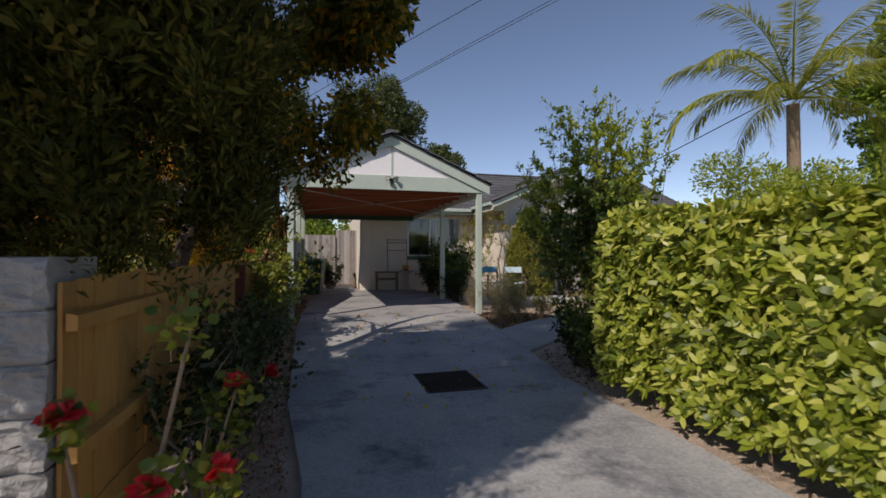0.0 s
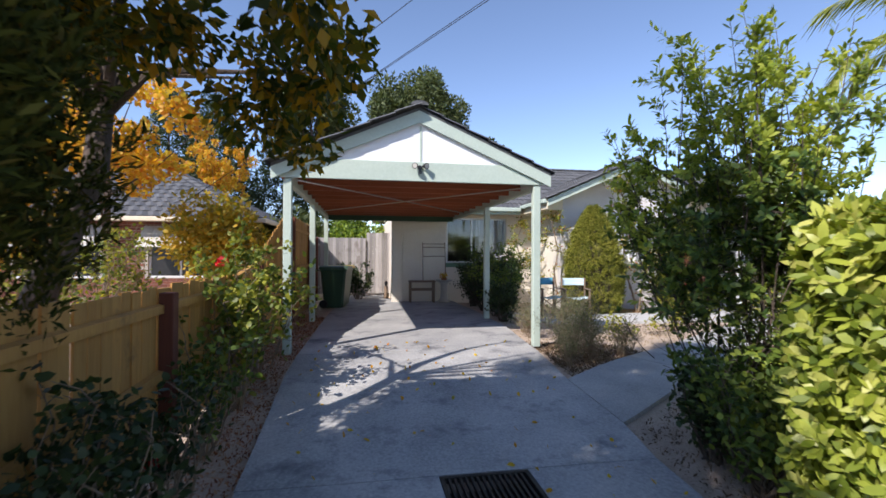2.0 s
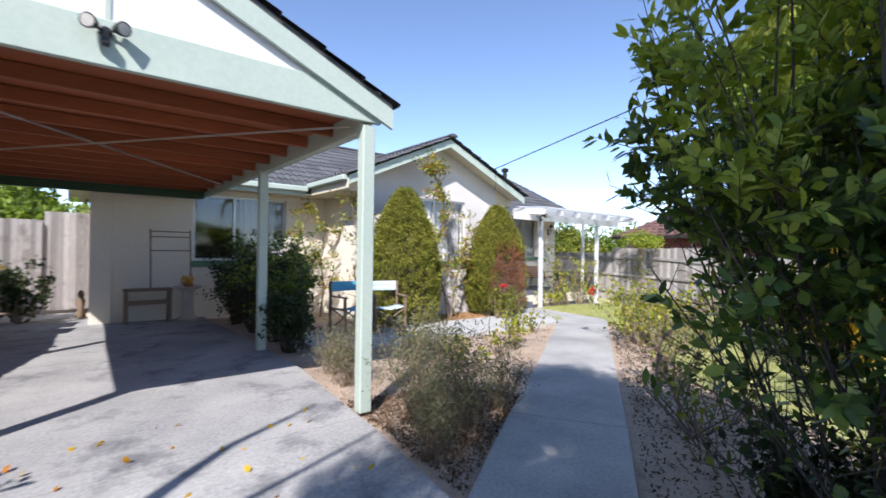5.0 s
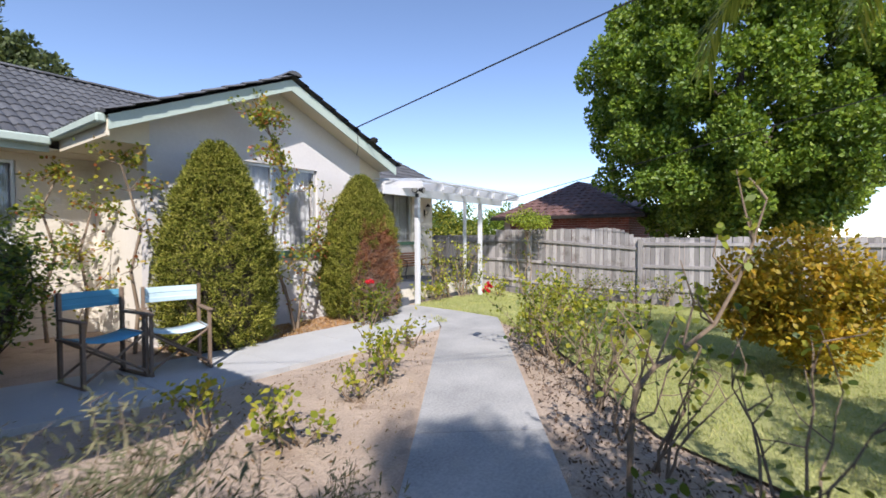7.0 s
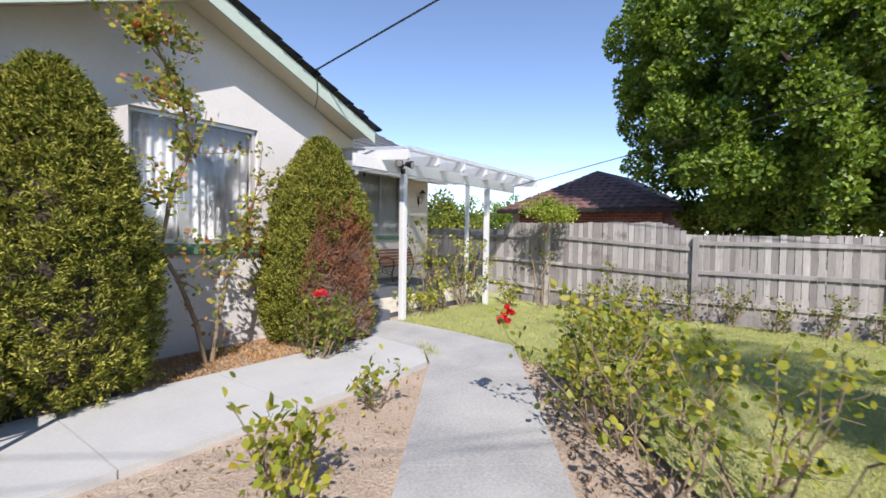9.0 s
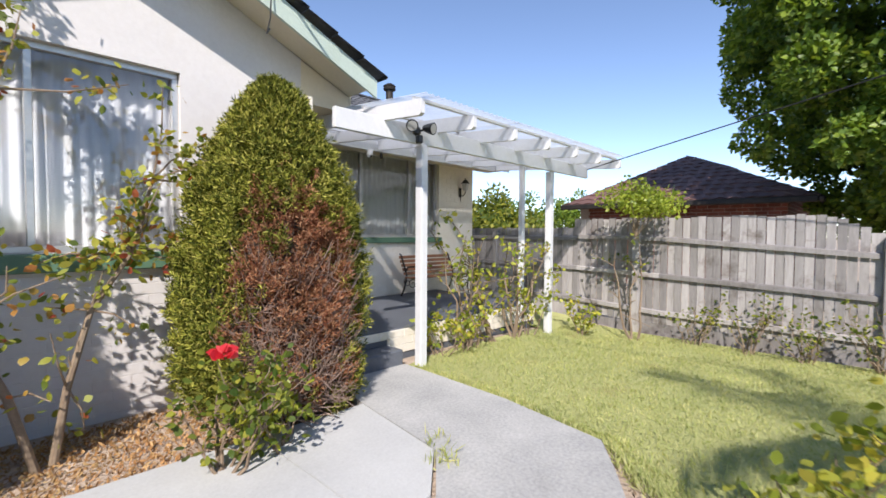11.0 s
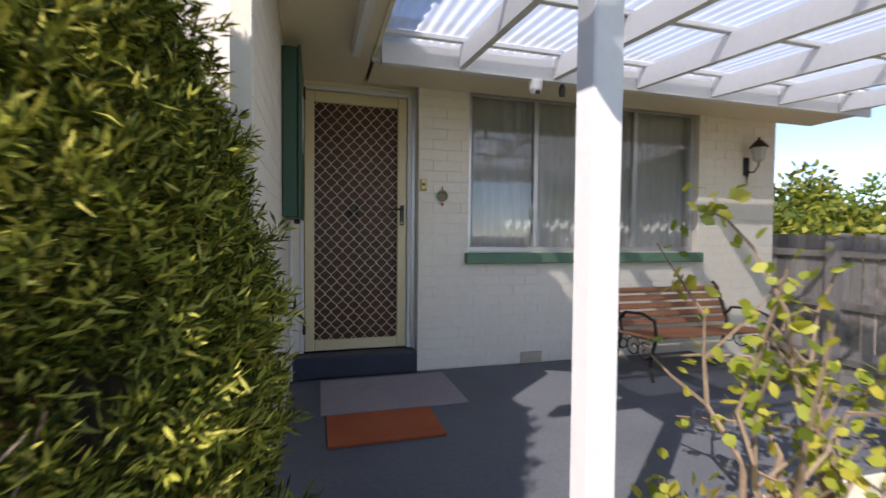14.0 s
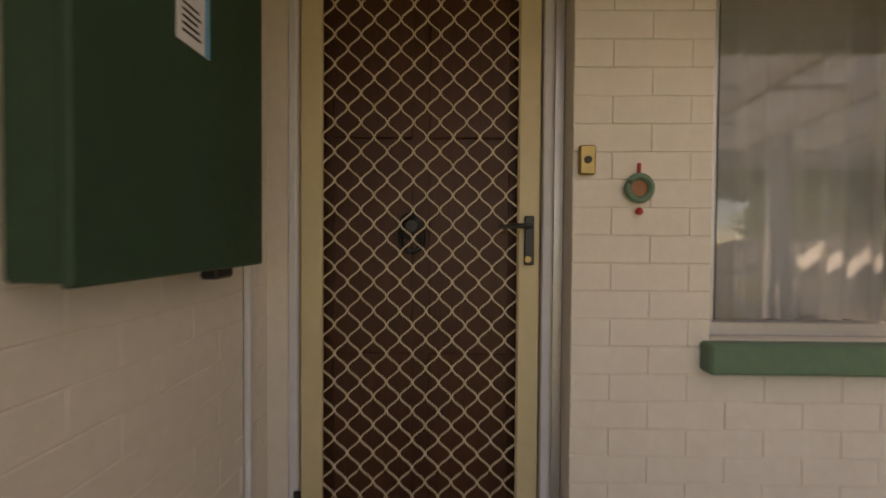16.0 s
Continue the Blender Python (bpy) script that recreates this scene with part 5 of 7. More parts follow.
# palm
pm = plant("palm_tree", "palm with arching feathery fronds", "palm")
px_, py_, pz_ = 7.35, 5.5, 3.68
part("trunk", Soup().tube([(px_, py_, -0.2), (px_ + 0.03, py_, 2.0), (px_, py_, pz_)], [0.13, 0.1, 0.09], 10), CANE, pm)
rng = np.random.default_rng(80)
for k in range(19):
    a = k * 2.399 + 0.5
    el = 1.42 - 1.35 * (k / 18) ** 0.8
    L = 2.05 * rng.uniform(0.88, 1.1)
    out = Vector((math.cos(a), math.sin(a), 0))
    pts, p, ang = [], Vector((px_, py_, pz_ + 0.1)), el
    for j in range(11):
        pts.append(p.copy())
        p = p + (out * math.cos(ang) + Vector((0, 0, math.sin(ang)))) * (L / 10)
        ang -= (0.035 + 0.032 * j) * (0.75 + 0.35 * (k / 18))
    fr = part("frond", Soup().tube(pts, [0.022 * (1 - 0.85 * j / 10) for j in range(11)], 5, False), L_PALM, pm)
    P, D, U = [], [], []
    sd = Vector((-math.sin(a), math.cos(a), 0))
    for m in range(170):
        q = 0.14 + 0.86 * m / 170
        i = min(9, int(q * 10))
        p = pts[i].lerp(pts[i + 1], q * 10 - i)
        sg = 1 if m % 2 else -1
        ax = (pts[i + 1] - pts[i]).normalized()
        P.append(p)
        D.append(sd * sg * 0.8 + ax * (0.55 + 0.5 * q) + Vector((rng.normal(0, 0.07), rng.normal(0, 0.07), -0.45 + rng.normal(0, 0.12))))
        U.append(Vector((0, 0, 1.0)) + sd * sg * 0.4)
    part("leaflet", blade_mesh("leaflet", P, D, U, L_PALM, 0.38, 0.017, 90 + k, bend=0.3, wide=0.4), None, fr)

# ---------------------------------------------------------------- more planting
def rose(at, h, spread, stems, leaves, seed, flowers=0, label="leggy rose bush with sparse yellow-green leaves", lean=(0, 0), ll=0.05, lw=0.036, mat=None, bare=0.35, thick=0.012):
    return branchy("rose_bush", label, at, h, spread, stems, leaves, mat or L_ROSE, ll, lw, seed, CANE, flowers, "rose bush", thick, lean, bare)


# strip between driveway and west fence
branchy("shrub", "yellow-green leafy shrub against the tan fence", (-0.68, 6.75), 1.25, 0.22, 16, 1500, L_ROSE, 0.065, 0.042, 201)
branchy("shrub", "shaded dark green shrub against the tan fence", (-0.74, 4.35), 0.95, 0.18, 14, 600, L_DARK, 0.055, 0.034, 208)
branchy("shrub", "shaded dark green shrub against the tan fence", (-0.7, 5.9), 0.8, 0.22, 12, 700, L_SHRUB, 0.06, 0.04, 202)
branchy("shrub", "yellow-green leafy shrub against the tan fence", (-0.68, 7.55), 1.4, 0.2, 16, 1500, L_ROSE, 0.06, 0.04, 203, flowers=1)
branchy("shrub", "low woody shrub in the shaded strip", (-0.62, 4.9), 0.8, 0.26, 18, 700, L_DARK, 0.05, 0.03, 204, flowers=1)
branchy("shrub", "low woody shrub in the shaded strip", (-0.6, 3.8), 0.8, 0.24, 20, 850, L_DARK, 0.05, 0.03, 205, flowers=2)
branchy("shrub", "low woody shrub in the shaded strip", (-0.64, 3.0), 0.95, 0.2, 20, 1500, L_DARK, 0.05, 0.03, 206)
branchy("shrub", "ivy-like shrub beside the green bins", (0.35, 16.1), 0.85, 0.35, 20, 1500, L_DARK, 0.07, 0.05, 207)


def geranium(base, heads, seed):
    """A leggy geranium: thick pale stems, frilled round leaves and red heads."""
    t = thing("geranium", "leggy geranium with frilled leaves and red flowers", "flower")
    rng = np.random.default_rng(seed)
    base = Vector(base)
    for k, (x, y, z, red) in enumerate(heads):
        tip = Vector((x, y, z))
        mid = base.lerp(tip, 0.55) + Vector((-0.03, 0.02, 0.02))
        part("stem", Soup().tube([base, mid, tip], [0.011, 0.009, 0.006], 7, False), CANE, t)
        for c, n, r in ((tip, 44, 0.038), (base.lerp(tip, 0.62), 16, 0.04), (base.lerp(tip, 0.35), 14, 0.05)):
            P = np.array(c) + rng.normal(0, r, (n, 3))
            tagged(part("leaf_tuft", leaf_mesh("leaf_tuft", P, rng.normal(0, 0.5, (n, 3)) + np.array((0, 0, 1.0)), L_ROSE, 0.04, 0.045, seed + k), None, t), kind="stuff")
        if red:
            flower(np.array(tip) + np.array((0.0, 0.0, 0.04)), 0.036, t, seed + k)


geranium((-0.62, 1.76, -0.15), ((-0.41, 1.67, 1.06, 0), (-0.77, 1.66, 0.76, 1), (-0.51, 1.60, 0.52, 1), (-0.34, 1.74, 0.5, 1)), 211)
geranium((-0.55, 2.5, -0.15), ((-0.4, 2.45, 0.62, 1), (-0.55, 2.6, 0.5, 0), (-0.45, 2.75, 0.35, 0)), 212)

# low growth at the foot of the tall shrub
for k, (x, y, h, n) in enumerate(((3.22, 4.72, 0.8, 2400), (3.3, 5.2, 0.6, 1500), (3.75, 4.85, 0.9, 2200), (4.1, 5.6, 0.6, 1300))):
    branchy("shrub", "low dark leafy shrub under the tall shrub", (x, y), h, 0.26, 24, n, L_DARK if k % 2 else L_SHRUB, 0.06, 0.032, 215 + k, BARK, bare=0.0)
# bed by the carport post: rosemary and lavender
for k, (x, y, h, n) in enumerate(((3.35, 7.85, 0.75, 900), (3.15, 7.55, 0.5, 700), (3.6, 7.75, 0.55, 700), (4.15, 7.95, 0.45, 500), (3.55, 8.3, 0.8, 900), (3.3, 9.3, 0.5, 500), (3.4, 9.8, 0.4, 350))):
    branchy("lavender_bush", "grey-green woody lavender bush", (x, y), h, h * 0.35, 28, int(n * 2.6), L_GREY, 0.045, 0.007, 220 + k, CANE, 0, "shrub", 0.005, bare=0.1)
# dark shrubs by the rear carport post
for k, (x, y, h) in enumerate(((3.5, 11.9, 1.15), (3.45, 12.9, 1.3), (3.9, 13.2, 1.45), (3.4, 11.1, 0.6), (4.2, 13.9, 1.5), (3.5, 14.2, 1.2))):
    branchy("shrub", "dark green leafy shrub beside the carport slab", (x, y), h, h * 0.3, 34, 2600, L_DARK if k % 2 else L_SHRUB, 0.06, 0.034, 230 + k, BARK, bare=0.0)
# climbers on the house
def climbing_rose(pts, side, leaves, seed, flowers=0):
    """One thick crooked cane with side shoots; leaves crowd its upper half."""
    t = thing("climbing_rose", "climbing rose with a thick crooked cane on the cream wall", "rose bush")
    rng = np.random.default_rng(seed)
    pts = [np.array(p, float) for p in pts]
    n = len(pts)
    part("cane", Soup().tube(pts, [0.026 * (1 - 0.7 * k / n) for k in range(n)], 8, False), CANE, t)
    nodes = []
    for k in range(side):
        i = int(rng.integers(1, n))
        e = pts[i] + rng.normal(0, 1, 3) * np.array((0.28, 0.08, 0.2)) + np.array((0, -0.05, 0.12))
        part("shoot", Soup().tube([pts[i], (pts[i] + e) / 2 + rng.normal(0, 0.03, 3), e], [0.008, 0.006, 0.003], 5, False), CANE, t)
        for q in rng.uniform(0.3, 1, 6):
            nodes.append((pts[i] * (1 - q) + e * q, 0.4 + i / n))
    w = np.array([m for _, m in nodes]) ** 2
    idx = rng.choice(len(nodes), leaves, p=w / w.sum())
    LP = np.array([nodes[i][0] for i in idx]) + rng.normal(0, 0.055, (leaves, 3))
    tagged_foliage(leaf_mesh("foliage", LP, rng.normal(0, 1, (leaves, 3)) + np.array((0, -0.4, 0.9)), L_CLIMBER, 0.055, 0.038, seed + 1, droop=0.2), t)
    for k in range(flowers):
        flower(pts[-1] + rng.normal(0, 0.1, 3), 0.04, t, seed + k)


climbing_rose(((7.47, 12.72, -0.05), (7.36, 12.7, 0.42), (7.2, 12.7, 0.85), (7.04, 12.7, 1.15), (7.14, 12.7, 1.65), (7.32, 12.72, 2.1), (7.26, 12.7, 2.55), (7.1, 12.7, 2.9), (6.95, 12.7, 3.15)), 38, 1500, 240, 1)
climbing_rose(((7.55, 12.75, -0.05), (7.62, 12.75, 0.4), (7.75, 12.8, 0.85), (7.98, 12.85, 1.2), (8.12, 12.9, 1.7)), 22, 750, 242)
climbing_rose(((5.42, 13.15, -0.05), (5.45, 13.1, 0.5), (5.38, 13.1, 1.0), (5.5, 13.1, 1.5), (5.4, 13.15, 2.0), (5.3, 13.1, 2.3)), 18, 420, 244)
climbing_rose(((4.95, 14.8, -0.05), (4.9, 14.75, 0.6), (5.05, 14.7, 1.2), (4.9, 14.7, 1.8), (5.1, 14.7, 2.3)), 24, 620, 246)
climbing_rose(((5.25, 14.4, -0.05), (5.3, 14.35, 0.6), (5.2, 14.3, 1.2), (5.35, 14.3, 1.8)), 20, 520, 248)
low_rose = rose((8.2, 11.88), 0.62, 0.22, 10, 420, 250, 0, "low rose bush with a red bloom before the conifer", mat=L_ROSE, bare=0.05)
flower((8.14, 11.72, 0.7), 0.04, low_rose, 253)
rose((8.55, 11.95), 0.42, 0.2, 9, 320, 251, 0, "low leafy plant before the conifer", mat=L_SHRUBTOP, bare=0.0)
# bed between path and paving
for k, (x, y, h, n) in enumerate(((6.5, 10.0, 0.5, 150), (6.35, 9.75, 0.42, 120), (7.7, 10.5, 0.3, 90), (5.0, 9.35, 0.35, 160), (4.7, 9.95, 0.4, 110), (5.9, 9.6, 0.3, 70))):
    rose((x, y), h, 0.18, 5, n, 260 + k, 0, "small rose seedling in dry soil", bare=0.2, mat=L_PORCHROSE, ll=0.06, lw=0.038)
# roses along the lawn side of the path
RB = ((6.5, 7.55, 0.95, 60), (6.95, 7.85, 0.9, 70), (7.3, 8.1, 0.75, 60), (7.75, 8.45, 0.7, 130), (8.2, 8.75, 0.85, 260), (8.6, 8.95, 0.8, 380), (9.0, 9.2, 0.75, 330), (9.35, 9.45, 0.7, 260), (6.1, 7.2, 0.8, 50), (5.6, 6.6, 1.0, 60), (5.2, 6.75, 0.6, 50), (4.75, 6.4, 0.75, 90), (7.9, 8.05, 0.8, 200), (8.5, 8.5, 0.8, 240))
for k, (x, y, h, n) in enumerate(RB):
    rose((x, y), h, 0.28, 5, int(n * 1.1), 280 + k, 0, thick=0.011, bare=0.25, mat=L_PORCHROSE if x > 7.6 else None)
gn = thing("rose_bush", "old rose with one gnarled arching cane and few leaves", "rose bush")
g_pts = [(5.72, 7.3, -0.1), (5.74, 7.3, 0.3), (5.76, 7.28, 0.56), (5.85, 7.2, 0.68), (5.95, 7.08, 0.77), (6.04, 6.93, 0.92), (6.12, 6.83, 1.15), (6.165, 6.76, 1.38), (6.2, 6.7, 1.62)]
part("cane", Soup().tube(g_pts, [0.019, 0.018, 0.017, 0.015, 0.014, 0.012, 0.01, 0.008, 0.004], 7, False), CANE, gn)
g_rng = np.random.default_rng(295)
g_leaf = []
for k in range(13):
    a = np.array(g_pts[2 + k % 7])
    b = a + g_rng.normal(0, 0.1, 3) + np.array((0, 0, 0.2 + 0.1 * (k % 3)))
    part("shoot", Soup().tube([a, (a + b) / 2 + g_rng.normal(0, 0.03, 3), b], [0.008, 0.006, 0.003], 5, False), CANE, gn)
    g_leaf += [a * (1 - q) + b * q for q in g_rng.uniform(0.5, 1.05, 6)]
part("foliage", leaf_mesh("foliage", g_leaf, g_rng.normal(0, 1, (len(g_leaf), 3)) + np.array((0, 0, 0.8)), L_PORCHROSE, 0.06, 0.042, 296), None, gn)
rb = rose((8.3, 8.98), 0.7, 0.2, 4, 160, 299, 0, "rose with two red blooms leaning over the path", lean=(-0.15, 0.35), thick=0.011)
flower((8.03, 9.53, 0.785), 0.034, rb, 297)
flower((8.0, 9.55, 0.725), 0.029, rb, 298)
# roses before the porch
for k, (x, y, h, n) in enumerate(((11.42, 12.76, 1.25, 420), (11.85, 12.72, 1.45, 520), (12.3, 12.74, 1.4, 560), (11.2, 12.7, 0.45, 300), (12.55, 12.72, 0.8, 400), (10.85, 12.76, 0.35, 260), (13.4, 12.3, 0.45, 300))):
    rose((x, y), h, 0.24, 5, int(n * (0.34 if h > 1 else 0.6)), 410 + k, 0, "tall rose with pale thick canes before the porch", ll=0.06, lw=0.044, thick=0.021 if h > 1 else 0.01, bare=0.38 if h > 1 else 0.1, mat=L_PORCHROSE)
# rose standard and low roses at the east fence
st = rose((13.75, 11.7), 1.5, 0.12, 3, 60, 330, 0, "standard rose with a yellow-green head at the fence", ll=0.06, lw=0.045, thick=0.022, bare=0.6)
hp, hn = clumps(ellipsoid_clumps((13.78, 11.68, 1.82), (0.5, 0.55, 0.2), 26, 0.1, 0.2, 331, 0.2), 1900, 332, 0.2)
part("head", leaf_mesh("head", hp, hn + np.array((0, 0, 0.6)), L_SHRUBTOP, 0.055, 0.035, 333), None, st)
head_twigs = Soup()
for k in range(16):
    head_twigs.tube([(13.75, 11.7, 1.3), tuple(hp[k * 100] * 0.5 + np.array((13.75, 11.7, 1.45)) * 0.5), tuple(hp[k * 100])], [0.009, 0.006, 0.002], 5, False)
part("twig", head_twigs, CANE, st)
for k in range(9):
    rose((14.05, 11.0 - 0.62 * k), 0.62 + 0.12 * math.sin(k * 2.3), 0.22, 7, 150, 340 + k, 0, "low rose bush along the grey fence", bare=0.2)
# yellow bush at the east fence
tree("yellow_bush", "dense rounded bush with yellow and orange leaves", (9.05, 6.3, -0.1), 1.4, ellipsoid_clumps((9.05, 6.3, 0.72), (0.8, 0.8, 0.6), 60, 0.14, 0.3, 350, 0.5), 13900, L_YELLOW, 0.06, 0.034, 351, 0.05, category="shrub")
# pale airy tree behind the hedge
tree("garden_tree", "airy yellow-green young tree behind the hedge", (5.7, 4.3, -0.1), 2.6, ellipsoid_clumps((5.7, 4.3, 1.95), (1.15, 1.0, 0.62), 48, 0.15, 0.3, 355, 0.3), 12000, L_SHRUBTOP, 0.06, 0.02, 356, 0.12)
# planting beyond the fences
for k, (x, y, h, r, m) in enumerate(((15.8, 24, 3.1, 2.0, L_TREE), (19.0, 24, 3.4, 2.2, L_TREE), (22.5, 23, 3.2, 2.2, L_YELLOW), (17, 19.0, 2.1, 1.6, L_ROSE), (20, 18.5, 2.1, 1.7, L_ROSE), (15.2, 18.0, 2.0, 1.0, L_ROSE), (25, 21, 3.3, 2.2, L_TREE), (17.3, 21.5, 2.9, 1.8, L_TREE), (21.5, 20.5, 3.0, 2.0, L_ROSE), (28.5, 19, 3.6, 2.4, L_TREE), (32, 16.5, 3.8, 2.6, L_FAR), (13.6, 24.5, 3.0, 1.7, L_FAR), (-3.4, 15.0, 2.9, 1.1, L_YELLOW), (-2.2, 18.5, 3.2, 1.3, L_FAR), (0.3, 22, 3.4, 1.8, L_TREE), (-1.5, 26, 4.2, 2.2, L_FAR))):
    tree("garden_tree", "leafy garden tree beyond the fence", (x, y, -0.1), h, ellipsoid_clumps((x, y, h * 0.55), (r, r, h * 0.42), 40, 0.3, 0.6, 360 + k, 0.4), 6000, m, 0.16, 0.08, 380 + k, 0.08)
for k, (x, y, h) in enumerate(((-3.2, 9.2, 1.7), (-4.5, 8.0, 1.5), (-3.0, 7.2, 1.4))):
    branchy("shrub", "sunlit garden shrub beyond the tan fence", (x, y), h, 0.5, 24, 1500, L_ROSE, 0.06, 0.04, 395 + k, bare=0.0)


# ---------------------------------------------------------------- neighbouring houses
def brick_house(x0, x1, y0, y1, z1, ridge, tiles, label, windows, trim=None):
    trim = trim or EAVE
    """A hip-roofed brick house: courses of tiles, gutters, and windows with frames on its street face."""
    h = thing("neighbour_house", label, "house")
    xs = sorted({x0, x1, *[w[0] for w in windows], *[w[1] for w in windows]})
    s = Soup()
    for a, b in zip(xs, xs[1:]):
        cut = [w for w in windows if w[0] < (a + b) / 2 < w[1]]
        if cut:
            s.box((a, y0, -0.2), (b, y0 + 0.25, cut[0][2]))
            s.box((a, y0, cut[0][3]), (b, y0 + 0.25, z1))
        else:
            s.box((a, y0, -0.2), (b, y0 + 0.25, z1))
    s.box((x0, y0 + 0.25, -0.2), (x0 + 0.25, y1, z1))
    s.box((x1 - 0.25, y0 + 0.25, -0.2), (x1, y1, z1))
    s.box((x0, y1, -0.2), (x1, y1 + 0.25, z1))
    part("wall", s, MORTAR, h)
    br = Soup()
    rw = random.Random(5)
    z = 0.0
    row = 0
    while z < z1 - 0.05:
        for side in (0, 1, 2):
            u0, u1 = ((x0, x1), (y0, y1), (y0, y1))[side]
            u = u0 - (0.12 if row % 2 else 0)
            while u < u1 - 0.02:
                a, b = max(u, u0) + 0.005, min(u + 0.24, u1) - 0.005
                u += 0.24
                if b - a < 0.03:
                    continue
                if side == 0:
                    if any(a < w[1] and b > w[0] and z + 0.04 > w[2] and z < w[3] for w in windows):
                        continue
                    br.box((a, y0 - 0.008, z + 0.005), (b, y0 + 0.02, z + 0.081))
                elif side == 1:
                    br.box((x1 - 0.02, a, z + 0.005), (x1 + 0.008, b, z + 0.081))
                else:
                    br.box((x0 - 0.008, a, z + 0.005), (x0 + 0.02, b, z + 0.081))
        z += 0.086
        row += 1
    tagged(part("brickwork", br, REDBRICK, h), kind="stuff")
    e = 0.55
    ex0, ex1, ey0, ey1 = x0 - e, x1 + e, y0 - e, y1 + e
    (rx0, ry0_), (rx1, ry1_), rz = ridge
    part("roof", Soup().add([(ex0, ey0, z1), (ex1, ey0, z1), (ex1, ey1, z1), (ex0, ey1, z1), (rx0, ry0_, rz), (rx1, ry1_, rz)], [(0, 1, 5, 4), (1, 2, 5), (2, 3, 4, 5), (3, 0, 4), (0, 3, 2, 1)]), tiles, h)
    # tile courses: butts lapped along each slope
    co = Soup()
    n = 12
    for pa, pb, qa, qb in (((ex0, ey0), (ex1, ey0), (rx0, ry0_), (rx1, ry1_)), ((ex1, ey0), (ex1, ey1), (rx1, ry1_), (rx1, ry1_)), ((ex0, ey1), (ex0, ey0), (rx0, ry0_), (rx0, ry0_))):
        A0, B0 = Vector((*pa, z1)), Vector((*pb, z1))
        A1, B1 = Vector((*qa, rz)), Vector((*qb, rz))
        nr = (B0 - A0).cross(A1 - A0).normalized()
        for k in range(n):
            a, b = A0.lerp(A1, k / n), B0.lerp(B1, k / n)
            c, d = A0.lerp(A1, (k + 1.06) / n), B0.lerp(B1, (k + 1.06) / n)
            m = max(1, int((b - a).length / 0.3))
            for j in range(m):
                w0, w1, w2 = j / m, (j + 0.5) / m, (j + 0.98) / m
                co.add([a.lerp(b, w0) + nr * 0.03, a.lerp(b, w1) + nr * 0.065, a.lerp(b, w2) + nr * 0.03, c.lerp(d, w0) + nr * 0.008, c.lerp(d, w1) + nr * 0.035, c.lerp(d, w2) + nr * 0.008, a.lerp(b, w0), a.lerp(b, w2)],
                       [(0, 1, 4, 3), (1, 2, 5, 4), (6, 7, 2, 1, 0)])
    tagged(part("roof_tiles", co, tiles, h), kind="stuff")
    g = Soup()
    g.box((ex0 - 0.1, ey0 - 0.1, z1 - 0.12), (ex1 + 0.1, ey0, z1 + 0.01), 0.02)
    part("gutter", g, trim, h)
    part("gutter", B(ex1, ey0, z1 - 0.12, ex1 + 0.1, ey1, z1 + 0.01, bev=0.02), trim, h)
    part("gutter", B(ex0 - 0.1, ey0, z1 - 0.12, ex0, ey1, z1 + 0.01, bev=0.02), trim, h)
    for w in windows:
        f = Soup()
        for lo, hi in (((w[0], y0 + 0.05, w[2]), (w[1], y0 + 0.1, w[2] + 0.06)), ((w[0], y0 + 0.05, w[3] - 0.06), (w[1], y0 + 0.1, w[3])), ((w[0], y0 + 0.05, w[2] + 0.06), (w[0] + 0.06, y0 + 0.1, w[3] - 0.06)),
                       ((w[1] - 0.06, y0 + 0.05, w[2] + 0.06), (w[1], y0 + 0.1, w[3] - 0.06)), (((w[0] + w[1]) / 2 - 0.03, y0 + 0.05, w[2] + 0.06), ((w[0] + w[1]) / 2 + 0.03, y0 + 0.1, w[3] - 0.06))):
            f.box(lo, hi, 0.005)
        wn_ = part("window", f, WHITE, h)
        part("pane", B(w[0] + 0.05, y0 + 0.07, w[2] + 0.05, w[1] - 0.05, y0 + 0.08, w[3] - 0.05), BLACK, wn_)
        if len(w) > 4:
            n_rib = int((w[1] - w[0] + 0.2) / 0.1)
            va, fa = [], []
            for k in range(n_rib * 2 + 1):
                a, lift = w[0] - 0.1 + k * 0.05, 0.012 * (k % 2)
                va += [(a, y0 - 0.02, w[3] + 0.1 + lift), (a, y0 - 0.55, w[3] - 0.5 + lift), (a, y0 - 0.55, w[3] - 0.52 + lift), (a, y0 - 0.02, w[3] + 0.08 + lift)]
            for k in range(n_rib * 2):
                for j in range(4):
                    fa.append((4 * k + j, 4 * k + (j + 1) % 4, 4 * k + 4 + (j + 1) % 4, 4 * k + 4 + j))
            fa += [(3, 2, 1, 0), tuple(8 * n_rib + j for j in range(4))]
            aw = Soup().add(va, fa)
            part("awning", aw, STONE, h, "pale striped canvas awning")
    return h


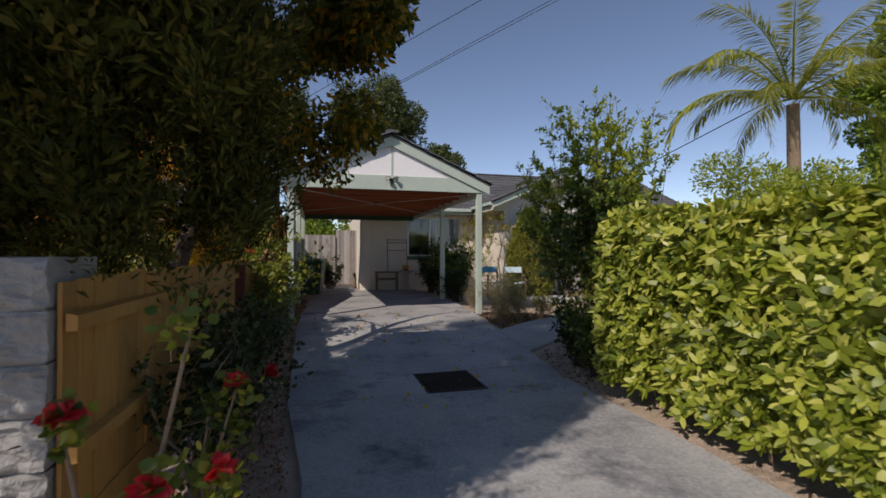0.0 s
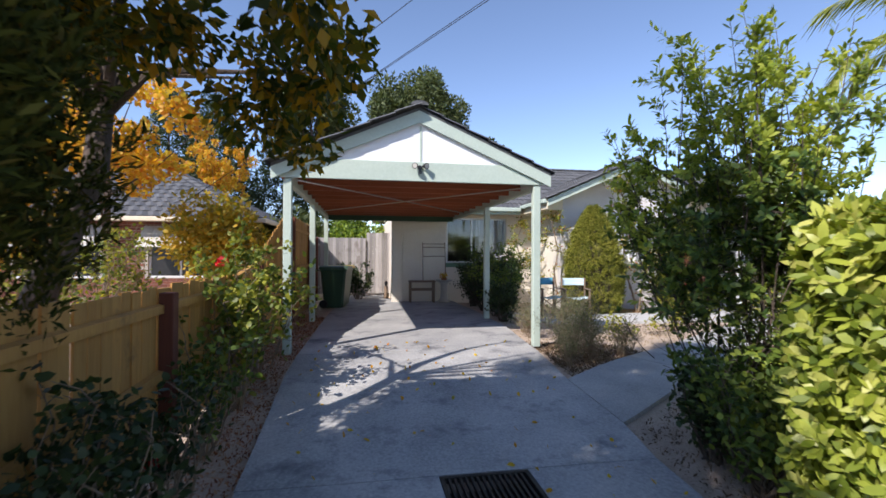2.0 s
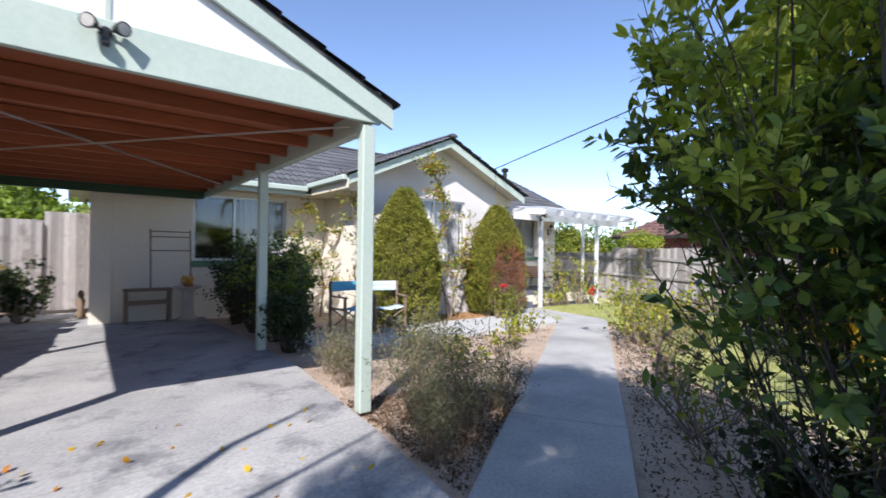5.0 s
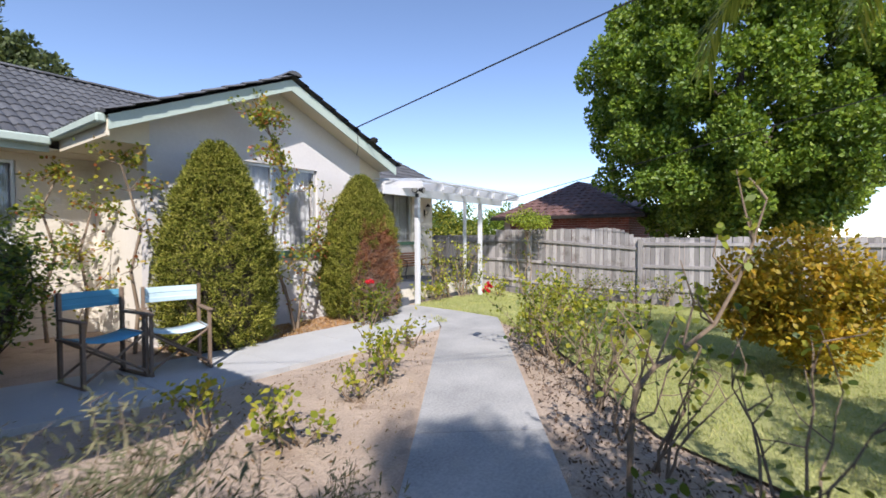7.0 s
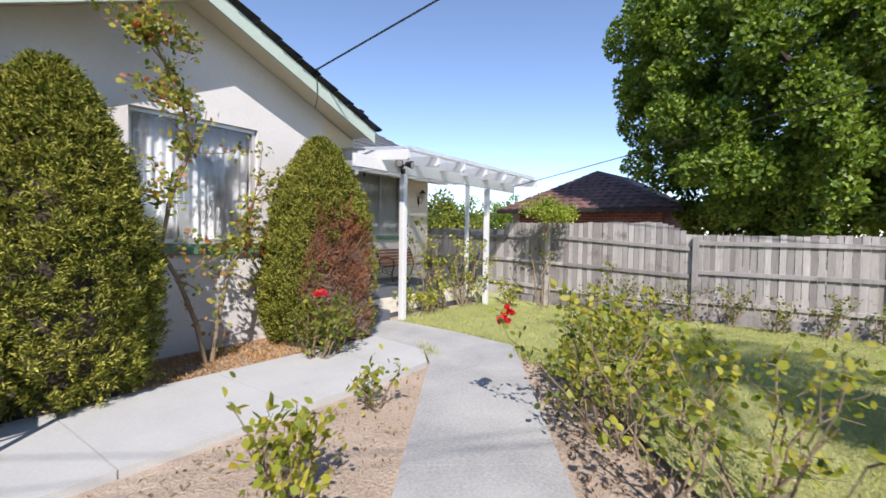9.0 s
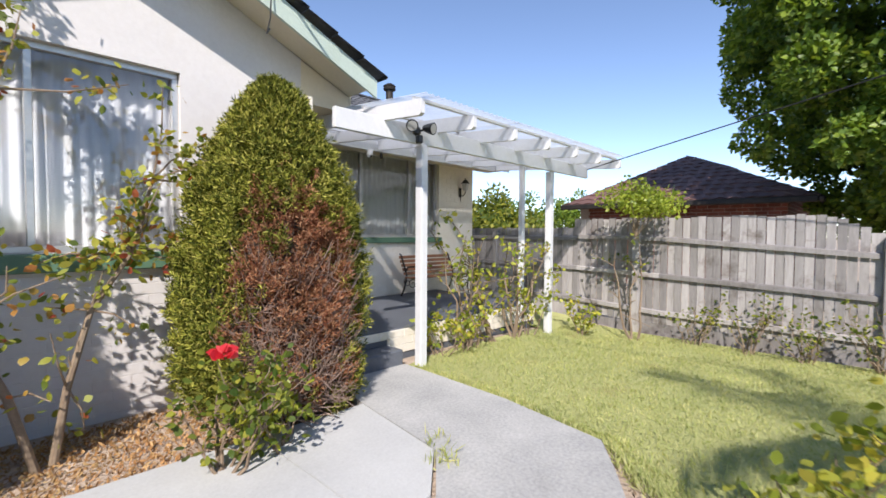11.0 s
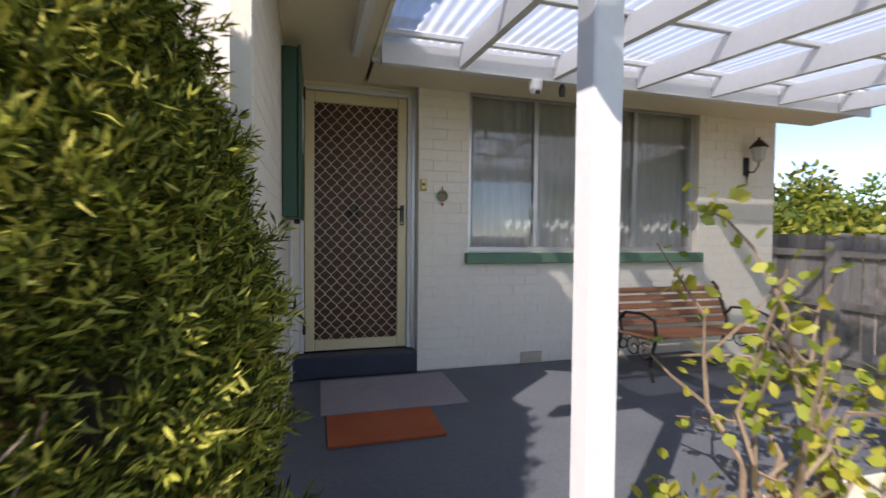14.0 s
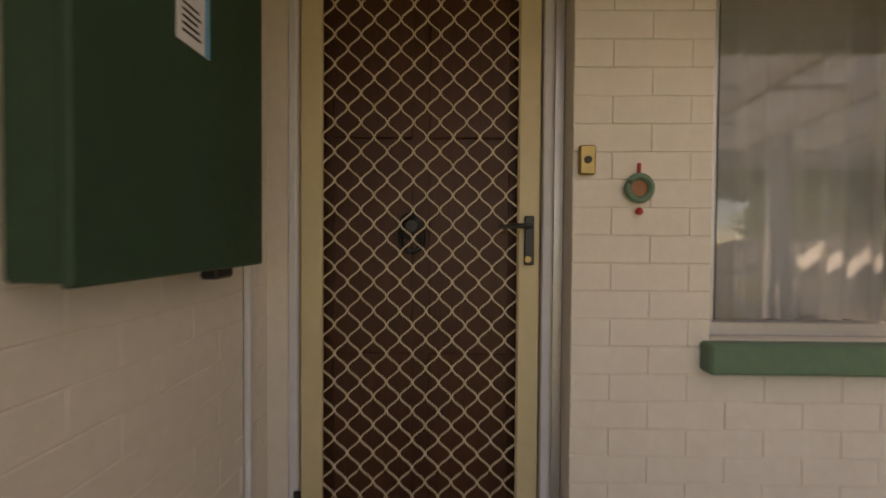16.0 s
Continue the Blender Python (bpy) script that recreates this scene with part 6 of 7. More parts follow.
brick_house(-16.0, -2.9, 16.3, 24.0, 2.42, ((-12.0, 20.1), (-6.3, 20.1), 4.45), ROOFTILE, "red brick neighbouring house with charcoal hip roof", ((-5.6, -3.9, 0.7, 2.1, 1), (-9.0, -6.8, 0.7, 2.1, 1)))
brick_house(19.6, 29.0, 10.6, 15.2, 2.15, ((22.7, 13.5), (26.0, 13.0), 3.78), BROWNTILE, "brick neighbouring house with brown tiled roof", (), STEEL)
brick_house(2.0, 9.0, 30.0, 36.0, 2.9, ((4.5, 33), (6.5, 33), 4.4), ROOFTILE, "far brick house behind the grey fence", ())
struct("neighbour_drive", B(-14, 11.5, -0.16, -3.0, 14.5, -0.02), PAVER, "pale concrete drive of the neighbouring house", "driveway")

# ---------------------------------------------------------------- rear fence, gate and pier
rf = tagged(new("fence_rear"), "weathered grey paling gate and fence", "fence", kind="structure")
rg = random.Random(77)
x = -1.0
while x < 1.34:
    zt = 1.95 + rg.uniform(-0.01, 0.01) if x < 0.5 else 2.12
    ob = part("paling", B(x, 17.3, 0.1, x + 0.1 - 0.004, 17.316, zt), GREYPALING, rf)
    ob.location.y = rg.uniform(-0.004, 0.004)
    x += 0.1
part("post", B(0.48, 17.23, 0.0, 0.57, 17.295, 1.9, bev=0.006), GREYPALING, rf)
part("rail", B(-1.0, 17.318, 0.5, 1.34, 17.36, 0.57), GREYPALING, rf)
part("rail", B(-1.0, 17.318, 1.6, 1.34, 17.36, 1.67), GREYPALING, rf)
paling_fence("fence_west_rear", -0.97, 15.0, 17.3, lambda y: 1.95, GREYPALING, GREYPALING, REDPOST, "shaded grey paling fence beside the house", 1, rails=(0.15, 0.5, 0.88), posts=(16.2,))
pier = tagged(new("block_pier"), "grey split-face block pier at the fence end", "pier", kind="structure")


def split_block(seed):
    """A concrete block with one rough split face to the street."""
    bm = bmesh.new()
    bmesh.ops.create_cube(bm, size=1.0)
    bmesh.ops.subdivide_edges(bm, edges=bm.edges[:], cuts=9, use_grid_fill=True)
    for v in bm.verts:
        edge = max(abs(v.co.x), abs(v.co.z)) > 0.48
        x, y, z = v.co.x * 0.415, v.co.y * 0.4, v.co.z * 0.188
        if v.co.y < -0.49:
            q = Vector((x * 14 + seed * 3.7, z * 14, seed))
            y += (0.012 if edge else -0.004) + 0.03 * noise.noise(q) + 0.016 * noise.noise(q * 2.7)
        v.co = (x, y, z)
    me = bpy.data.meshes.new("block")
    bm.to_mesh(me)
    bm.free()
    me.materials.append(GREYBLOCK)
    return me


for k in range(7):
    part("block", split_block(k + 1), None, pier, at=pose(-1.185, 2.2, -0.005 + 0.2 * k))
part("mortar_core", B(-1.38, 2.022, -0.1, -0.99, 2.39, 1.27), MORTAR, pier)

# ---------------------------------------------------------------- drain
gr = thing("drain_grate", "rusty dark steel drain grate set in the driveway", "drain")
zg = ground_z(1.4, 4.9)
part("pit", B(1.072, 4.502, zg - 0.2, 1.738, 5.258, zg - 0.042), BLACK, gr)
f = Soup()
for lo, hi in (((1.074, 4.504), (1.736, 4.535)), ((1.074, 5.225), (1.736, 5.256)), ((1.074, 4.535), (1.105, 5.225)), ((1.705, 4.535), (1.736, 5.225))):
    f.box((*lo, zg - 0.041), (*hi, zg + 0.006), 0.003)
part("frame", f, STEEL, gr)
barm = B(-0.009, -0.345, -0.018, 0.009, 0.345, 0.012, bev=0.002).mesh("bar", STEEL)
for k in range(14):
    part("bar", barm, None, gr, at=pose(1.14 + k * 0.0408, 4.88, zg - 0.012))
for y in (4.75, 5.0):
    part("cross_bar", B(1.105, y - 0.008, zg - 0.035, 1.705, y + 0.008, zg - 0.031), STEEL, gr)


# ---------------------------------------------------------------- entry door
door = tagged(new("door_1"), "cream security screen door over a brown timber door", "door", kind="structure")
x0, x1, z0, z1 = DOOR
fr = Soup()
for lo, hi in (((x0, DOOR_Y - 0.01, z0), (x0 + 0.03, DOOR_Y + 0.12, z1)), ((x1 - 0.03, DOOR_Y - 0.01, z0), (x1, DOOR_Y + 0.12, z1)), ((x0 + 0.03, DOOR_Y - 0.01, z1 - 0.03), (x1 - 0.03, DOOR_Y + 0.12, z1))):
    fr.box(lo, hi, 0.004)
part("door_jamb", fr, WHITE, door, "white door jamb")
a0, a1, b0, b1 = x0 + 0.034, x1 - 0.034, z0 + 0.008, z1 - 0.034
sf = Soup()
for lo, hi in (((a0, DOOR_Y + 0.01, b0), (a0 + 0.075, DOOR_Y + 0.04, b1)), ((a1 - 0.075, DOOR_Y + 0.01, b0), (a1, DOOR_Y + 0.04, b1)), ((a0 + 0.075, DOOR_Y + 0.01, b0), (a1 - 0.075, DOOR_Y + 0.04, b0 + 0.085)), ((a0 + 0.075, DOOR_Y + 0.01, b1 - 0.085), (a1 - 0.075, DOOR_Y + 0.04, b1))):
    sf.box(lo, hi, 0.006)
scr = part("screen_frame", sf, CREAMMETAL, door, "cream metal screen frame")
gx0, gx1, gz0, gz1 = a0 + 0.07, a1 - 0.07, b0 + 0.08, b1 - 0.08
pw, ph = 0.0447, 0.0985
ns = 15
for sgn in (1, -1):
    pts = []
    n = 160
    for k in range(n + 1):
        z = gz0 + (gz1 - gz0) * k / n
        q = (z / ph) % 1.0
        pts.append((sgn * 0.5 * pw * math.cos(2 * math.pi * q) * 0.97, 0, z))
    me = Soup().tube(pts, 0.0032, 4, False).mesh("grille_strand", GRILLE)
    for j in range(ns):
        if (j % 2 == 0) == (sgn > 0):
            part("grille_strand", me, None, scr, at=pose(gx0 + (gx1 - gx0) * (j + 0.5) / ns, DOOR_Y + 0.022, 0))
part("insect_mesh_edge", B(gx0, DOOR_Y + 0.03, gz0, gx0 + 0.006, DOOR_Y + 0.036, gz1), BLACK, scr)
leaf = Soup()
leaf.box((x0 + 0.03, DOOR_Y + 0.09, z0), (x1 - 0.03, DOOR_Y + 0.13, z1 - 0.03), 0.003)
for k in range(2):
    for j in range(3):
        leaf.box((x0 + 0.13 + 0.34 * k, DOOR_Y + 0.078, z0 + 0.18 + 0.64 * j), (x0 + 0.41 + 0.34 * k, DOOR_Y + 0.091, z0 + 0.7 + 0.64 * j), 0.012)
lf = part("timber_leaf", leaf, DOORWOOD, door, "brown panelled timber door leaf")
kn = Soup().lathe([(0.0, 0.0), (0.045, 0.004), (0.05, 0.02), (0.02, 0.035), (0.0, 0.036)], n=14)
part("knocker", kn, BLACK, door, "black door knocker", at=pose(9.95, DOOR_Y + 0.075, 1.62, 90))
part("knocker_ring", Soup().tube([(9.95 + 0.04 * math.cos(q * 0.45), DOOR_Y + 0.055, 1.58 + 0.05 * math.sin(q * 0.45)) for q in range(15)], 0.008, 6), BLACK, door)
hd = part("handle_plate", B(x1 - 0.088, DOOR_Y - 0.004, 1.49, x1 - 0.056, DOOR_Y + 0.011, 1.655, bev=0.006), BLACK, door, "black handle plate")
part("lever", Soup().tube([(x1 - 0.078, DOOR_Y, 1.62), (x1 - 0.078, DOOR_Y - 0.045, 1.62), (x1 - 0.115, DOOR_Y - 0.05, 1.62), (x1 - 0.18, DOOR_Y - 0.045, 1.615)], [0.01, 0.01, 0.009, 0.007], 8), BLACK, hd)
part("key_cylinder", Soup().lathe([(0.011, 0), (0.011, 0.012), (0.0, 0.0121)], n=10), BRASS, hd, at=pose(x1 - 0.078, DOOR_Y - 0.004, 1.51, 90))
for z in (0.62, 2.45):
    part("hinge", B(x0 + 0.02, DOOR_Y - 0.016, z, x0 + 0.044, DOOR_Y - 0.008, z + 0.1, bev=0.003), BLACK, door)
struct("door_lintel", B(9.47, DOOR_Y - 0.02, DOOR[3] + 0.002, 10.458, DOOR_Y - 0.002, WALL_TOP - 0.06, bev=0.003), EAVE, "cream board above the door", "trim")
struct("door_trim", B(10.425, DOOR_Y - 0.012, 0.48, 10.457, DOOR_Y - 0.002, 2.57, bev=0.002), ALUMINIUM, "grey metal trim beside the door", "trim")

# ---------------------------------------------------------------- things at the entry
mb = thing("meter_box", "dark green electricity meter box on the cream wall", "meter box")
part("body", B(9.472, 14.30, 1.51, 9.56, 14.90, 2.50, bev=0.006), GREEN, mb)
part("lid", B(9.561, 14.29, 1.505, 9.578, 14.905, 2.51, bev=0.004), GREEN, mb)
part("latch", B(9.52, 14.70, 1.48, 9.56, 14.78, 1.508, bev=0.006), BLACK, mb)
nt_ = thing("notice_card", "white card notice with blue edge on the meter box", "notice")
part("card", B(9.58, 14.52, 1.94, 9.583, 14.63, 2.28), PAPER, nt_)
part("printed_edge", B(9.5832, 14.612, 1.94, 9.5842, 14.63, 2.28), BLUEINK, nt_)
for k in range(5):
    part("text_bar", B(9.5832, 14.535, 1.96 + 0.013 * k, 9.5838, 14.598 - 0.006 * (k % 3), 1.965 + 0.013 * k), STEEL, nt_)
struct("conduit", B(9.472, 15.02, 0.31, 9.492, 15.045, 1.52, bev=0.004), WHITE, "white conduit down the corner", "conduit")

bell = thing("door_bell", "small yellowed door bell button on the brick wall", "door bell")
part("body", B(10.475, ENTRY_Y - 0.022, 1.775, 10.525, ENTRY_Y - 0.001, 1.865, bev=0.006), BRASS, bell)
part("button", Soup().lathe([(0.012, 0), (0.011, 0.006), (0, 0.007)], n=12), BLACK, bell, at=pose(10.5, ENTRY_Y - 0.022, 1.82, 90))
wr = thing("wreath", "small green ring ornament with red beads on the wall", "ornament")
part("ring", Soup().tube([(10.66 + 0.036 * math.cos(q * 2 * math.pi / 20), ENTRY_Y - 0.014, 1.735 + 0.036 * math.sin(q * 2 * math.pi / 20)) for q in range(21)], 0.011, 7, False), SILL, wr)
part("plate", Soup().lathe([(0.028, 0), (0.026, 0.006), (0, 0.007)], n=14), CLAY, wr, at=pose(10.66, ENTRY_Y - 0.006, 1.735, 90))
part("bead", Soup().lathe([(0.002, -0.012), (0.011, -0.006), (0.012, 0.002), (0.006, 0.01), (0.001, 0.012)], (10.66, ENTRY_Y - 0.014, 1.665), 10), REDPAINT, wr)
part("hook", B(10.657, ENTRY_Y - 0.016, 1.782, 10.663, ENTRY_Y - 0.001, 1.812), REDPAINT, wr)
vt = thing("air_vent", "cream louvred air vent low in the brick wall", "vent")
part("backing", B(11.385, ENTRY_Y - 0.004, 0.30, 11.585, ENTRY_Y - 0.001, 0.395), BLACK, vt)
for k in range(7):
    part("slat", B(11.385, ENTRY_Y - 0.011, 0.303 + 0.0135 * k, 11.585, ENTRY_Y - 0.005, 0.310 + 0.0135 * k), EAVE, vt)

m1 = thing("door_mat", "grey ribbed door mat on the porch", "mat")
part("pad", B(9.69, 14.32, 0.301, 10.64, 14.98, 0.313, bev=0.004), MATGREY, m1)
ribm = B(-0.46, -0.006, 0, 0.46, 0.006, 0.004).mesh("rib", MATGREY)
for k in range(26):
    part("rib", ribm, None, m1, at=pose(10.165, 14.345 + k * 0.0244, 0.3132))
m2 = thing("door_mat", "rust-red coir mat on the porch", "mat")
part("pad", B(9.72, 13.88, 0.301, 10.36, 14.29, 0.318, bev=0.006), MATRUST, m2)


def lantern():
    t = thing("wall_lantern", "dark bronze carriage lantern on the cream wall", "wall lamp")
    x, y = 13.84, ENTRY_Y
    part("backplate", B(x - 0.035, y - 0.014, 2.04, x + 0.035, y - 0.001, 2.22, bev=0.005), STEEL, t)
    part("arm", Soup().tube([(x, y - 0.012, 2.08), (x, y - 0.09, 2.06), (x, y - 0.14, 2.12), (x, y - 0.14, 2.16)], 0.008, 7), STEEL, t)
    part("tail", Soup().tube([(x, y - 0.02, 2.05), (x, y - 0.02, 1.96)], [0.012, 0.004], 7), STEEL, t)
    part("cage", Soup().lathe([(0.03, 0.0), (0.05, 0.02), (0.068, 0.13), (0.074, 0.135)], (x, y - 0.14, 2.16), 6), STONE, t, "frosted lantern glass")
    part("roof", Soup().lathe([(0.085, 0.0), (0.08, 0.01), (0.03, 0.07), (0.012, 0.075), (0.012, 0.1), (0.0, 0.101)], (x, y - 0.14, 2.296), 10), STEEL, t)


lantern()


def floodlight(at, label, down=0.35):
    """A twin-head sensor floodlight on a base."""
    t = thing("floodlight", label, "floodlight", at=at)
    part("base", Soup().lathe([(0.045, 0), (0.045, 0.025), (0.03, 0.04), (0, 0.041)], n=14), BLACK, t, at=pose(0, 0, 0, 90))
    for sg in (-1, 1):
        hd_ = part("lamp_head", Soup().lathe([(0.012, -0.07), (0.03, -0.065), (0.045, -0.02), (0.058, 0.03), (0.06, 0.045), (0.05, 0.046), (0.0, 0.035)], n=16), BLACK, t, at=pose(sg * 0.095, -0.1, 0.02, 100, 0, sg * 28))
        part("lens", Soup().lathe([(0.048, 0.047), (0.0, 0.05)], n=16), STONE, hd_)
        part("arm", Soup().tube([(sg * 0.02, -0.03, 0), (sg * 0.06, -0.06, 0.01), (sg * 0.09, -0.08, 0.02)], 0.011, 7), BLACK, t)
    part("sensor", B(-0.03, -0.1, -0.13, 0.03, -0.035, -0.05, bev=0.012), BLACK, t)


floodlight(pose(1.30, CY0 - 0.061, 2.66) @ Matrix.Scale(0.72, 4), "twin-head floodlight on the carport beam")
floodlight(pose(10.28, 12.549, 2.34, 0, 0, -15), "black twin-head floodlight on the pergola beam")
cd = thing("dome_camera", "white dome security camera under the ledger", "camera unit")
part("base", Soup().lathe([(0.05, 0.0), (0.05, 0.02), (0.0, 0.021)], (11.15, 14.43, 2.479), 16), WHITE, cd)
part("dome", Soup().lathe([(0.0, -0.075), (0.028, -0.068), (0.045, -0.04), (0.048, 0.0)], (11.15, 14.43, 2.479), 16), WHITE, cd)
part("eye", Soup().lathe([(0.0, -0.022), (0.016, -0.018), (0.018, 0.0)], (11.15, 14.40, 2.425), 12), BLACK, cd)
s2 = thing("sensor_lamp", "small dark spotlight under the ledger", "spotlight")
part("body", Soup().lathe([(0.0, -0.09), (0.02, -0.085), (0.024, -0.03), (0.01, 0.0)], (11.36, 14.43, 2.499), 12), STEEL, s2)


def bench():
    t = thing("garden_bench", "brown slatted bench with cast iron scroll ends", "bench", at=pose(12.7, 14.6, 0.301) @ Matrix.Diagonal((1.0, 1.0, 0.84, 1.0)))
    for sg in (-1, 1):
        x = sg * 0.56
        e = part("iron_end", Soup().tube([(x, -0.24, 0.0), (x, -0.2, 0.12), (x, -0.23, 0.3), (x, -0.26, 0.4), (x, -0.24, 0.56), (x, -0.1, 0.6), (x, 0.1, 0.58), (x, 0.16, 0.5)], [0.014] * 8, 7), STEEL, t)
        part("rear_leg", Soup().tube([(x, 0.27, 0.0), (x, 0.2, 0.14), (x, 0.14, 0.38), (x, 0.2, 0.6), (x, 0.28, 0.8), (x, 0.31, 0.83)], 0.015, 7), STEEL, e)
        part("seat_rail", Soup().tube([(x, -0.25, 0.39), (x, 0.0, 0.37), (x, 0.15, 0.38)], 0.013, 7), STEEL, e)
        for k in range(3):
            cx_, cz_ = -0.14 + 0.13 * k, 0.24 + 0.02 * k
            part("scroll", Soup().tube([(x, cx_ + (0.02 + 0.007 * q) * math.cos(q * 0.7), cz_ + (0.02 + 0.007 * q) * math.sin(q * 0.7)) for q in range(13)], 0.007, 6, False), STEEL, e)
    for k in range(6):
        part("seat_slat", B(-0.6, -0.26 + 0.07 * k, 0.395 - 0.006 * k, 0.6, -0.205 + 0.07 * k, 0.418 - 0.006 * k, bev=0.004), BENCHWOOD, t)
    for k in range(5):
        y, z = 0.165 + 0.028 * k, 0.45 + 0.078 * k
        m = pose(0, y, z, -18)
        part("back_slat", Soup().box((-0.6, -0.011, -0.029), (0.6, 0.011, 0.029), 0.004, m), BENCHWOOD, t)


bench()


def director_chair(at, canvas, label):
    t = thing("director_chair", label, "chair", at=at, group="chairs on the paving")
    w, d = 0.27, 0.21
    for sx in (-1, 1):
        for sy in (-1, 1):
            part("post", B(sx * w - 0.016, sy * d - 0.024, 0.03, sx * w + 0.016, sy * d + 0.024, 0.62 if sy < 0 else 0.88, bev=0.004), CHAIRWOOD, t)
        part("foot_rail", B(sx * w - 0.017, -0.26, 0.0, sx * w + 0.017, 0.26, 0.03, bev=0.004), CHAIRWOOD, t)
        part("arm", B(sx * w - 0.028, -0.26, 0.621, sx * w + 0.028, 0.185, 0.643, bev=0.006), CHAIRWOOD, t)
        part("seat_bar", B(sx * w - 0.03, -0.23, 0.425, sx * w - 0.004 if sx > 0 else sx * w + 0.03, 0.23, 0.45, bev=0.004), CHAIRWOOD, t)
    for sy, o in ((-1, 0.0), (1, 0.0)):
        for sg in (-1, 1):
            y = sy * d + sg * 0.012
            part("cross_leg", Soup().tube([(-sg * w, y, 0.06), (sg * w, y, 0.43)], 0.013, 6), CHAIRWOOD, t)
    vs, fs = [], []
    for i in range(9):
        u = -w + 2 * w * i / 8
        for y in (-0.2, 0.0, 0.2):
            vs.append((u, y, 0.455 - 0.045 * (1 - (u / w) ** 2)))
    fs = [(3 * i + j, 3 * i + 3 + j, 3 * i + 4 + j, 3 * i + 1 + j) for i in range(8) for j in range(2)]
    so = part("seat", Soup().add(vs, fs), canvas, t, smooth=True)
    vs = []
    for i in range(9):
        u = -w - 0.02 + 2 * (w + 0.02) * i / 8
        for z in (0.7, 0.745, 0.75, 0.8, 0.805, 0.865):
            vs.append((u, d + 0.03 + 0.03 * (1 - (u / w) ** 2) - (0.006 if z in (0.745, 0.805) else 0), z))
    fs = [(6 * i + j, 6 * i + 6 + j, 6 * i + 7 + j, 6 * i + 1 + j) for i in range(8) for j in range(5)]
    bo = part("backrest", Soup().add(vs, fs), canvas, t)
    for o in (so, bo):
        md = o.modifiers.new("thickness", "SOLIDIFY")
        md.thickness = 0.006


director_chair(pose(5.36, 11.86, 0.008, 0, 0, -12), SKYCANVAS, "folding director chair with pale blue canvas")
director_chair(pose(4.72, 11.92, 0.02, 0, 0, 8), SHADECANVAS, "folding director chair, shade put into its blue canvas")


def wheelie_bin(at, lid, label):
    t = thing("wheelie_bin", label, "bin", at=at, group="bins beside the fence")
    s = Soup()
    rings = []
    for z, a, b in ((0.0, 0.2, 0.22), (0.05, 0.22, 0.24), (0.9, 0.27, 0.32), (0.93, 0.29, 0.34), (0.98, 0.29, 0.34)):
        rings.append([(sx * (a - c) if k else sx * a, sy * b if k else sy * (b - c), z) for sx, sy, order in ((1, 1, (0, 1)), (-1, 1, (1, 0)), (-1, -1, (0, 1)), (1, -1, (1, 0))) for k in order for c in (0.05,)])
    vs = [p for r in rings for p in r]
    fs = [(8 * i + k, 8 * i + (k + 1) % 8, 8 * i + 8 + (k + 1) % 8, 8 * i + 8 + k) for i in range(4) for k in range(8)] + [tuple(range(8))[::-1], tuple(range(32, 40))]
    part("body", s.add(vs, fs), BINGREEN, t)
    part("lid", Soup().prism([(-0.3, 0.985), (0.3, 0.985), (0.29, 1.03), (0.2, 1.055), (-0.2, 1.055), (-0.29, 1.03)], -0.38, 0.34), lid, t)
    part("handle", Soup().tube([(-0.22, 0.35, 0.94), (-0.22, 0.41, 0.96), (0.22, 0.41, 0.96), (0.22, 0.35, 0.94)], 0.014, 7), BLACK, t)
    for sx in (-1, 1):
        part("wheel", Soup().tube([(sx * 0.2, 0.24, 0.1), (sx * 0.26, 0.24, 0.1)], 0.1, 14), BLACK, t)


wheelie_bin(pose(-0.2, 13.95, 0.06, 0, 0, 80), BINGREEN, "dark green wheelie bin beside the fence")
wheelie_bin(pose(-0.15, 14.7, 0.05, 0, 0, 80), BINYELLOW, "green wheelie bin with yellow lid")

# objects at the carport wall
tr = thing("trellis_frame", "thin timber frame leaning on the carport wall", "frame")
for a in (2.2, 2.86):
    part("upright", Soup().tube([(a, 14.98, 0.66), (a, 15.13, 1.76)], 0.014, 6), CHAIRWOOD, tr)
for z, y in ((1.72, 15.12), (1.62, 15.1), (1.36, 15.065)):
    part("rung", Soup().tube([(2.2, y - 0.01, z), (2.86, y - 0.01, z)], 0.011, 6), CHAIRWOOD, tr)
bx = thing("timber_bench", "low dark timber bench at the carport wall", "bench")
part("top", B(1.78, 14.78, 0.62, 2.54, 15.1, 0.66, bev=0.006), CHAIRWOOD, bx)
part("rail", B(1.8, 14.8, 0.38, 2.52, 14.83, 0.46, bev=0.004), CHAIRWOOD, bx)
for a in (1.8, 2.47):
    for b in (14.79, 15.03):
        part("leg", B(a, b, 0.04, a + 0.05, b + 0.05, 0.618, bev=0.004), CHAIRWOOD, bx)
pd = thing("pedestal", "pale stone pedestal with shallow bowl", "bird bath")
part("shaft", Soup().lathe([(0.17, 0.0), (0.17, 0.05), (0.11, 0.1), (0.095, 0.3), (0.1, 0.52), (0.14, 0.57)], (2.8, 14.9, 0.04), 18), STONE, pd, smooth=True)
part("bowl", Soup().lathe([(0.14, 0.572), (0.24, 0.62), (0.25, 0.645), (0.23, 0.645), (0.1, 0.6), (0.0, 0.598)], (2.8, 14.9, 0.04), 20), STONE, pd, smooth=True)
pl = thing("potted_plant", "small orange-leaved plant in a clay pot", "plant")
part("pot", Soup().lathe([(0.06, 0.0), (0.09, 0.09), (0.1, 0.095), (0.085, 0.095), (0.0, 0.08)], (2.8, 14.9, 0.645), 14), CLAY, pl)
rr = np.random.default_rng(5)
P = np.array((2.8, 14.9, 0.76)) + rr.normal(0, 0.04, (60, 3))
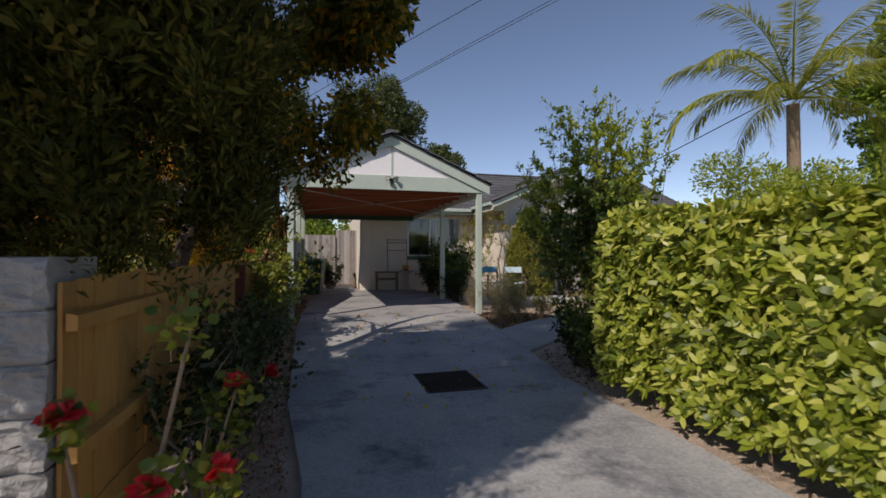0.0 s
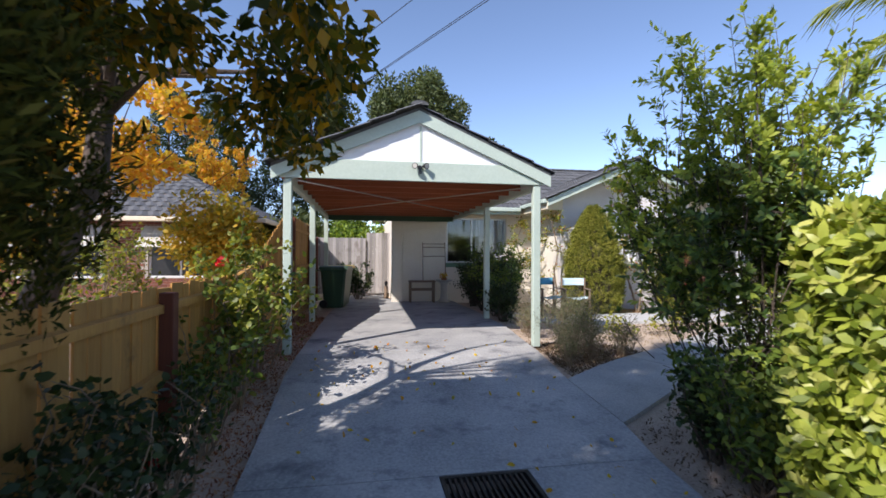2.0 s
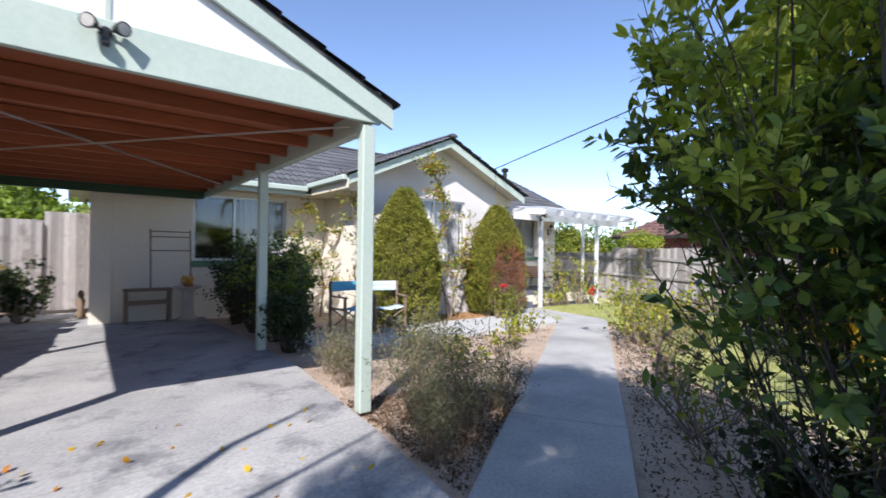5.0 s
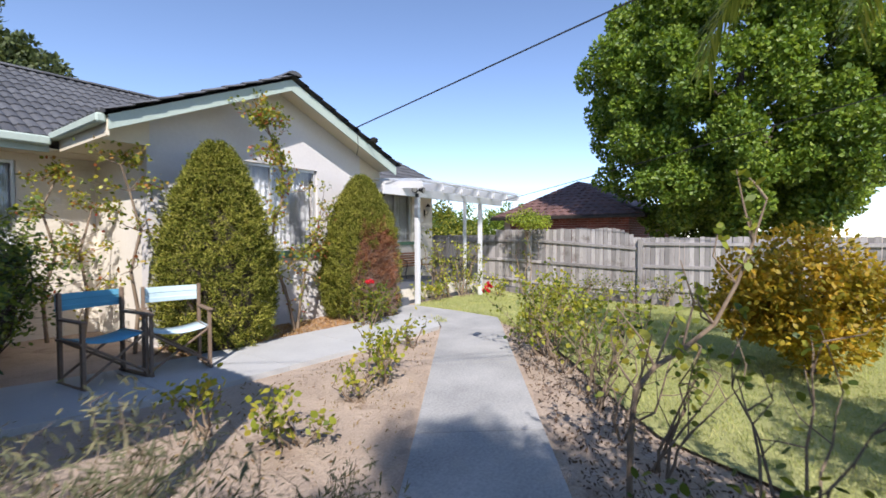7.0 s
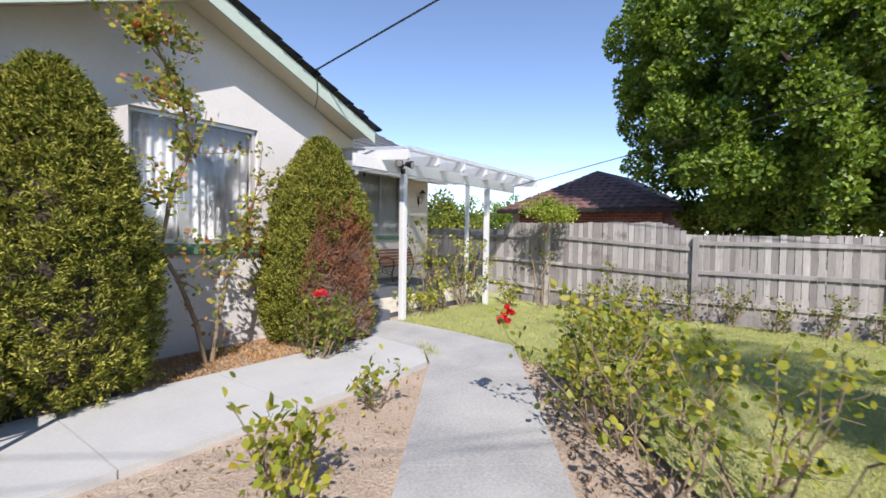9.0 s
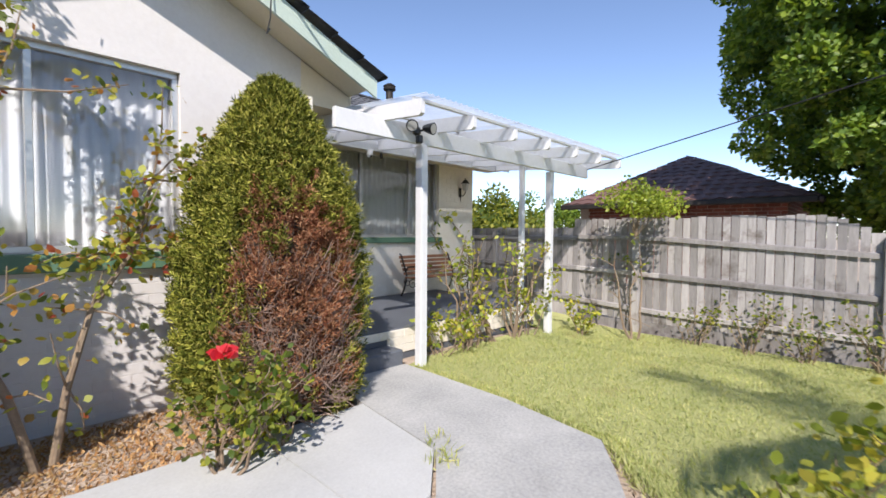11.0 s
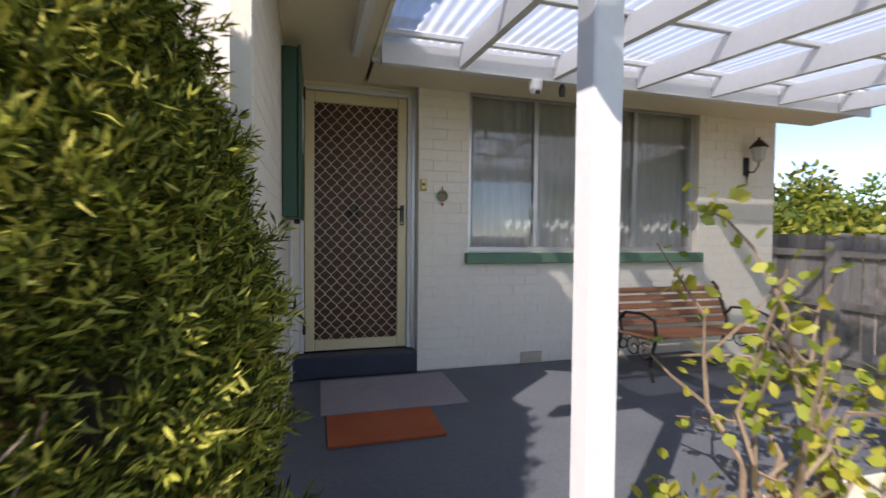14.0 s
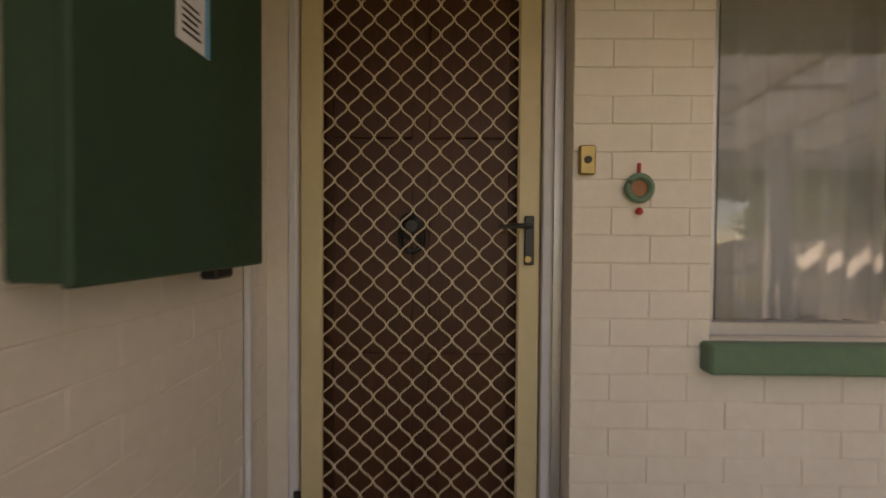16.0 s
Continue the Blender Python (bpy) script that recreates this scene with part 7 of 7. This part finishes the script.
part("foliage", leaf_mesh("foliage", P, rr.normal(0, 0.6, (60, 3)) + np.array((0, 0, 1.0)), L_AUTUMN, 0.1, 0.03, 6), None, pl)
sg_ = thing("garden_figure", "small dark standing garden ornament by the gate", "ornament")
part("figure", Soup().lathe([(0.07, 0.0), (0.08, 0.05), (0.05, 0.2), (0.07, 0.33), (0.04, 0.4), (0.055, 0.47), (0.03, 0.53), (0.0, 0.54)], (1.2, 16.2, ground_z(1.2, 16.2)), 12), CHAIRWOOD, sg_, smooth=True)

# flue on the main roof
fl = thing("roof_flue", "dark metal flue with a cowl on the main roof", "flue")
part("pipe", Soup().lathe([(0.08, 0.0), (0.08, 0.55), (0.0, 0.551)], (13.65, 17.0, 3.9), 14), STEEL, fl)
part("cowl", Soup().lathe([(0.13, 0.0), (0.14, 0.03), (0.12, 0.05), (0.14, 0.09), (0.06, 0.14), (0.0, 0.141)], (13.65, 17.0, 4.452), 14), STEEL, fl)


def cable(name, a, b, sag, r, label):
    a, b = Vector(a), Vector(b)
    pts = [a.lerp(b, k / 14) - Vector((0, 0, 4 * sag * (k / 14) * (1 - k / 14))) for k in range(15)]
    tagged(part(name, Soup().tube(pts, r, 5), CABLE), label, "cable")


cable("service_cable", (8.94, RY0 - 0.02, 3.42), (9.6, -17.4, 9.5), 0.12, 0.012, "black overhead service cable fixed to the gable")
cable("service_cable", (13.98, 12.55, 2.36), (7.6, -17.0, 7.3), 0.1, 0.008, "thin black overhead cable over the lawn")
cable("service_cable", (-6.3, 19.2, 3.7), (12.0, -7.6, 6.8), 0.0, 0.006, "black overhead cable above the driveway")
cable("service_cable", (-5.0, 16.0, 2.5), (16.8, -10.5, 9.1), 0.0, 0.005, "thin overhead cable above the driveway")
cable("service_cable", (-5.1, 16.0, 2.45), (16.9, -10.7, 8.95), 0.0, 0.005, "thin overhead cable above the driveway")
ins = thing("cable_bracket", "dark cable bracket and insulator on the bargeboard", "bracket")
part("bracket", B(8.925, RY0 - 0.04, 3.33, 8.955, RY0 - 0.001, 3.43, bev=0.008), STEEL, ins)
part("drip_loop", Soup().tube([(8.94, RY0 - 0.02, 3.34), (8.9, RY0 - 0.08, 3.02), (8.88, RY0 - 0.06, 2.9), (8.92, RY0 - 0.03, 2.96)], 0.006, 6), CABLE, ins)

# ---------------------------------------------------------------- ground cover
rng = np.random.default_rng(400)


def inside(P, poly):
    x, y = P[:, 0], P[:, 1]
    ok = np.zeros(len(P), bool)
    for (xa_, ya_), (xb_, yb_) in zip(poly, poly[1:] + poly[:1]):
        hit_ = ((ya_ > y) != (yb_ > y)) & (x < (xb_ - xa_) * (y - ya_) / (yb_ - ya_ + 1e-12) + xa_)
        ok ^= hit_
    return ok


def scatter(name, poly, n, mat, ll, lw, lift, label, category, seed, spread, up, xy=None):
    r_ = np.random.default_rng(seed)
    xs_, ys_ = [p[0] for p in poly], [p[1] for p in poly]
    P = np.stack([r_.uniform(min(xs_), max(xs_), n), r_.uniform(min(ys_), max(ys_), n), np.zeros(n)], 1)
    P = P[inside(P, poly)]
    P[:, 2] = [ground_z(a, b) + lift for a, b, c in P]
    N = r_.normal(0, 0.4, P.shape)
    N[:, 2] += up
    ob = new(name, leaf_mesh(name, P, N, mat, ll, lw, seed, spread=spread))
    return tagged(ob, label, category, kind="stuff")


LAWN_OUT = [(6.8, 7.4), (6.2, 6.2), (8.0, 3.0), (14.2, 3.0), (14.2, 12.7), (10.75, 12.7), (10.31, 12.6), (10.24, 11.4), (10.08, 10.5), (9.95, 10.35), (9.1, 9.2)]
scatter("grass", LAWN_OUT, 150000, L_GRASS, 0.035, 0.006, -0.015, "short sunlit grass blades", "grass", 401, 1.6, 1.0)
scatter("grass", [(9.13, 9.28), (9.76, 10.28), (10.06, 10.5), (10.23, 11.4), (10.31, 12.6), (10.4, 12.6), (10.34, 11.4), (10.16, 10.4), (9.95, 10.15), (9.3, 9.15)], 26000, L_GRASS, 0.06, 0.007, -0.04, "grass fringe along the path edge", "grass", 402, 1.5, 1.0)
BED1 = [(2.95, 7.1), (8.7, 10.85), (3.75, 10.9), (3.15, 10.9), (3.15, 10.0), (2.98, 8.3)]
BED2 = [(2.95, 5.8), (2.8, 4.3), (5.0, 4.2), (6.6, 7.2), (9.0, 9.1), (9.7, 10.2)]
BED3 = [(5.7, 12.25), (9.3, 12.2), (9.45, 12.7), (9.45, 13.2), (5.7, 13.2)]
BED4 = [(-0.92, 2.0), (-0.15, 2.2), (-0.3, 4.6), (-0.38, 7.5), (-0.3, 12.0), (-0.92, 13)]
# the dark litter by the path is part debris, part painted tree shade
for k, (pl_, n, mt_) in enumerate(((BED1, 1500, L_STRAW), (BED2, 15000, L_SHADELITTER), ([(2.98, 7.1), (4.7, 8.15), (4.4, 8.75), (3.05, 8.8)], 4200, L_SHADELITTER), (BED3, 5200, L_MULCH), (BED4, 6000, L_DEAD))):
    scatter("leaf_litter", pl_, n * 2, mt_, 0.036, 0.012, -0.044, "dry leaf litter and bark on the soil", "leaf litter", 410 + k, 0.25, 0.5)
scatter("weeds", [(9.1, 10.9), (9.4, 11.3), (9.3, 11.4), (9.0, 11.1)], 200, L_GRASS, 0.08, 0.008, 0.0, "grass tuft in the paving joint", "weeds", 420, 1.5, 1.0)
scatter("fallen_leaves", [(-0.2, 4.0), (2.7, 4.0), (2.8, 9.0), (-0.2, 9.0)], 160, L_AUTUMN, 0.05, 0.03, 0.004, "fallen autumn leaves on the driveway", "leaves", 421, 0.6, 0.4)

# ---------------------------------------------------------------- bricks of the painted walls
BRICKS = {}


def brick_mesh(w, h, mat=CREAM):
    key = (round(w, 3), round(h, 3), mat.name)
    if key not in BRICKS:
        BRICKS[key] = B(-w / 2, 0.0, -h / 2, w / 2, 0.014, h / 2, bev=0.0022).mesh("brick", mat)
    return BRICKS[key]


def courses(u0, u1, z0, z1, holes):
    """Brick rectangles in stretcher bond, cut at ends and openings."""
    row, z = 0, z0
    while z < z1 - 0.02:
        h = min(0.086, z1 - z)
        u = u0 - (0.12 if row % 2 else 0.0)
        while u < u1 - 0.01:
            a, b = max(u, u0), min(u + 0.24, u1)
            u += 0.24
            segs = [(a, b)]
            for h0, h1, g0, g1 in holes:
                if z + h > g0 + 0.01 and z < g1 - 0.01:
                    nx_ = []
                    for p, q in segs:
                        if q <= h0 or p >= h1:
                            nx_.append((p, q))
                        else:
                            if p < h0:
                                nx_.append((p, h0))
                            if q > h1:
                                nx_.append((h1, q))
                    segs = nx_
            for p, q in segs:
                if q - p > 0.03:
                    yield (p + q) / 2, z + h / 2, q - p - 0.0014, h - 0.0026
        z += 0.086
        row += 1


rng_b = random.Random(9)
rest = Soup()
for u, z, w, h in courses(10.46, 14.23, 0.30, 2.6, [FWIN, (11.385, 11.585, 0.30, 0.397)]):
    if u < 12.6:
        part("brick", brick_mesh(w, h), None, wall_entry, at=pose(u, ENTRY_Y + rng_b.uniform(-0.0012, 0.0012), z))
    else:
        rest.box((u - w / 2, ENTRY_Y, z - h / 2), (u + w / 2, ENTRY_Y + 0.014, z + h / 2), 0.0025)
tagged(part("brickwork", rest, CREAM, wall_entry), kind="stuff")
for u, z, w, h in courses(13.087, 15.2, 0.30, 2.6, []):
    part("brick", brick_mesh(w, h), None, wall_east, at=pose(9.469 + rng_b.uniform(-0.0006, 0.0006), u, z, 0, 0, 90))
for u, z, w, h in courses(10.29, 13.2, 0.03, 0.288, []):
    part("brick", brick_mesh(w, h), None, porch, at=pose(u, 12.988 + rng_b.uniform(-0.002, 0.002), z))
for u, z, w, h in courses(9.47, 10.29, 0.202, 0.288, []):
    part("brick", brick_mesh(w, h), None, porch, at=pose(u, 12.988, z))
for u, z, w, h in courses(5.66, 9.464, 0.0, 1.12, [GWIN]):
    part("brick", brick_mesh(w, h, GABLESUN), None, wall_gable, at=pose(u, WING_Y + rng_b.uniform(-0.0014, 0.0008), z))
mw = Soup()
for u, z, w, h in courses(1.64, 5.66, 0.02, 2.6, [WIN0]):
    mw.box((u - w / 2, HOUSE_Y - 0.005, z - h / 2), (u + w / 2, HOUSE_Y + 0.008, z + h / 2), 0.003)
tagged(part("brickwork", mw, CREAM, wall_main), kind="stuff")
